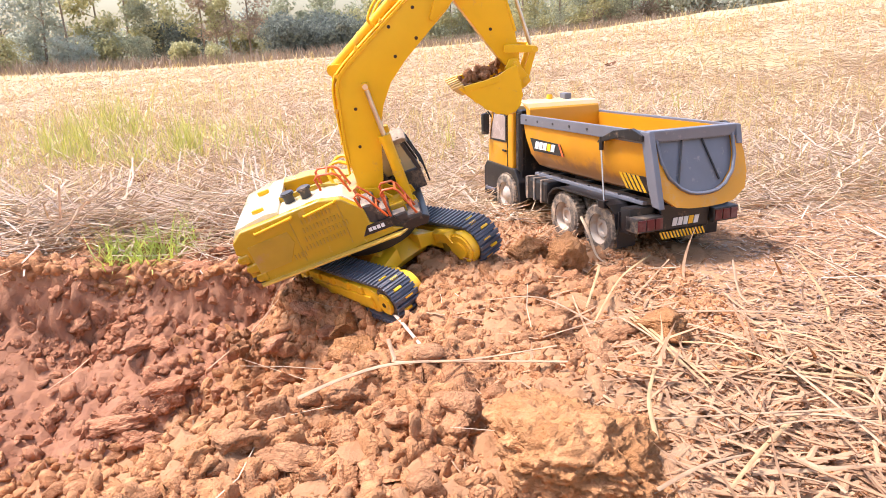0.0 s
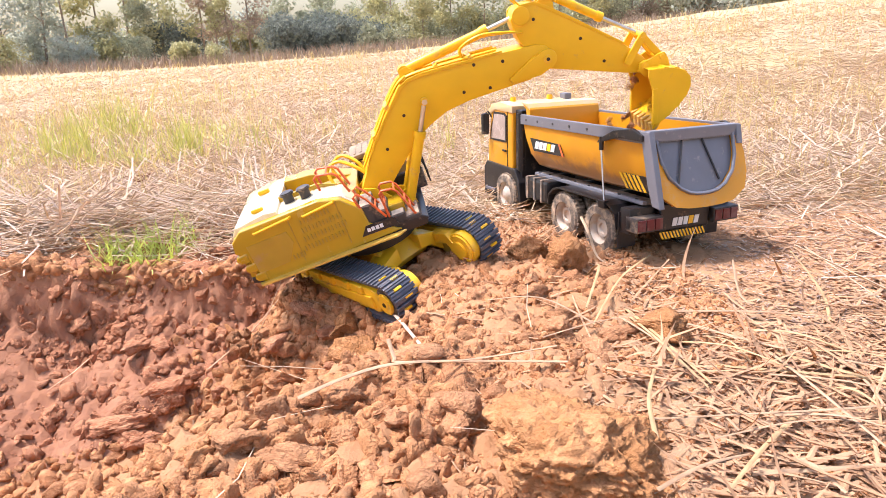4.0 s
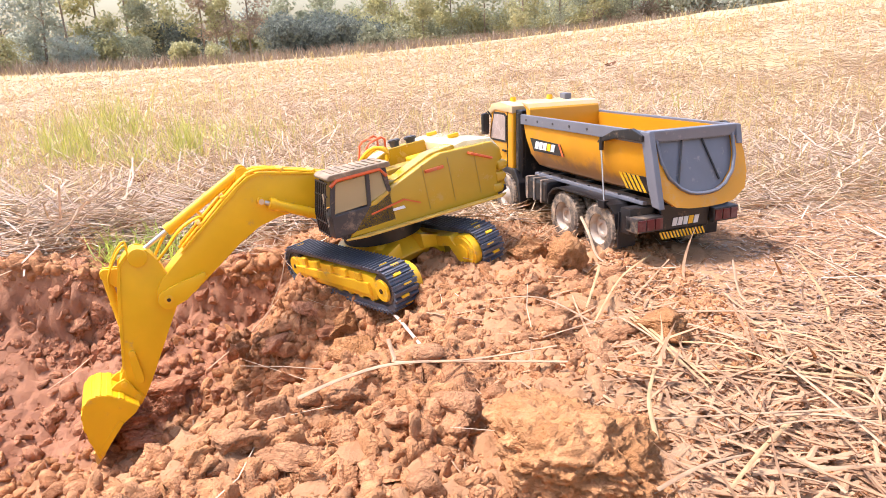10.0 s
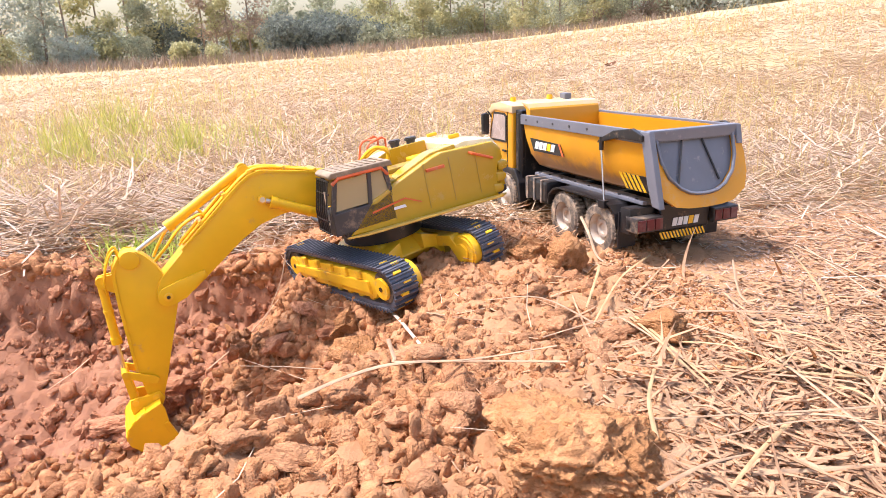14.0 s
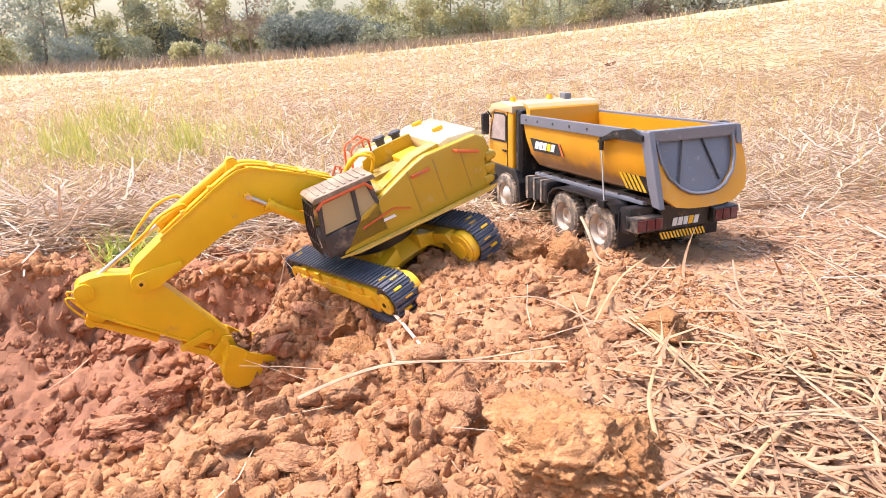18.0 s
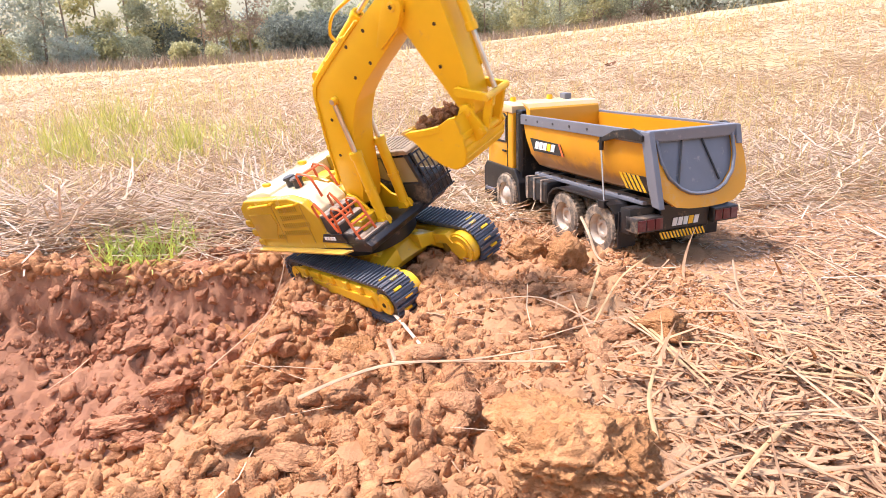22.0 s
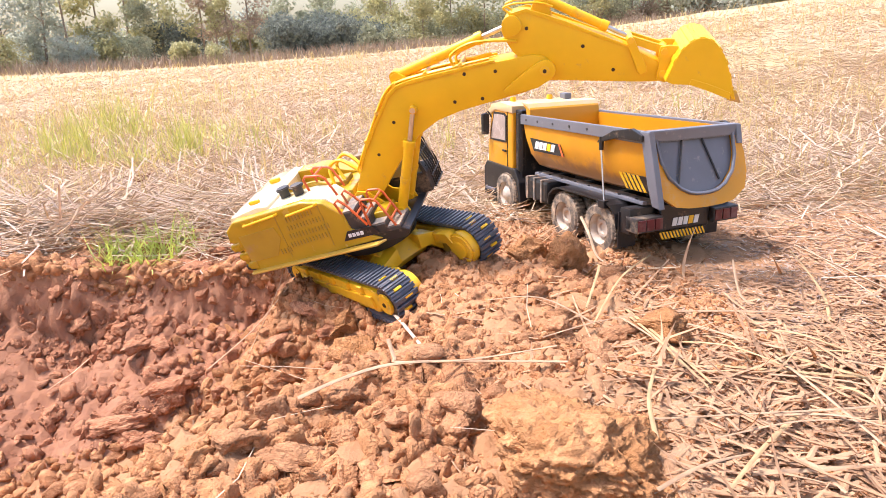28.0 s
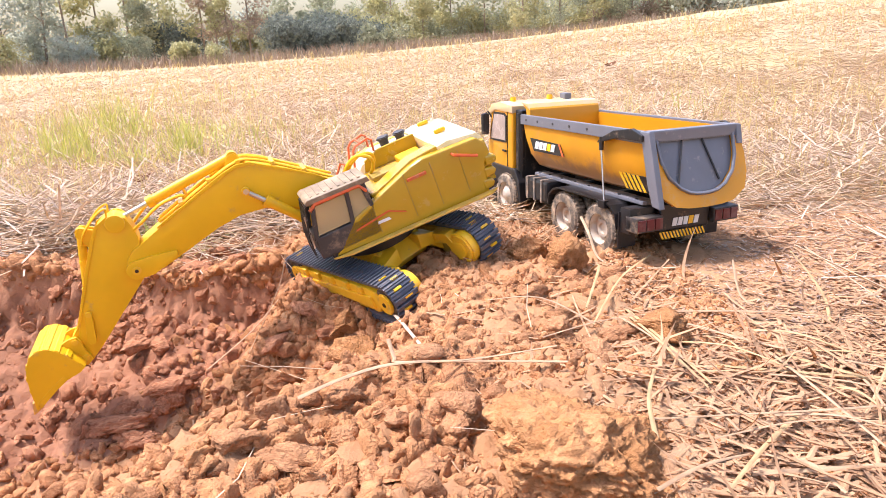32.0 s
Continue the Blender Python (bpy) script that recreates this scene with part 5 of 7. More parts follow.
def crumbs():
    r = random.Random(21)
    coarse, fine = [pebble_maker(k) for k in range(24)], [pebble_maker(k + 40, 1) for k in range(24)]
    lists = {("dry", 0): [], ("dry", 1): [], ("red", 0): [], ("red", 1): []}
    cand = []
    for _ in range(32000):
        zone = r.random()
        if zone < 0.56:
            cand.append((r.uniform(-0.95, 0.02), r.uniform(0.50, 1.10), 1))
        elif zone < 0.80:
            cand.append((r.uniform(-0.42, 0.10), r.uniform(0.36, 0.68), 0))
        else:
            cand.append((r.uniform(-0.06, 0.34), r.uniform(0.58, 1.16), 0))
    xs, ys = np.array([c[0] for c in cand]), np.array([c[1] for c in cand])
    deep, high = pit_depth(xs, ys), ground_height(xs, ys)
    for (x, y, dug), d, g in zip(cand, deep, high):
        if dug and d < 0.02:
            continue
        wall_gap = 1.095 - y + 0.1 * (x + 0.5)
        if d > 0.02 and wall_gap < 0.06 and x < -0.25 and r.random() < (0.5 if -0.64 < x < -0.52 else 0.93):
            continue
        s = min(0.0018 * (1 - r.random()) ** -0.60, 0.010 if x < 0.02 else 0.0055)
        if dug and x < -0.40 and y > 0.84 and s > 0.0040 and r.random() < 0.7:
            s = r.uniform(0.0015, 0.0035)
        m = Matrix.Translation((x, y, g + s * 0.35)) @ Euler((r.uniform(0, 6), r.uniform(0, 6), r.uniform(0, 6))).to_matrix().to_4x4() @ Matrix.Diagonal((s * r.uniform(.8, 1.7), s * r.uniform(.7, 1.2), s * r.uniform(.5, 1.0), 1))
        dug_out = d > 0.03 and x < -0.24 + 0.1 * r.random() and not near_bank(x, y - r.uniform(-0.02, 0.02))
        lists["red" if dug_out else "dry", int(s > 0.0042)].append(m)
    for big_ones, makers in ((0, fine), (1, coarse)):
        scatter("soil_crumbs", "crumbled dry tan clay on the ground", "soil", M_CRUMB_DRY, makers, lists["dry", big_ones], bool(big_ones))
        scatter("soil_crumbs", "crumbled red clay in the dug pit", "soil", M_CRUMB_RED, makers, lists["red", big_ones], bool(big_ones))


crumbs()


def rim_and_wall():
    """Lumps along the pit's far rim and stuck in its cut wall."""
    r = random.Random(57)
    for i in range(46):
        x = r.uniform(-0.86, -0.10)
        rim = 1.095 + 0.1 * (x + 0.5)
        size = min(0.0085 * (1 - r.random()) ** -0.45, 0.024)
        rest_clod(x, rim + r.uniform(0.0, 0.05), size, 540 + i % 24, M_CLOD_DRY if i % 3 else M_CLOD_FRESH, "dry brown clod on the rim of the pit", GROUP, 3, r.uniform(.2, .45), (r.uniform(1, 1.6), r.uniform(.8, 1.1), r.uniform(.7, 1)))
    for i in range(20):
        x = r.choice((r.gauss(-0.58, 0.035), r.gauss(-0.56, 0.05), r.gauss(-0.30, 0.03)))
        rim = 1.095 + 0.1 * (x + 0.5)
        size = min(0.0075 * (1 - r.random()) ** -0.45, 0.022)
        rest_clod(x, rim - r.uniform(0.012, 0.085), size, 560 + i % 24, M_CLOD_FRESH, RED, GROUP, 3, r.uniform(.25, .5), (r.uniform(1, 1.5), r.uniform(.8, 1.1), r.uniform(.8, 1)))
    for x, y, size, flat in ((-.425, .92, .032, .8), (-.245, .923, .029, .9), (-.162, .924, .027, .9), (-.21, .961, .024, .9), (-.439, 1.13, .034, .55), (-.555, 1.155, .027, .6), (-.619, 1.11, .025, .7), (-.467, 1.045, .022, .9),
                             (-.52, 1.03, .026, .8), (-.60, 1.05, .023, .9), (-.68, 1.04, .02, .9), (-.35, 1.135, .026, .6), (-.30, .905, .022, .9), (-.34, .93, .020, .9)):
        rest_clod(x, y, size, 590 + int(size * 1000), M_CLOD_FRESH, RED, GROUP, 4, .35, (1.2, .95, flat))
    makers = [pebble_maker(s + 70, 2) for s in range(12)]
    tiny = [pebble_maker(s + 90, 1) for s in range(12)]
    rim_spots, wall_spots, dust = [], [], []

    def put(spots, x, y, s):
        spots.append(Matrix.Translation((x, y, gz(x, y) + s * .4)) @ Euler((r.uniform(0, 6), r.uniform(0, 6), r.uniform(0, 6))).to_matrix().to_4x4() @ Matrix.Diagonal((s * r.uniform(.9, 1.7), s, s * r.uniform(.7, 1.1), 1)))
    for _ in range(2200):
        x = r.uniform(-0.95, -0.06)
        put(rim_spots, x, 1.088 + 0.1 * (x + 0.5) + abs(r.gauss(0, .03)), min(0.0021 * (1 - r.random()) ** -0.5, .010))
    for _ in range(1100):
        x = r.choice((r.gauss(-0.58, 0.05), r.gauss(-0.57, 0.04), r.gauss(-0.29, .04), r.uniform(-0.95, -0.22)))
        put(wall_spots, x, 1.09 + 0.1 * (x + 0.5) - r.uniform(0.0, 0.09), min(0.0020 * (1 - r.random()) ** -0.5, .009))
    for _ in range(5200):
        put(rim_spots, r.gauss(-0.20, 0.085), r.uniform(0.66, 1.06), min(0.0022 * (1 - r.random()) ** -0.55, .009))
    scatter("soil_crumbs", "dry orange clay crumbs along the pit rim and slope", "soil", M_CRUMB_DRY, makers, rim_spots, True)
    scatter("soil_crumbs", "red clay crumbs stuck in the cut wall", "soil", M_CRUMB_RED, makers, wall_spots)
    xs = np.array([r.uniform(-0.35, 0.34) for _ in range(16000)])
    ys = np.array([r.uniform(0.38, 1.12) for _ in range(16000)])
    g, d = ground_height(xs, ys), pit_depth(xs, ys)
    for x, y, z, dd in zip(xs, ys, g, d):
        if dd > 0.03:
            continue
        s = r.uniform(0.0008, 0.0022)
        dust.append(Matrix.Translation((x, y, z + s + 0.002 * r.random())) @ Euler((r.uniform(0, 6), r.uniform(0, 6), 0)).to_matrix().to_4x4() @ Matrix.Diagonal((s * 1.4, s, s, 1)))
    scatter("fine_crumbs", "fine orange clay grit between the clods", "soil", M_CRUMB_DRY, tiny, dust)


rim_and_wall()


# ---- straw, stubble and grass ----
M_STRAW = material("dry_straw", (0.72, 0.57, 0.395), 0.6, 0, 0.15, 40, base2=(0.55, 0.405, 0.26), island=True, through_light=0.4, spec=0.05)
M_STRAW_PALE = material("bleached_straw", (0.76, 0.65, 0.51), 0.6, 0, 0.15, 40, base2=(0.60, 0.465, 0.36), island=True, through_light=0.4, spec=0.05)
M_STUBBLE = material("yellow_stubble", (0.86, 0.73, 0.43), 0.6, 0, 0.12, 20, base2=(0.74, 0.60, 0.30), island=True, through_light=0.6, spec=0.3)
M_GRASS = material("fresh_grass", (0.81, 0.755, 0.32), 0.5, 0, 0.15, 20, base2=(0.63, 0.63, 0.17), island=True, through_light=0.45, spec=0.3)
M_GRASS_LOW = material("green_grass", (0.72, 0.76, 0.30), 0.5, 0, 0.15, 20, base2=(0.56, 0.64, 0.17), island=True, through_light=0.6, spec=0.3)
M_STRAW_NEAR = material("warm_tan_straw", (0.61, 0.39, 0.228), 0.8, 0, 0.25, 60, 0.4, 400, base2=(0.50, 0.30, 0.168), island=True, through_light=0.35, spec=0.05)
M_HUSK = material("tan_leaf_husk", (0.61, 0.39, 0.228), 0.8, 0, 0.2, 60, 0.3, 400, base2=(0.50, 0.30, 0.168), island=True, through_light=0.35, spec=0.05)


def stalk_maker(seed, flat, bend, n=5, side=3, blunt=False):
    """A stalk along +x from 0 to 1, one unit wide at its root; a blunt one is broken off, with a kink."""
    r = random.Random(seed)
    V, F = [], []
    k = [r.uniform(-bend, bend) for _ in range(2)]
    at, kink = r.uniform(0.25, 0.75), (r.gauss(0, bend * 0.9), r.gauss(0, bend * 0.5))
    for i in range(n + 1):
        t = i / n
        w = 0.5 * (1 - 0.3 * t) if blunt else 0.5 * min(1.0, 0.5 + 2.2 * t) * min(1.0, 0.10 + 2.0 * (1 - t))
        over = max(0.0, t - at) if blunt else 0.0
        cy, cz = k[0] * t * t + kink[0] * over, k[1] * t * t + kink[1] * over
        for j in range(side):
            a = 2 * math.pi * j / side + 0.4
            V.append((t, cy, cz, w * math.cos(a), w * math.sin(a) * flat))
    for i in range(n):
        for j in range(side):
            F.append((i * side + j, i * side + (j + 1) % side, (i + 1) * side + (j + 1) % side, (i + 1) * side + j))
    return np.array(V), np.array(F)


def stalks(name, label, mat, spots, flat=0.26, bend=0.12, category="straw", n=5, side=3, blunt=False):
    """spots: (x, y, height over the ground, length, width, heading, tilt)."""
    makers = [stalk_maker(s, flat, bend, n, side, blunt) for s in range(16)]
    vs, fs, base = [], [], 0
    under = ground_height(np.array([p[0] for p in spots]), np.array([p[1] for p in spots]))
    deep = pit_depth(np.array([p[0] for p in spots]), np.array([p[1] for p in spots]))
    spots = [(p[0], p[1], p[2] + g, *p[3:]) for p, g, d in zip(spots, under, deep) if not (d > 0.005 and p[1] > 1.14)]
    for i, (x, y, z, ln, w, head, tilt) in enumerate(spots):
        v, f = makers[i % 16]
        p = np.stack([v[:, 0] * ln, v[:, 1] * ln + v[:, 3] * w, v[:, 2] * ln + v[:, 4] * w], -1)
        ct, st, ch, sh = math.cos(tilt), math.sin(tilt), math.cos(head), math.sin(head)
        X = p[:, 0] * ct - p[:, 2] * st
        Z = p[:, 0] * st + p[:, 2] * ct
        vs.append(np.stack([x + X * ch - p[:, 1] * sh, y + X * sh + p[:, 1] * ch, z + Z], -1))
        fs.append(f + base)
        base += len(v)
    V, F = np.concatenate(vs), np.concatenate(fs)
    me = bpy.data.meshes.new(name)
    me.vertices.add(len(V))
    me.vertices.foreach_set("co", V.ravel())
    me.loops.add(F.size)
    me.loops.foreach_set("vertex_index", F.ravel())
    me.polygons.add(len(F))
    me.polygons.foreach_set("loop_start", np.arange(0, F.size, 4))
    me.polygons.foreach_set("use_smooth", np.zeros(len(F), bool))
    me.update()
    me.materials.append(mat)
    return tagged(new(name, me), label, category, kind="stuff")


def bare(x, y):
    """The trodden strip beside and before the truck."""
    return 0.72 + 0.05 * math.sin(x * 13) < y < 1.27 + 0.04 * math.sin(x * 9) and x > 0.26


def litter():
    r = random.Random(33)
    near, pale, stub, thick = [], [], [], []
    # thick straw in front and to the side of the truck
    while len(thick) < 1050:
        y = r.uniform(0.34, 1.25)
        x = r.uniform(0.02, 0.30 + 0.62 * y)
        edge = 0.14 + 0.03 * math.sin(y * 19) + 0.30 * max(0.0, y - 0.58)
        if x < edge and r.random() > 0.06:
            continue
        if math.hypot((x - 0.1) / 0.11, (y - 0.49) / 0.09) < 1:
            continue
        truckward = (x - 0.33) * 0.92 + (y - 1.05) * 0.38
        if y > 0.86 and abs(truckward) < 0.13 and r.random() < 0.9:
            continue
        if bare(x, y) and r.random() < 0.8:
            continue
        ln = r.uniform(0.012, 0.050) if r.random() < 0.88 else r.uniform(0.06, 0.14)
        w = r.uniform(0.0024, 0.0058)
        spot = (x, y, r.uniform(0.001, 0.008), ln, w, r.gauss(-0.60, 1.1) + (math.pi if r.random() < .5 else 0), r.gauss(0.02, 0.07))
        thick.append(spot)
    # chaff: short bits
    for _ in range(15000):
        y = 0.34 + 0.96 * r.random() ** 1.3
        x = r.uniform(-0.02, 0.35 + 0.65 * y)
        if (x < 0.12 + 0.30 * max(0.0, y - 0.58) and r.random() > 0.2) or (bare(x, y) and r.random() < 0.55):
            continue
        (thick if r.random() < 0.7 or y < 0.7 else pale).append((x, y, r.uniform(0.0005, 0.003), r.uniform(0.005, 0.022), r.uniform(0.0011, 0.0034), r.uniform(0, 6.28), r.gauss(0.0, 0.18)))
    # broken bits and crumbs of straw round the truck's wheels
    for _ in range(520):
        x, y = r.uniform(0.07, 0.24), r.uniform(1.00, 1.32)
        if (x - 0.33) * 0.92 + (y - 1.05) * 0.38 > -0.075:
            continue
        thick.append((x, y, r.uniform(0.002, 0.012), r.uniform(0.010, 0.032), r.uniform(0.0016, 0.004), r.uniform(0, 6.28), r.gauss(0.1, 0.3)))
    # stray stalks on the clods and in the pit
    for _ in range(26):
        x, y = r.uniform(-0.65, 0.1), r.uniform(0.38, 1.15)
        near.append((x, y, 0.012, r.uniform(0.03, 0.12), r.uniform(0.001, 0.0022), r.uniform(0, 6.28), r.gauss(0.05, 0.2)))
    # the field behind: thinner with distance
    for _ in range(66000):
        d = 1.18 * math.exp(r.random() ** 0.9 * 2.55)
        a = r.uniform(-0.68, 0.68)
        x, y = d * math.sin(a), d * math.cos(a)
        if y < 1.18 + 0.05 * math.sin(x * 20) and x < 0.1:
            continue
        truckward = (x - 0.33) * 0.92 + (y - 1.05) * 0.38
        along = (x - 0.33) * -0.383 + (y - 1.05) * 0.924
        if abs(truckward) < 0.10 and -0.12 < along < 0.44:
            continue
        if bare(x, y) and r.random() < 0.88:
            continue
        ln = r.uniform(0.02, 0.13) / (1 + 0.10 * max(d - 1.6, 0))
        w = r.uniform(0.0016, 0.0044) * (0.8 + 0.20 * d)
        spot = (x, y, r.uniform(0.0, 0.014 + 0.004 * d), ln * (1 + .05 * d), w, r.uniform(0, 6.28), abs(r.gauss(0.0, 0.15)))
        (pale if r.random() < 0.42 else near).append(spot)
    # the rest of the field, to the sides and behind
    for _ in range(11000):
        d = 0.8 * math.exp(r.random() * 2.4)
        a = r.uniform(0.68, 6.2832 - 0.68)
        x, y = d * math.sin(a), d * math.cos(a)
        if pit_depth(np.array([x]), np.array([y]))[0] > 0.004:
            continue
        spot = (x, y, r.uniform(0.0, 0.016), r.uniform(0.05, 0.22), r.uniform(0.003, 0.007) * (1 + 0.1 * d), r.uniform(0, 6.28), abs(r.gauss(0.0, 0.15)))
        (pale if r.random() < 0.42 else near).append(spot)
    # heaps of straw beyond the truck
    for hx, hy, hr, n in ((0.69, 5.0, .35, 260), (0.30, 3.45, .22, 220), (2.36, 4.0, .35, 320), (-0.46, 3.6, .4, 260), (1.40, 4.2, .5, 260), (-0.72, 1.24, .10, 160), (-0.82, 1.32, .12, 160), (1.05, 1.62, .22, 420), (1.5, 2.2, .3, 420), (0.62, 2.5, .3, 260), (-0.3, 2.2, .25, 200), (1.9, 3.4, .5, 350), (-0.35, 1.42, .2, 220), (-0.75, 1.40, .25, 220)):
        for _ in range(n):
            a, q = r.uniform(0, 6.28), math.sqrt(r.random())
            spot = (hx + hr * q * math.cos(a), hy + hr * q * math.sin(a), r.uniform(0.0, 0.055) * (1 - q * .6), r.uniform(0.06, 0.22), r.uniform(0.0025, 0.006), r.gauss(0.3, 0.9) + (math.pi if r.random() < .5 else 0), r.gauss(0.0, 0.18))
            (pale if r.random() < 0.8 else near).append(spot)
    # standing stubble
    for _ in range(6500):
        d = 1.6 * math.exp(r.random() * 2.5)
        a = r.uniform(-0.68, 0.68)
        x, y = d * math.sin(a), d * math.cos(a)
        stub.append((x, y, -0.004, r.uniform(0.02, 0.075) * (1 + 0.10 * d), r.uniform(0.0022, 0.0044) * (0.7 + 0.2 * d), r.uniform(0, 6.28), r.gauss(1.25, 0.25)))
    stalks("straw_litter", "warm tan straw and chaff beside the boulder", M_STRAW_NEAR, thick, 0.42, 0.2, n=4, side=5, blunt=True)
    stalks("straw_litter", "dry tan straw strewn over the field", M_STRAW, near, 0.5, 0.22, n=2, blunt=True)
    stalks("straw_litter", "bleached pinkish straw bits on the field", M_STRAW_PALE, pale, 0.5, 0.22, n=2, blunt=True)
    stalks("stubble", "upright yellow stubble on the harvested field", M_STUBBLE, stub, 0.9, 0.06, "stubble", n=2, blunt=True)


litter()


def tuft(name, label, x, y, n, h, spread, seed, mat, rise=1.25):
    r = random.Random(seed)
    spots = []
    for _ in range(n):
        a, d = r.uniform(0, 6.28), spread * math.sqrt(r.random())
        px, py = x + d * math.cos(a), y + d * math.sin(a)
        spots.append((px, py, -0.003, h * r.uniform(0.5, 1.1), 0.0034 * r.uniform(.6, 1.2), r.uniform(0, 6.28), r.gauss(rise, 0.28)))
    ob = stalks(name, label, mat, spots, 0.25, 0.35, "grass")
    ob["kind"] = "stuff"


def husks():
    """Broad curled leaves of last season's crop, deep where the straw lies thick."""
    r = random.Random(91)
    spots = []
    while len(spots) < 700:
        y = r.uniform(0.33, 1.05)
        x = r.uniform(0.06, 0.30 + 0.62 * y)
        if x < 0.16 + 0.30 * max(0.0, y - 0.58) and r.random() > 0.08:
            continue
        if math.hypot((x - 0.1) / 0.10, (y - 0.47) / 0.085) < 1:
            continue
        if (y > 0.62 and r.random() < 0.55) or (bare(x, y) and r.random() < 0.9):
            continue
        truckward = (x - 0.33) * 0.92 + (y - 1.05) * 0.38
        if y > 0.86 and abs(truckward) < 0.12:
            continue
        spots.append((x, y, r.uniform(0.001, 0.012), r.uniform(0.02, 0.07), r.uniform(0.0022, 0.0055), r.gauss(-0.7, 1.0) + (math.pi if r.random() < .5 else 0), r.gauss(0.08, 0.22)))
    flat = []
    while len(flat) < 6500:
        y = 0.34 + 0.8 * r.random() ** 1.25
        x = r.uniform(0.08, 0.30 + 0.62 * y)
        if x < 0.15 + 0.03 * math.sin(y * 19) + 0.30 * max(0.0, y - 0.58) and r.random() > 0.10 or math.hypot((x - 0.1) / 0.10, (y - 0.47) / 0.085) < 1:
            continue
        if y > 0.86 and abs((x - 0.33) * 0.92 + (y - 1.05) * 0.38) < 0.11:
            continue
        flat.append((x, y, r.uniform(0.0005, 0.004), r.uniform(0.005, 0.028), r.uniform(0.002, 0.0062), r.uniform(0, 6.28), r.gauss(0.0, 0.10)))
    stalks("straw_chaff", "chopped flat straw and chaff covering the soil", M_HUSK, flat, 0.12, 0.2, n=3, side=4, blunt=True)
    stalks("dry_leaves", "curled tan leaf husks among the straw", M_HUSK, spots, 0.22, 0.55)


husks()


def trodden_chaff():
    """Fine greyish bits pressed into the trodden soil beside the truck."""
    r = random.Random(17)
    spots = []
    while len(spots) < 9000:
        x, y = r.uniform(0.24, 1.0), r.uniform(0.66, 1.34)
        if abs((x - 0.33) * 0.92 + (y - 1.05) * 0.38) < 0.06 and y > 0.92:
            continue
        spots.append((x, y, r.uniform(0.0005, 0.003), r.uniform(0.004, 0.016), r.uniform(0.0012, 0.0034), r.uniform(0, 6.28), r.gauss(0, 0.12)))
    stalks("trodden_chaff", "fine grey-brown chaff trodden into the soil", M_CHAFF, spots, 0.25, 0.1, n=1, blunt=True)


M_CHAFF = material("grey_brown_chaff", (0.50, 0.36, 0.26), 0.85, 0, 0.2, 60, base2=(0.30, 0.20, 0.14), island=True, spec=0.05)
trodden_chaff()
GREEN = "pale green grass tuft in dry straw"
for i, (x, y, n, h, sp) in enumerate(((-1.207, 2.22, 120, .21, .08), (-1.288, 2.83, 150, .24, .10), (-0.816, 2.188, 95, .19, .06), (-1.00, 2.06, 85, .10, .09), (-0.864, 2.03, 70, .09, .10), (-1.27, 2.12, 50, .09, .16), (-0.56, 1.165, 190, .079, .06),
                                      (-0.50, 1.215, 130, .075, .05), (-1.05, 2.4, 360, .12, .58), (-1.7, 3.2, 90, .15, .25), (-0.95, 2.6, 60, .13, .12), (-1.0, 1.55, 40, .09, .16), (-1.4, 1.9, 50, .10, .16), (0.02, 2.1, 12, .16, .03), (0.32, 1.95, 9, .18, .03),
                                      (0.6, 2.2, 10, .19, .04), (-1.5, 4.6, 70, .2, .3), (-0.5, 3.0, 90, .09, .5), (0.9, 2.9, 60, .12, .5))):
    low = h < 0.08
    tuft("grass_tuft", "low bright green grass tuft at the pit rim" if low else GREEN, x, y, n, h, sp, 60 + i, M_GRASS_LOW if low else M_GRASS, 0.55 if low else 1.25)


def stalk_thing(points, r0, mat, label, group="long straw stalks"):
    bm = bmesh.new()
    pts = arc(points, 5)
    rings = []
    for i, p in enumerate(pts):
        d = (pts[min(i + 1, len(pts) - 1)] - pts[max(i - 1, 0)]).normalized()
        side = d.cross(Vector((0, 0, 1))).normalized()
        up = side.cross(d)
        rr = r0 * (1 - 0.45 * i / len(pts))
        rings.append([bm.verts.new(p + rr * (math.cos(a) * side * 1.25 + math.sin(a) * up * 0.6)) for a in [6.2832 * j / 6 for j in range(6)]])
    for i in range(len(rings) - 1):
        for j in range(6):
            bm.faces.new((rings[i][j], rings[i][(j + 1) % 6], rings[i + 1][(j + 1) % 6], rings[i + 1][j]))
    bm.faces.new(rings[0][::-1])
    bm.faces.new(rings[-1])
    ob = part("straw_stalk", bm, mat, None, smooth=60)
    return tagged(ob, label, "straw", group)


def on_ground(pts):
    return [(x, y, gz(x, y) + h) for x, y, h in pts]


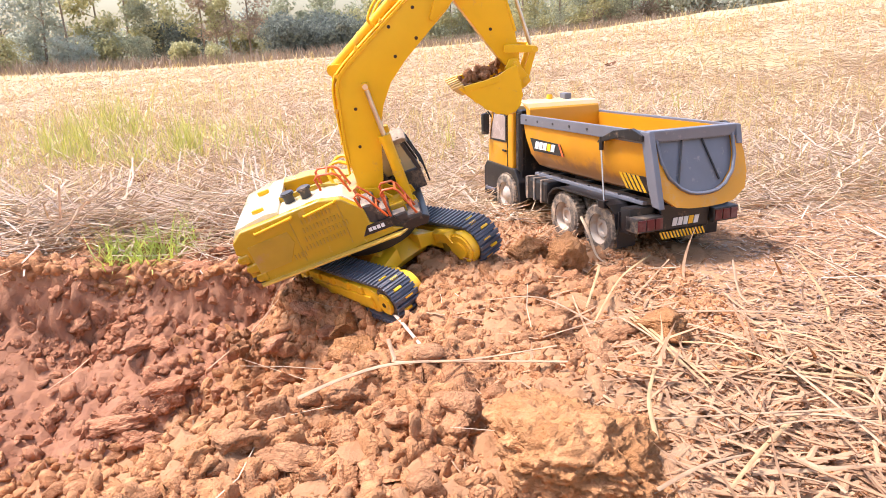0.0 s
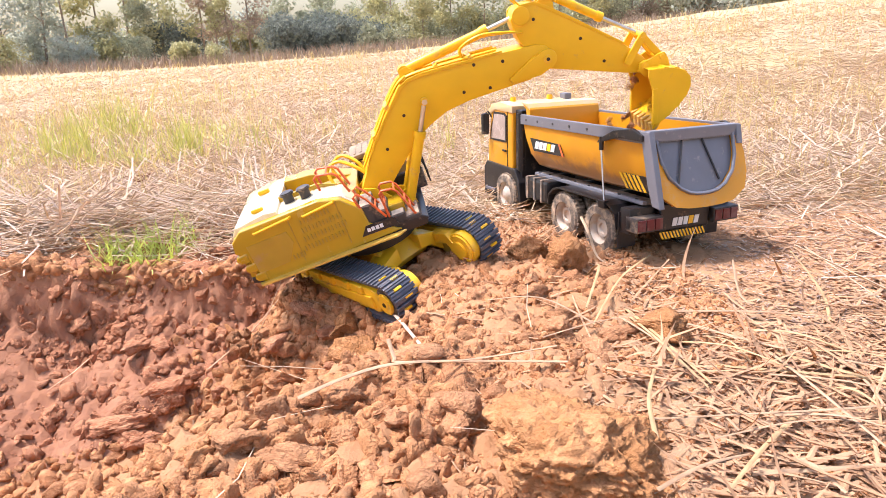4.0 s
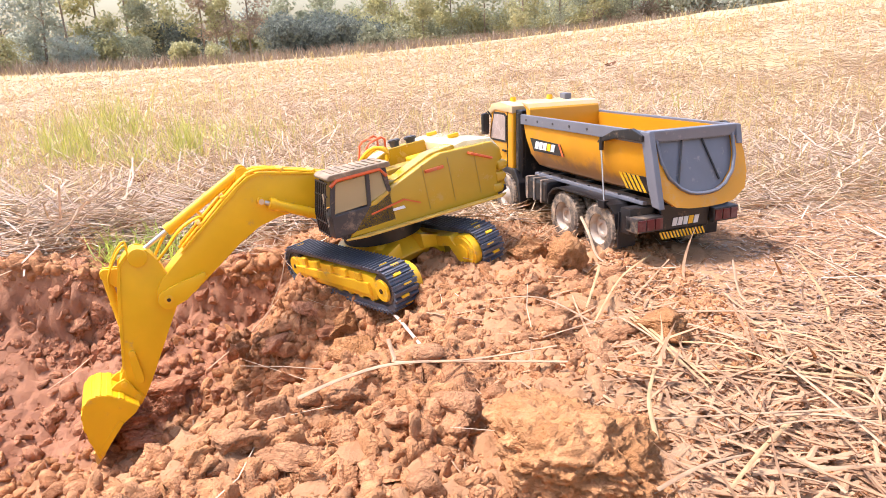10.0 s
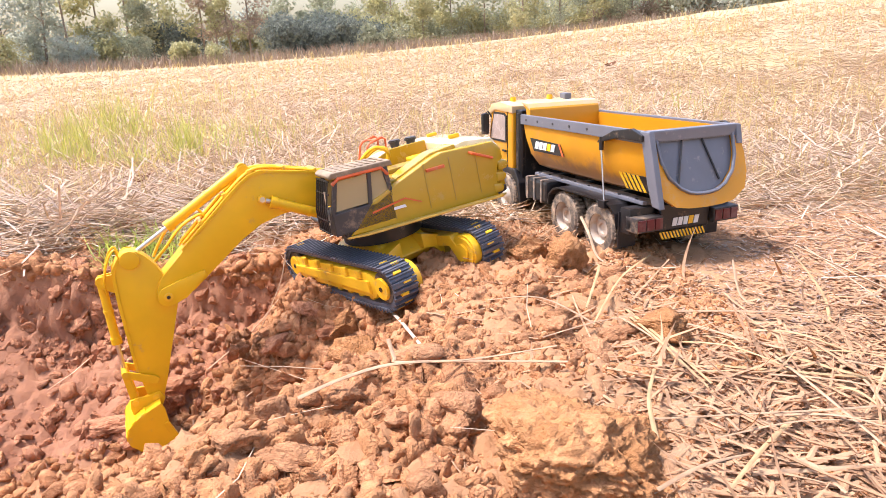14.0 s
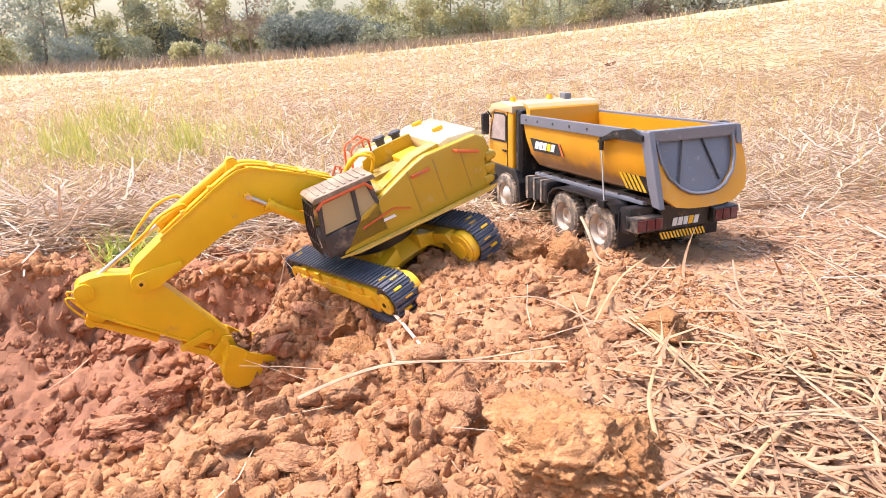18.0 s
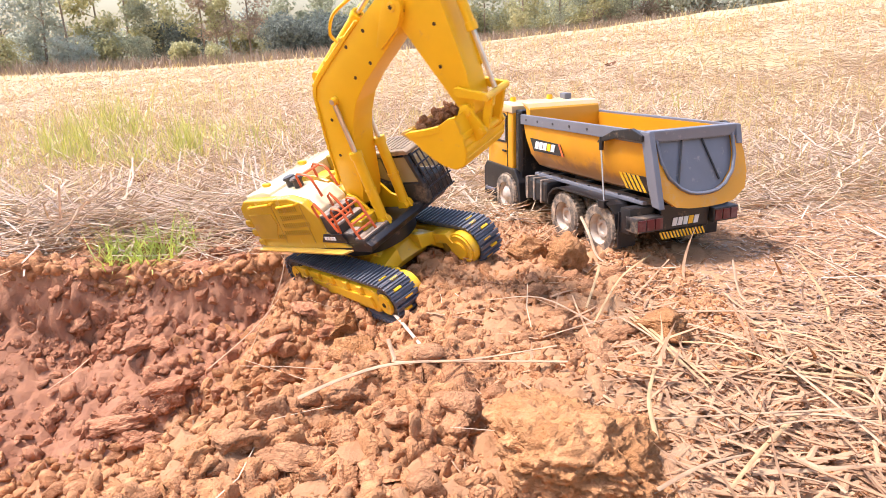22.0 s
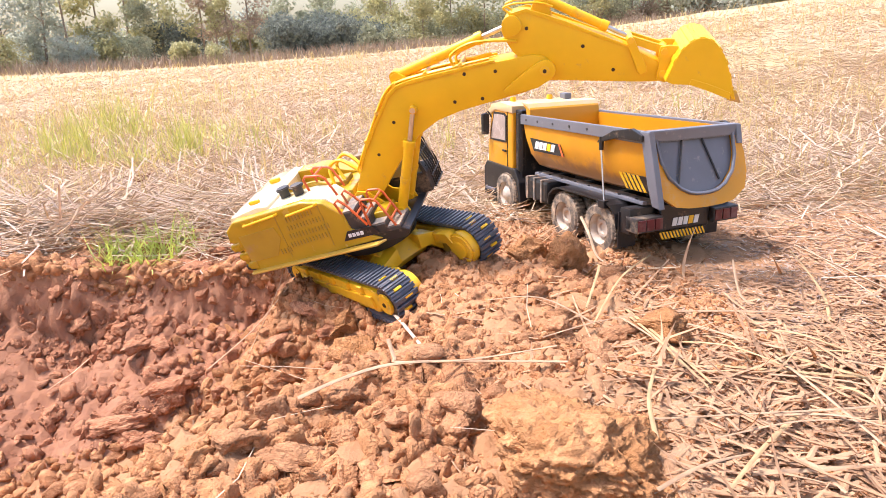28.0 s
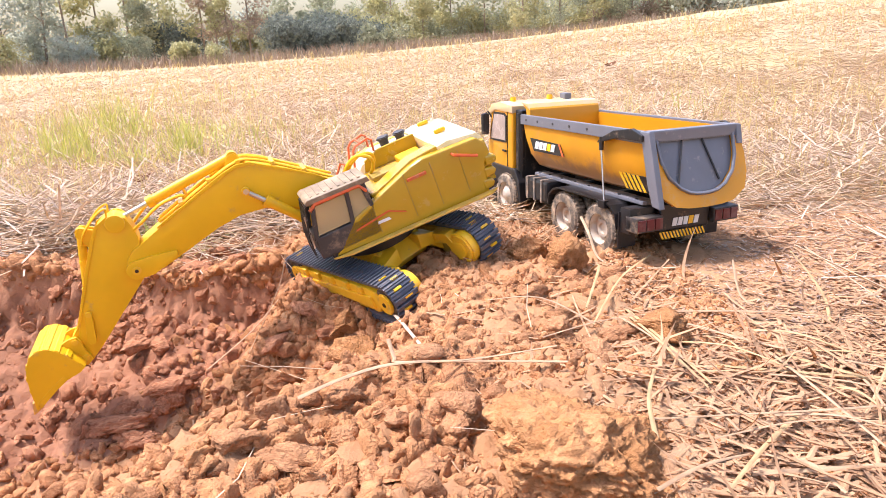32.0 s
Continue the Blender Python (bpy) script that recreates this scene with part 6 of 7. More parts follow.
M_STEM = material("tan_stem", (0.56, 0.385, 0.19), 0.6, 0, 0.22, 60, 0.3, 300, base2=(0.44, 0.29, 0.14), through_light=0.2, spec=0.3)
M_STEM_PALE = material("pale_stem", (0.50, 0.335, 0.20), 0.6, 0, 0.22, 60, 0.3, 300, base2=(0.42, 0.265, 0.15), through_light=0.2, spec=0.3)
LONG = "long dry straw stalk lying on the ground"
for pts, w, pale in (([(-.134, .545, .020), (-.09, .562, .034), (-.04, .575, .034), (.048, .602, .026), (.115, .590, .016)], .0040, 1), ([(-.056, .606, .040), (-.050, .590, .032), (-.044, .585, .030), (.02, .58, .034), (.10, .565, .046)], .0028, 1),
                     ([(.215, .750, .008), (.225, .65, .016), (.240, .555, .010)], .0034, 0), ([(.40, .50, .02), (.33, .49, .018), (.22, .485, .02), (.15, .492, .014)], .0024, 1),
                     ([(.371, .765, .002), (.366, .79, .010), (.372, .83, .040)], .0032, 1), ([(-.072, .880, .020), (-.055, .83, .035), (-.03, .775, .014), (.0, .74, .012)], .0030, 1), ([(.20, .90, .006), (.205, .85, .03), (.165, .74, .012)], .0032, 0),
                     ([(.165, .70, .012), (.11, .73, .030), (.05, .75, .016)], .0024, 1), ([(.27, .70, .008), (.33, .62, .014), (.42, .56, .012)], .0034, 1), ([(.26, .60, .006), (.36, .56, .014), (.47, .54, .012)], .0034, 0),
                     ([(.33, .62, .008), (.40, .52, .014), (.43, .44, .012)], .0040, 0), ([(.26, .74, .004), (.35, .72, .012), (.45, .69, .012)], .0030, 1), ([(-.338, .773, .010), (-.345, .80, .04), (-.35, .83, .075)], .0028, 1),
                     ([(-.30, .95, .016), (-.25, .97, .05), (-.24, .99, .075)], .0020, 1), ([(-.37, .96, .020), (-.30, .985, .03), (-.24, .995, .02)], .0026, 1), ([(.16, .46, .012), (.165, .50, .03), (.185, .55, .035)], .0030, 0),
                     ([(.43, .70, .004), (.45, .76, .02), (.44, .82, .05)], .0028, 0), ([(.55, .80, .01), (.50, .74, .02), (.42, .73, .01)], .0032, 1), ([(.22, .43, .006), (.30, .42, .014), (.36, .43, .01)], .0040, 1), ([(.14, .405, .01), (.18, .42, .018), (.23, .45, .01)], .0030, 1)):
    stalk_thing(on_ground(pts), w * 0.60, M_STEM_PALE if pale else M_STEM, LONG)
# stems that lie on top of the straw
for (x0, y0), (x1, y1), w, yellow in (((.211, .717), (.231, .540), .0055, 1), ((.285, .495), (.186, .391), .0063, 1), ((.322, .616), (.323, .438), .0057, 0), ((.208, .468), (.345, .473), .0031, 0), ((.327, .670), (.393, .602), .0059, 1), ((.345, .546), (.357, .491), .0058, 1),
                                      ((.211, .520), (.229, .472), .0057, 0), ((.254, .442), (.266, .390), .0072, 0), ((.305, .957), (.162, .691), .0050, 1), ((.200, .718), (.228, .595), .0050, 0), ((.102, .663), (.231, .713), .0032, 0), ((.293, .594), (.275, .660), .0038, 1),
                                      ((.255, .700), (.300, .640), .0046, 0), ((.30, .57), (.41, .50), .0045, 0), ((.36, .62), (.44, .55), .0040, 1), ((.27, .50), (.36, .44), .0046, 0), ((.24, .66), (.33, .56), .0044, 1), ((.38, .56), (.35, .47), .0050, 0)):
    mid = (0.5 * (x0 + x1) + 0.03 * (y1 - y0), 0.5 * (y0 + y1) + 0.02 * (x1 - x0))
    stalk_thing(on_ground([(x0, y0, .010), (*mid, .020), (x1, y1, .015)]), w * 0.31, M_STEM if yellow else M_STEM_PALE, "broad yellow straw stem on the chaff" if yellow else "pale broken straw stem on the chaff")
# a white hooked stem beside the track's front end
stalk_thing([(-0.072, .885, -.040), (-0.066, .850, -.030), (-0.050, .745, .002), (-0.024, .640, .018)], .0026, M_STRAW_PALE, "white bent stem beside the crawler track", "")


def dry_leaf(x, y, size, turn, label):
    """A curled broad leaf, lying on the straw."""
    bm = bmesh.new()
    rows = []
    for i in range(9):
        t = i / 8
        w = 0.28 * math.sin(math.pi * min(1.0, 0.06 + 0.94 * t)) ** 0.8
        rows.append([bm.verts.new((size * (t - .5), size * w * k, size * (0.22 * (2 * t - 1) ** 2 + 0.5 * w * k * k))) for k in (-1, -.5, 0, .5, 1)])
    for a, b in zip(rows, rows[1:]):
        for j in range(4):
            bm.faces.new((a[j], b[j], b[j + 1], a[j + 1]))
    bmesh.ops.solidify(bm, geom=bm.faces[:], thickness=size * 0.02)
    ob = part("dry_leaf", bm, M_LEAF_DEAD, None, smooth=60)
    ob.matrix_basis = pose(x, y, gz(x, y) + 0.012, 8, -10, turn)
    return tagged(ob, label, "leaf")


M_LEAF_DEAD = material("dead_brown_leaf", (0.30, 0.13, 0.06), 0.7, 0, 0.25, 30, 0.3, 200, base2=(0.22, 0.09, 0.045))
dry_leaf(1.265, 5.10, 0.12, 25, "curled red-brown dead leaf on the straw")
dry_leaf(-0.775, 1.735, 0.09, -10, "dark curled dead leaf among the straw")


# a looped stem caught on the truck's wheels
stalk_thing([(.223, 1.10, .055), (.226, 1.08, .046), (.225, 1.02, .036), (.222, .985, .034), (.232, .955, .006), (.27, .92, .004), (.33, .91, .005), (.37, .93, .004)], .0022, M_STRAW, "bent tan straw stem caught on the truck wheels", "")


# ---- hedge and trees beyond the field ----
# distance haze is mixed into M_LEAF and, more strongly, M_LEAF_HAZE
M_LEAF = material("haze_lightened_leaves", (0.33, 0.34, 0.22), 0.55, 0, 0.25, 3, base2=(0.50, 0.50, 0.33), island=True, through_light=0.35, spec=0.3)
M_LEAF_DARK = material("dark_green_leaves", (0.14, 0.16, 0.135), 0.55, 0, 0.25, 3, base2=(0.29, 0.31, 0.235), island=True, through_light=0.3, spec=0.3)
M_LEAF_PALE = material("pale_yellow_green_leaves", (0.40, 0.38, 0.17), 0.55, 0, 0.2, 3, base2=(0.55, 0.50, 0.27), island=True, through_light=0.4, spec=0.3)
M_LEAF_HAZE = material("haze_greyed_leaves", (0.42, 0.45, 0.36), 0.6, 0, 0.2, 3, base2=(0.58, 0.58, 0.47), island=True, through_light=0.4, spec=0.3)
M_WEED = material("dry_brown_weeds", (0.46, 0.33, 0.245), 0.8, 0, 0.2, 4, base2=(0.36, 0.29, 0.19), island=True, through_light=0.25, spec=0.2)
M_BARK = material("pale_bark", (0.32, 0.24, 0.17), 0.85, 0, 0.25, 12, 0.5, 30)
M_WALL = material("pale_house_wall", (0.62, 0.58, 0.54), 0.8, 0, 0.1, 2)


def leaf_cloud(name, parent, mat, blobs, size, seed, label=""):
    """Many small bent leaves, gathered in loose clumps: (centre, radii, count)."""
    r = np.random.RandomState(seed)
    vs, count = [], 0
    for (cx, cy, cz), (rx, ry, rz), n in blobs:
        d = r.normal(size=(n, 3))
        d /= np.linalg.norm(d, axis=1)[:, None]
        c = d * (r.rand(n, 1) ** 0.45) * np.array([rx, ry, rz]) + np.array([cx, cy, cz])
        a = r.normal(size=(n, 3))
        a /= np.linalg.norm(a, axis=1)[:, None]
        b = np.cross(a, r.normal(size=(n, 3)))
        b /= np.linalg.norm(b, axis=1)[:, None]
        s = size * (0.5 + r.rand(n, 1))
        a, b = a * s, b * s * 0.42
        up = np.cross(a, b) * (0.3 / size)
        quad = np.stack([c - a, c + b + up, c + a, c - b + up], 1)
        vs.append(quad.reshape(-1, 3))
        count += n
    V = np.concatenate(vs)
    me = bpy.data.meshes.new(name)
    me.vertices.add(len(V))
    me.vertices.foreach_set("co", V.ravel())
    me.loops.add(len(V))
    me.loops.foreach_set("vertex_index", np.arange(len(V)))
    me.polygons.add(count)
    me.polygons.foreach_set("loop_start", np.arange(0, len(V), 4))
    me.polygons.foreach_set("use_smooth", np.zeros(count, bool))
    me.update()
    me.materials.append(mat)
    ob = new(name, me)
    ob.parent = parent
    if label:
        ob["label"] = label
    return ob


def place(px_angle, dist):
    a = radians(px_angle)
    x, y = dist * math.sin(a), dist * math.cos(a)
    return x, y, gz(x, y)


def tree(angle, dist, h, crown, mat, seed, label, lean=0.0, low=0.35, dense=1.0, thick=0.042, leaf=0.062):
    r = random.Random(seed)
    x, y, z = place(angle, dist)
    t = thing("tree", label, "tree", "trees beyond the field", pose(x, y, z - 0.05))
    top = Vector((lean * h, 0, h))
    bm = bmesh.new()
    pts = arc([(0, 0, 0), (lean * h * .3 + r.uniform(-.08, .08), r.uniform(-.1, .1), h * .4), tuple(top)], 5)
    for i in range(len(pts) - 1):
        k0, k1 = 1 - .8 * i / len(pts), 1 - .8 * (i + 1) / len(pts)
        rod(pts[i], pts[i + 1], thick * k0, 7, bm, thick * k1)
    blobs = []
    n = 9
    for i in range(n):
        f = low + (1 - low) * i / (n - 1)
        base = Vector(pts[min(int(f * (len(pts) - 1)), len(pts) - 1)])
        a = r.uniform(0, 6.28)
        reach = crown * r.uniform(.45, 1.0) * (1.1 - 0.55 * f)
        tip = base + Vector((math.cos(a) * reach, math.sin(a) * reach, r.uniform(0.1, 0.5)))
        rod(base, tip, thick * .35, 5, bm, thick * .12)
        for q in (0.55, 1.0):
            c = base.lerp(tip, q)
            rad = crown * r.uniform(.3, .55)
            blobs.append(((c.x, c.y, c.z), (rad, rad, rad * .8), int(210 * dense)))
    part("trunk", bm, M_BARK, t, smooth=50)
    leaf_cloud("crown", t, mat, blobs, leaf, seed)
    return t


def bush(angle, dist, w, h, mat, seed, label, n=1500, leaf=0.055, name="bush", group="hedge bushes"):
    r = random.Random(seed)
    x, y, z = place(angle, dist)
    t = thing(name, label, "bush", group, pose(x, y, z - 0.05))
    bm = bmesh.new()
    blobs = []
    k = 12
    for i in range(k):
        px, py = r.uniform(-.5, .5) * w, r.uniform(-.35, .35) * w
        hh = h * r.uniform(.5, 1.0) * (1 - 0.5 * abs(px) / w)
        rod((px * .5, py * .5, 0), (px, py, hh), .018, 5, bm, .006)
        rad = w * r.uniform(.13, .24)
        blobs.append(((px, py, hh * .75), (rad, rad, rad * .9), int(1.6 * n) // k))
        blobs.append(((px, py, hh * .35), (rad, rad, hh * .35), n // k // 2))
    part("stems", bm, M_BARK, t)
    leaf_cloud("foliage", t, mat, blobs, leaf, seed)
    return t


SPARSE, SLIM = "sparse light-green tree with thin pale trunk", "slim brown-trunked tree with few leaves"
# angle to the side in degrees, distance, height, crown
for i, (a, d, h, c, mat, lab, low, dense) in enumerate((
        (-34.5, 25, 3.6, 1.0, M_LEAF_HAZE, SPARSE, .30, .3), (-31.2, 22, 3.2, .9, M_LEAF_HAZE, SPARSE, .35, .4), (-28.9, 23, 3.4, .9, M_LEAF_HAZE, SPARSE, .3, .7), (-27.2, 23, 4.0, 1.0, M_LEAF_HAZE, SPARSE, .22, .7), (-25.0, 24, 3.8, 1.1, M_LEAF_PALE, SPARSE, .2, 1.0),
        (-23.2, 26, 4.2, 1.2, M_LEAF, SPARSE, .2, 1.0), (-21.0, 27, 4.5, 1.3, M_LEAF_PALE, SPARSE, .2, 1.1), (-18.0, 26, 4.6, 1.0, M_LEAF_PALE, SLIM, .35, .5), (-17.0, 24, 4.2, .8, M_WEED, SLIM, .3, .5), (-16.0, 24, 4.4, .9, M_LEAF_PALE, SLIM, .3, .6),
        (-14.6, 25, 4.2, 1.0, M_WEED, SLIM, .3, .5), (-12.0, 29, 3.6, 1.2, M_LEAF, SPARSE, .25, 1.0), (-9.0, 30, 2.6, 1.3, M_LEAF, SPARSE, .2, 1.0), (-5.0, 31, 2.8, 1.3, M_LEAF, SPARSE, .2, 1.0), (-3.2, 26, 3.2, 1.2, M_LEAF_PALE, SPARSE, .15, 1.1), (-1.0, 25, 2.4, 1.1, M_LEAF_PALE, SPARSE, .15, 1.0),
        (1.5, 27, 3.0, 1.2, M_LEAF_PALE, SPARSE, .15, 1.1), (4.0, 27, 3.4, 1.3, M_LEAF, SPARSE, .15, 1.1), (7.0, 26, 3.6, 1.2, M_LEAF_PALE, SPARSE, .15, 1.0), (10.0, 28, 3.8, 1.3, M_LEAF, SPARSE, .2, 1.0), (12.5, 27, 3.6, 1.1, M_LEAF_PALE, SPARSE, .2, .9), (15.5, 29, 3.8, 1.2, M_LEAF, SPARSE, .2, 1.0),
        (19.0, 30, 4.0, 1.3, M_LEAF, SPARSE, .2, 1.0), (22.5, 31, 4.2, 1.3, M_LEAF_PALE, SPARSE, .15, 1.0), (26.0, 32, 4.2, 1.4, M_LEAF, SPARSE, .15, 1.1), (29.0, 33, 4.4, 1.4, M_LEAF_DARK, SPARSE, .15, 1.1), (32.0, 34, 4.6, 1.5, M_LEAF, SPARSE, .15, 1.0), (35.0, 35, 4.6, 1.5, M_LEAF, SPARSE, .15, 1.0))):
    tree(a, d, h, c, mat, 300 + i, lab, random.Random(i).uniform(-.06, .06), low, dense)
DARKB, GREENB, BROWNB = "dense dark green bush at the field edge", "light green leafy bush at the field edge", "dry brown weeds along the field edge"
for i, (a, d, w, h, mat, lab, n) in enumerate((
        (-20.5, 27, 2.0, 1.9, M_LEAF_DARK, DARKB, 2600), (-12.0, 23, 2.2, 1.5, M_LEAF_DARK, DARKB, 3000), (-9.3, 24, 2.6, 1.7, M_LEAF_DARK, DARKB, 3400), (-6.8, 25, 2.4, 1.4, M_LEAF_DARK, DARKB, 2800), (-4.2, 25, 2.0, 1.2, M_LEAF, GREENB, 2200),
        (-18.8, 21, 1.3, .8, M_LEAF_PALE, GREENB, 1500), (-24, 24, 2.0, 1.2, M_LEAF, GREENB, 1600), (-28, 23, 2.0, 1.1, M_LEAF_HAZE, GREENB, 1500), (-33, 22, 2.2, 1.2, M_LEAF_PALE, GREENB, 1600), (-30.5, 26, 2.4, 1.3, M_LEAF, GREENB, 1700),
        (0.0, 27, 2.4, 1.2, M_LEAF, GREENB, 2000), (3.0, 28, 2.6, 1.4, M_LEAF_PALE, GREENB, 2200), (6.5, 29, 2.8, 1.5, M_LEAF, GREENB, 2200), (10.0, 30, 2.8, 1.5, M_LEAF_PALE, GREENB, 2200), (14.0, 29, 2.4, 1.0, M_WEED, BROWNB, 1700), (17.5, 29, 2.6, 1.1, M_WEED, BROWNB, 1800), (21.0, 31, 2.6, 1.3, M_LEAF_DARK, DARKB, 2000), (24.5, 32, 3.0, 1.5, M_LEAF, GREENB, 2200), (28.0, 33, 3.0, 1.5, M_LEAF_DARK, DARKB, 2200), (32.0, 34, 3.2, 1.6, M_LEAF, GREENB, 2200), (36.0, 35, 3.2, 1.6, M_LEAF, GREENB, 2200))):
    bush(a, d, w, h, mat, 400 + i, lab, n)


# a taller, paler row behind, partly in the leaf colours with painted haze
rr = random.Random(15)
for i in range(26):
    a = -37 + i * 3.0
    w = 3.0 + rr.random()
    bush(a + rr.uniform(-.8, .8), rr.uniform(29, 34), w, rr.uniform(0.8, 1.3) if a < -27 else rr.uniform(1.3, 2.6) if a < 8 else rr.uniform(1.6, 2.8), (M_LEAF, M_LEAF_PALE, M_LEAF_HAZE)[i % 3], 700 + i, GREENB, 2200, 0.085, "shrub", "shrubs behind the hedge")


def weeds():
    r = random.Random(77)
    spots = []
    for _ in range(13000):
        a = r.uniform(-39, 39)
        d = r.uniform(18.8, 22.5) + max(0, a + 5) * 0.20
        x, y = d * math.sin(radians(a)), d * math.cos(radians(a))
        h = r.uniform(.10, .42) * (1.0 if a < 22 else 0.6)
        spots.append((x, y, -.03, h, r.uniform(.010, .026), r.uniform(0, 6.28), r.gauss(1.1, .4)))
    stalks("dry_weeds", BROWNB, M_WEED, spots, 0.3, 0.4, "weeds")


weeds()


def house_far():
    x, y, z = place(18.9, 44)
    t = thing("farm_house", "pale farmhouse with louvred shutter behind the hedge", "house", m=pose(x, y, z + 0.2, 0, 0, -15))
    part("wall", box(-2.4, 2.4, -.1, 3.0, -.8, 3.2, .02), M_WALL, t)
    w = part("shutter", box(-.9, .9, -.16, -.1, .2, 2.0, .01), M_GREY, t)
    for i in range(9):
        part("louvre", box(-.85, .85, -.2, -.15, .28 + i * .19, .38 + i * .19, .01), M_WHITE, w)
    part("roof", prism([(-2.8, 3.2), (2.8, 3.2), (2.2, 4.2), (-2.2, 4.2)], -.5, 3.4, .02), M_GREY, t)
    for a, d, h in ((14.2, 34, 3.0), (24.0, 36, 3.0), (27.5, 36, 3.0)):
        x, y, z = place(a, d)
        p = new("concrete_post", part("post", box(-.09, .09, -.09, .09, -.2, h, .01), M_WALL).data)
        bpy.data.objects.remove(bpy.data.objects["post"])
        p.matrix_basis = pose(x, y, z)
        tagged(p, "pale concrete post behind the hedge", "post", "posts by the hedge")


house_far()


# ---- what moves ----
# degrees by seconds: turn of the house, lift of the boom, stick against boom, bucket against stick, lean of the whole machine
SWING = [(0, 56.3), (1, 56), (1.5, 55.3), (2, 54.6), (2.5, 55), (3, 56.6), (3.6, 56.5), (4.3, 53), (4.9, 40), (5.5, 16.7), (6, -7.4), (6.3, -24.2), (6.5, -35.2), (7, -61.6), (7.5, -87), (8, -108.6),
         (8.3, -107), (8.6, -104.2), (14.5, -103), (16.5, -104), (17, -105.2), (19, -104.7), (19.5, -100.1), (20, -82.6), (20.5, -60), (21, -34.5), (21.5, -15), (22, 11), (22.5, 32.9), (23, 50.1),
         (25.5, 50.5), (27.2, 51.5), (27.5, 50), (28, 37.6), (28.5, 19.5), (29, -1.4), (29.5, -28), (30, -54), (30.5, -82), (31, -105.6), (31.5, -109.4), (32, -110.4)]
BOOM = [(0, 49.4), (1, 49.3), (1.5, 47.8), (2, 34.4), (2.5, 26.7), (3, 19.1), (3.5, 18.3), (5.5, 19.9), (6, 20.8), (6.5, 21.5), (7.5, 21.9), (8, 14.3), (8.5, 4.1), (9, -10.6), (9.5, -11.6), (11, -12.1),
        (13.5, -12), (14.5, -11.2), (15.5, -5.5), (16.5, 1.9), (17, 4.7), (18.5, 4.2), (19, 4.1), (19.5, 17.5), (20, 33), (20.5, 33.5), (21, 33.5), (21.5, 41.5), (22, 50.9), (23, 51.8), (24.5, 51.4), (25, 36),
        (25.5, 26.2), (26.2, 20), (27.5, 19.7), (29, 21.0), (30, 21.5), (30.5, 22.2), (31, 21.4), (31.5, 14), (32, 6.3)]
STICK = [(0, -119), (0.5, -118.5), (1, -106), (1.5, -95), (2, -81.5), (2.5, -68.2), (3, -55.4), (3.5, -42), (8.5, -42), (9, -44.5), (13, -45.5), (13.5, -46), (14, -55.4), (14.5, -60), (16.5, -73), (17, -86.2),
         (17.5, -102.6), (18, -117.7), (23.5, -118.5), (24, -107.8), (24.5, -93.6), (25, -80.3), (25.5, -65.5), (26.4, -38), (27.5, -37), (28, -38), (29, -40.5), (30, -42), (32, -42.5)]
BUCKET = [(0, -109), (1, -111), (1.5, -114), (2, -116), (2.5, -126), (3, -126), (3.5, -110), (4.3, -50), (5, 5), (5.5, 8), (8.5, 9), (9, 18), (12.2, 18), (12.5, 10), (13, -18), (13.5, -36), (14, -35), (16.5, -35),
          (17, -34), (17.5, -28), (18, -22), (18.5, -28), (19, -47), (19.5, -58), (20, -82), (20.5, -88), (21.5, -100), (22, -104), (23, -108), (25, -112), (25.6, -116), (26.2, -90), (27, -45), (27.5, -34), (28, -14),
          (28.5, 2), (29, 8), (31, 10), (32, 16)]
LEAN_X = [(0, 0), (8.55, 0), (9, -8.8), (9.5, -10.1), (10, -10.2), (10.5, -9.4), (11, -8.9), (12, -8.8), (12.5, -10), (13, -10.3), (13.5, -9.1), (14, -11), (14.5, -11.7), (15.3, -8), (16, -1.5), (16.4, 0), (32, 0)]
LEAN_Y = [(0, 0), (8.55, 0), (9, 0.7), (9.5, 1.1), (10.5, 1.2), (11, 0.7), (12, 0.7), (13, 1.1), (13.5, 0.7), (14, 1.6), (14.5, 2.0), (15.3, 1.3), (16, 0.2), (16.4, 0), (32, 0)]


def at_time(table, t):
    """Glides through the table without overshooting."""
    x = [p[0] for p in table]
    y = [p[1] for p in table]
    i = max(0, min(len(x) - 2, sum(1 for v in x if v <= t) - 1))
    h = x[i + 1] - x[i]

    def slope(k):
        if k <= 0 or k >= len(x) - 1:
            return 0.0
        a, b = (y[k] - y[k - 1]) / (x[k] - x[k - 1]), (y[k + 1] - y[k]) / (x[k + 1] - x[k])
        return 0.0 if a * b <= 0 else 2 * a * b / (a + b)
    u = (t - x[i]) / h
    return ((1 + 2 * u) * (1 - u) ** 2 * y[i] + u * (1 - u) ** 2 * h * slope(i) + u * u * (3 - 2 * u) * y[i + 1] + u * u * (u - 1) * h * slope(i + 1))


def spot(o, deg, p):
    """The point p of a link that stands at o, turned up by deg, in the plane of the boom."""
    c, s = math.cos(radians(deg)), math.sin(radians(deg))
    return (o[0] + c * p[0] - s * p[1], o[1] + s * p[0] + c * p[1])


def joints(t):
    b = at_time(BOOM, t)
    s = b + at_time(STICK, t)
    u = s + at_time(BUCKET, t)
    foot = (FOOT[0], FOOT[2])
    elbow = spot(foot, b, (BOOM_LEN, 0))
    wrist = spot(elbow, s, (STICK_LEN, 0))
    return b, s, u, foot, elbow, wrist


def plane(p, deg, y=None):
    return pose(p[0], FOOT[1] if y is None else y, p[1], 0, -deg, 0)


def toward(p, q):
    return math.degrees(math.atan2(q[1] - p[1], q[0] - p[0]))


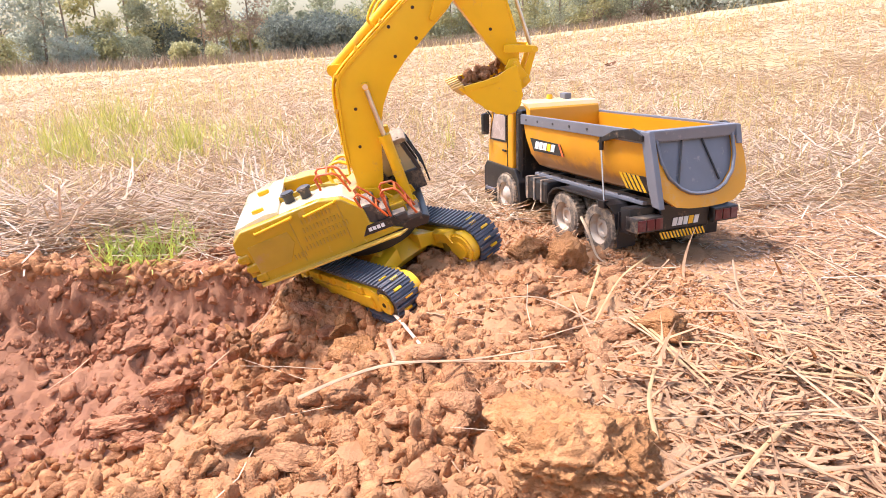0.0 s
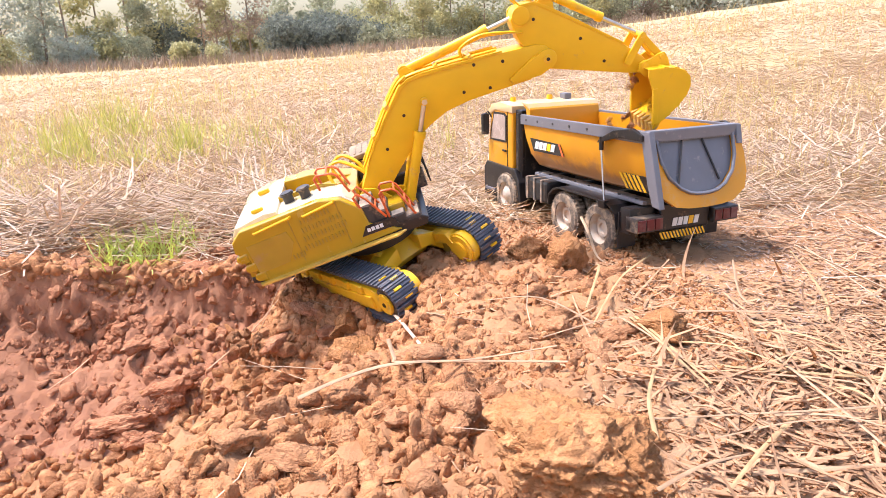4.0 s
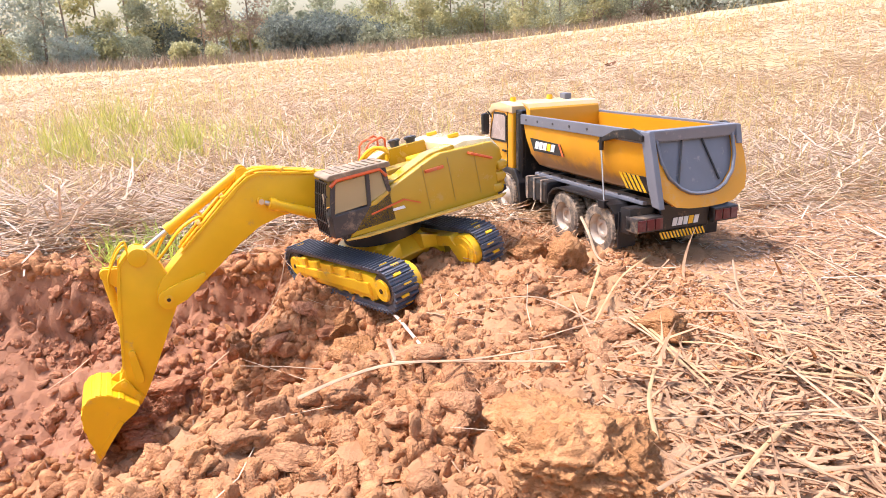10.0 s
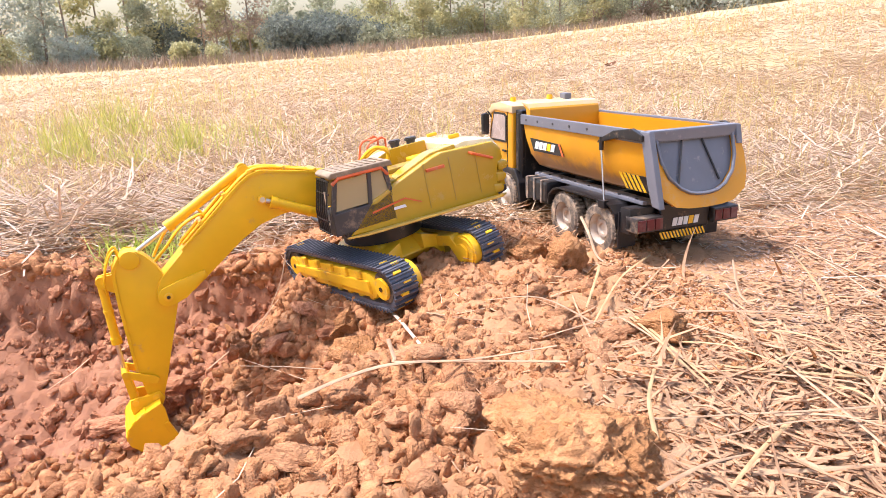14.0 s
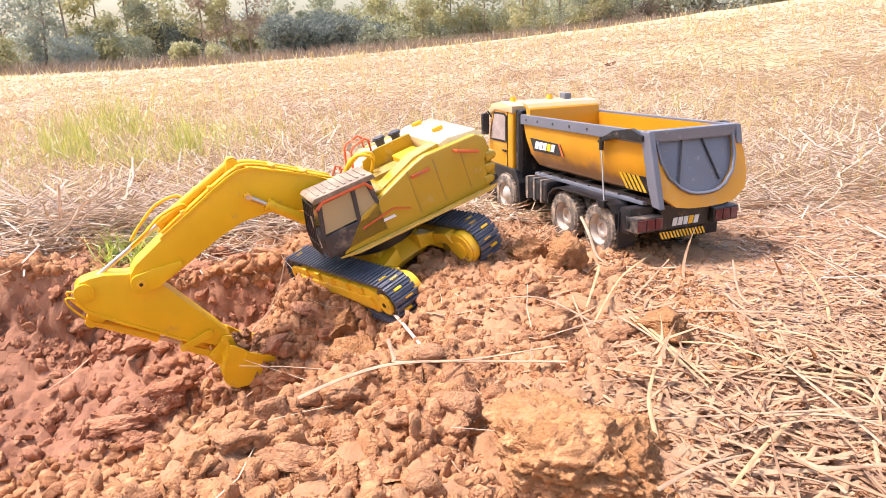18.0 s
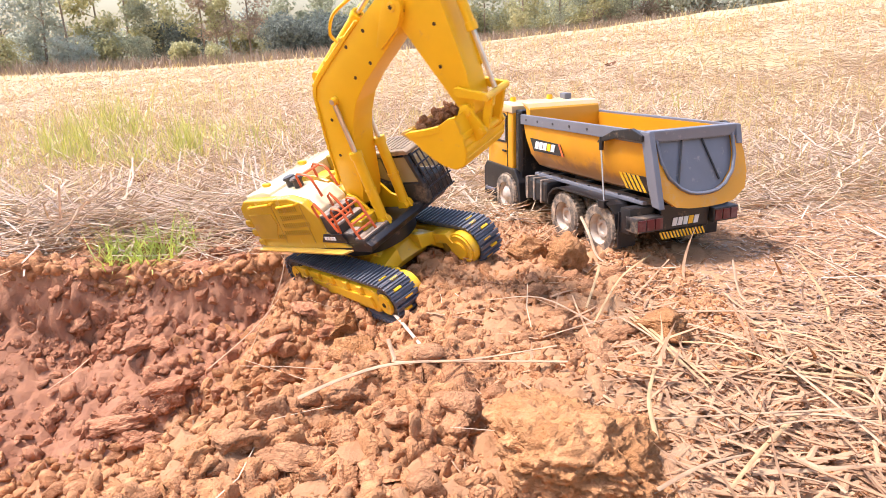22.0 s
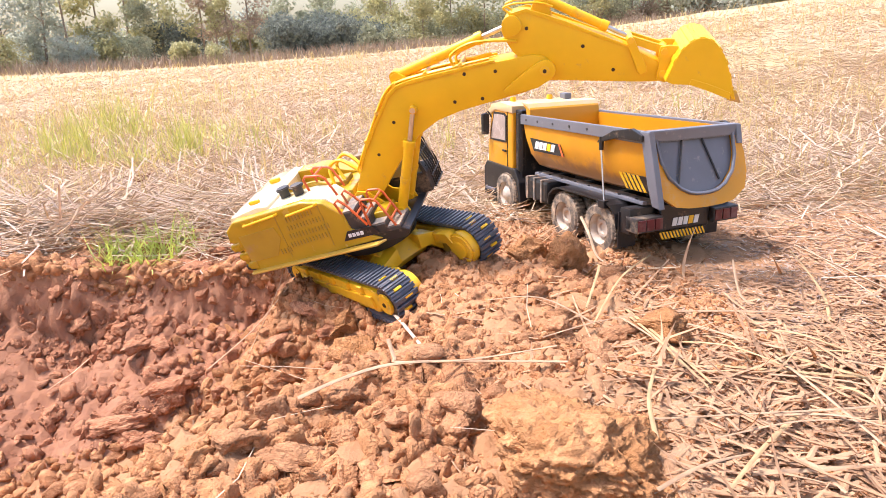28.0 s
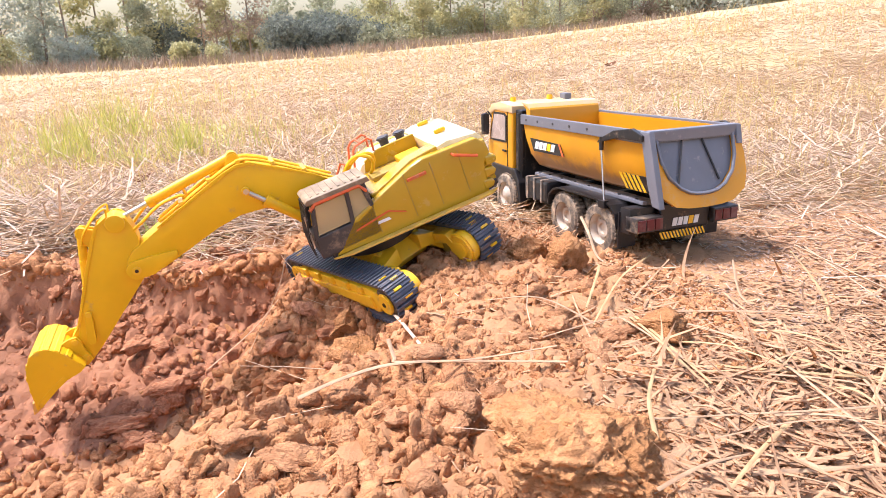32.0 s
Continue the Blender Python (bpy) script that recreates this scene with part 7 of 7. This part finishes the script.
def machine(t):
    return EXC_POSE @ pose(0, 0, 0, at_time(LEAN_X, t), 0, 0) @ pose(0, 0, 0, 0, -at_time(LEAN_Y, t), 0)


def bucket_world(t):
    b, s, u, foot, elbow, wrist = joints(t)
    return machine(t) @ pose(0, 0, 0, 0, 0, at_time(SWING, t)) @ plane(wrist, u)


def meet(p, r, q, k):
    """The outer meeting point of two circles."""
    d = math.hypot(q[0] - p[0], q[1] - p[1])
    d = min(d, (r + k) * 0.999)
    a = (r * r - k * k + d * d) / (2 * d)
    h = math.sqrt(max(r * r - a * a, 0))
    ex, ey = (q[0] - p[0]) / d, (q[1] - p[1]) / d
    return (p[0] + a * ex - h * ey, p[1] + a * ey + h * ex)


LOADS = []


def soil_loads():
    r = random.Random(11)
    for label, pick, drop in (("crumbly red clod carried in the bucket", None, 3.25), ("crumbly red clod dug from the pit", 18.45, 25.75)):
        for i in range(64):
            layer = 0 if i < 20 else 1 if i < 42 else 2
            x = (0.008, 0.010, 0.014)[layer] + (0.064, 0.070, 0.062)[layer] * r.random()
            z = (0.022, 0.008, -0.003)[layer] + r.uniform(-.004, .004)
            if x > 0.055:
                z = min(z, 0.008 - 0.005 * layer)
            y = r.uniform(-1, 1) * (0.034, 0.034, 0.026)[layer]
            ob = clod("soil_lump", r.uniform(0.0045, 0.0105), 900 + i % 7, M_CLOD_DRY, label, "soil lumps of a bucket load")
            local = Matrix.Translation((x, y, z)) @ Euler((r.uniform(0, 6), r.uniform(0, 6), r.uniform(0, 6))).to_matrix().to_4x4()
            gone = drop + 0.9 * (1 - x / 0.08) * 0.9 + r.uniform(0, 0.15)
            rest = pose(0.3271, 1.0485, 0.0, 0, 0, 112.5) @ pose(r.uniform(0.02, 0.15), r.uniform(-0.045, 0.045), 0.108 + 0.012 * layer + r.uniform(0, .012), 40 * i, 25 * i, 70 * i)
            LOADS.append((ob, local, pick, gone, rest))


def motions():
    times = [i / 10 for i in range(321)]
    keys = {}

    def key(ob, t, m):
        keys.setdefault(ob.name, (ob, []))[1].append((t, m))
    for t in times:
        b, s, u, foot, elbow, wrist = joints(t)
        H = pose(0, 0, 0, 0, 0, at_time(SWING, t))
        key(exc, t, machine(t))
        key(house, t, H)
        key(boom, t, H @ plane(foot, b))
        key(stick, t, H @ plane(elbow, s))
        key(bucket, t, H @ plane(wrist, u))
        p, q = CYL_BASE, spot(foot, b, CYL_END)
        for y, bar, ro in ((.0255, boom_barrels[0], boom_rods[0]), (-.0255, boom_barrels[1], boom_rods[1])):
            key(bar, t, H @ plane(p, toward(p, q), FOOT[1] + y))
            key(ro, t, H @ plane(q, toward(q, p), FOOT[1] + y))
        p, q = spot(foot, b, STK_BASE), spot(elbow, s, STK_END)
        key(stick_barrel, t, H @ plane(p, toward(p, q)))
        key(stick_rod, t, H @ plane(q, toward(q, p)))
        a, e = spot(elbow, s, LINK_A), spot(wrist, u, EAR)
        j = meet(a, LINK_L, e, EAR_L)
        for arm in link_arms:
            key(arm, t, H @ plane(a, toward(a, j)))
        for arm in ear_arms:
            key(arm, t, H @ plane(e, toward(e, j)))
        key(link_pin, t, H @ plane(j, 0))
        p = spot(elbow, s, BKT_BASE)
        key(bucket_barrel, t, H @ plane(p, toward(p, j)))
        key(bucket_rod, t, H @ plane(j, toward(j, p)))
    for ob, rows in keys.values():
        walk(ob, rows)
    for ob, local, pick, gone, rest in LOADS:
        rows = []
        start = pick or 0.0
        if pick:
            rows.append((0.0, bucket_world(pick) @ local))
        t = start
        while t < gone:
            rows.append((t, bucket_world(t) @ local))
            t = round(t + 0.1, 3)
        gone = round(gone, 3)
        p = bucket_world(gone) @ local
        rows.append((gone, p))
        for k in (0.34, 0.67, 1.0):
            rows.append((gone + 0.24 * k, Matrix.LocRotScale(p.translation.lerp(rest.translation, k) + Vector((0, 0, 0.25 * (k - k * k) * 0.1)), p.to_quaternion().slerp(rest.to_quaternion(), k), None)))
        rows.append((32.0, rest))
        walk(ob, rows)


soil_loads()
motions()
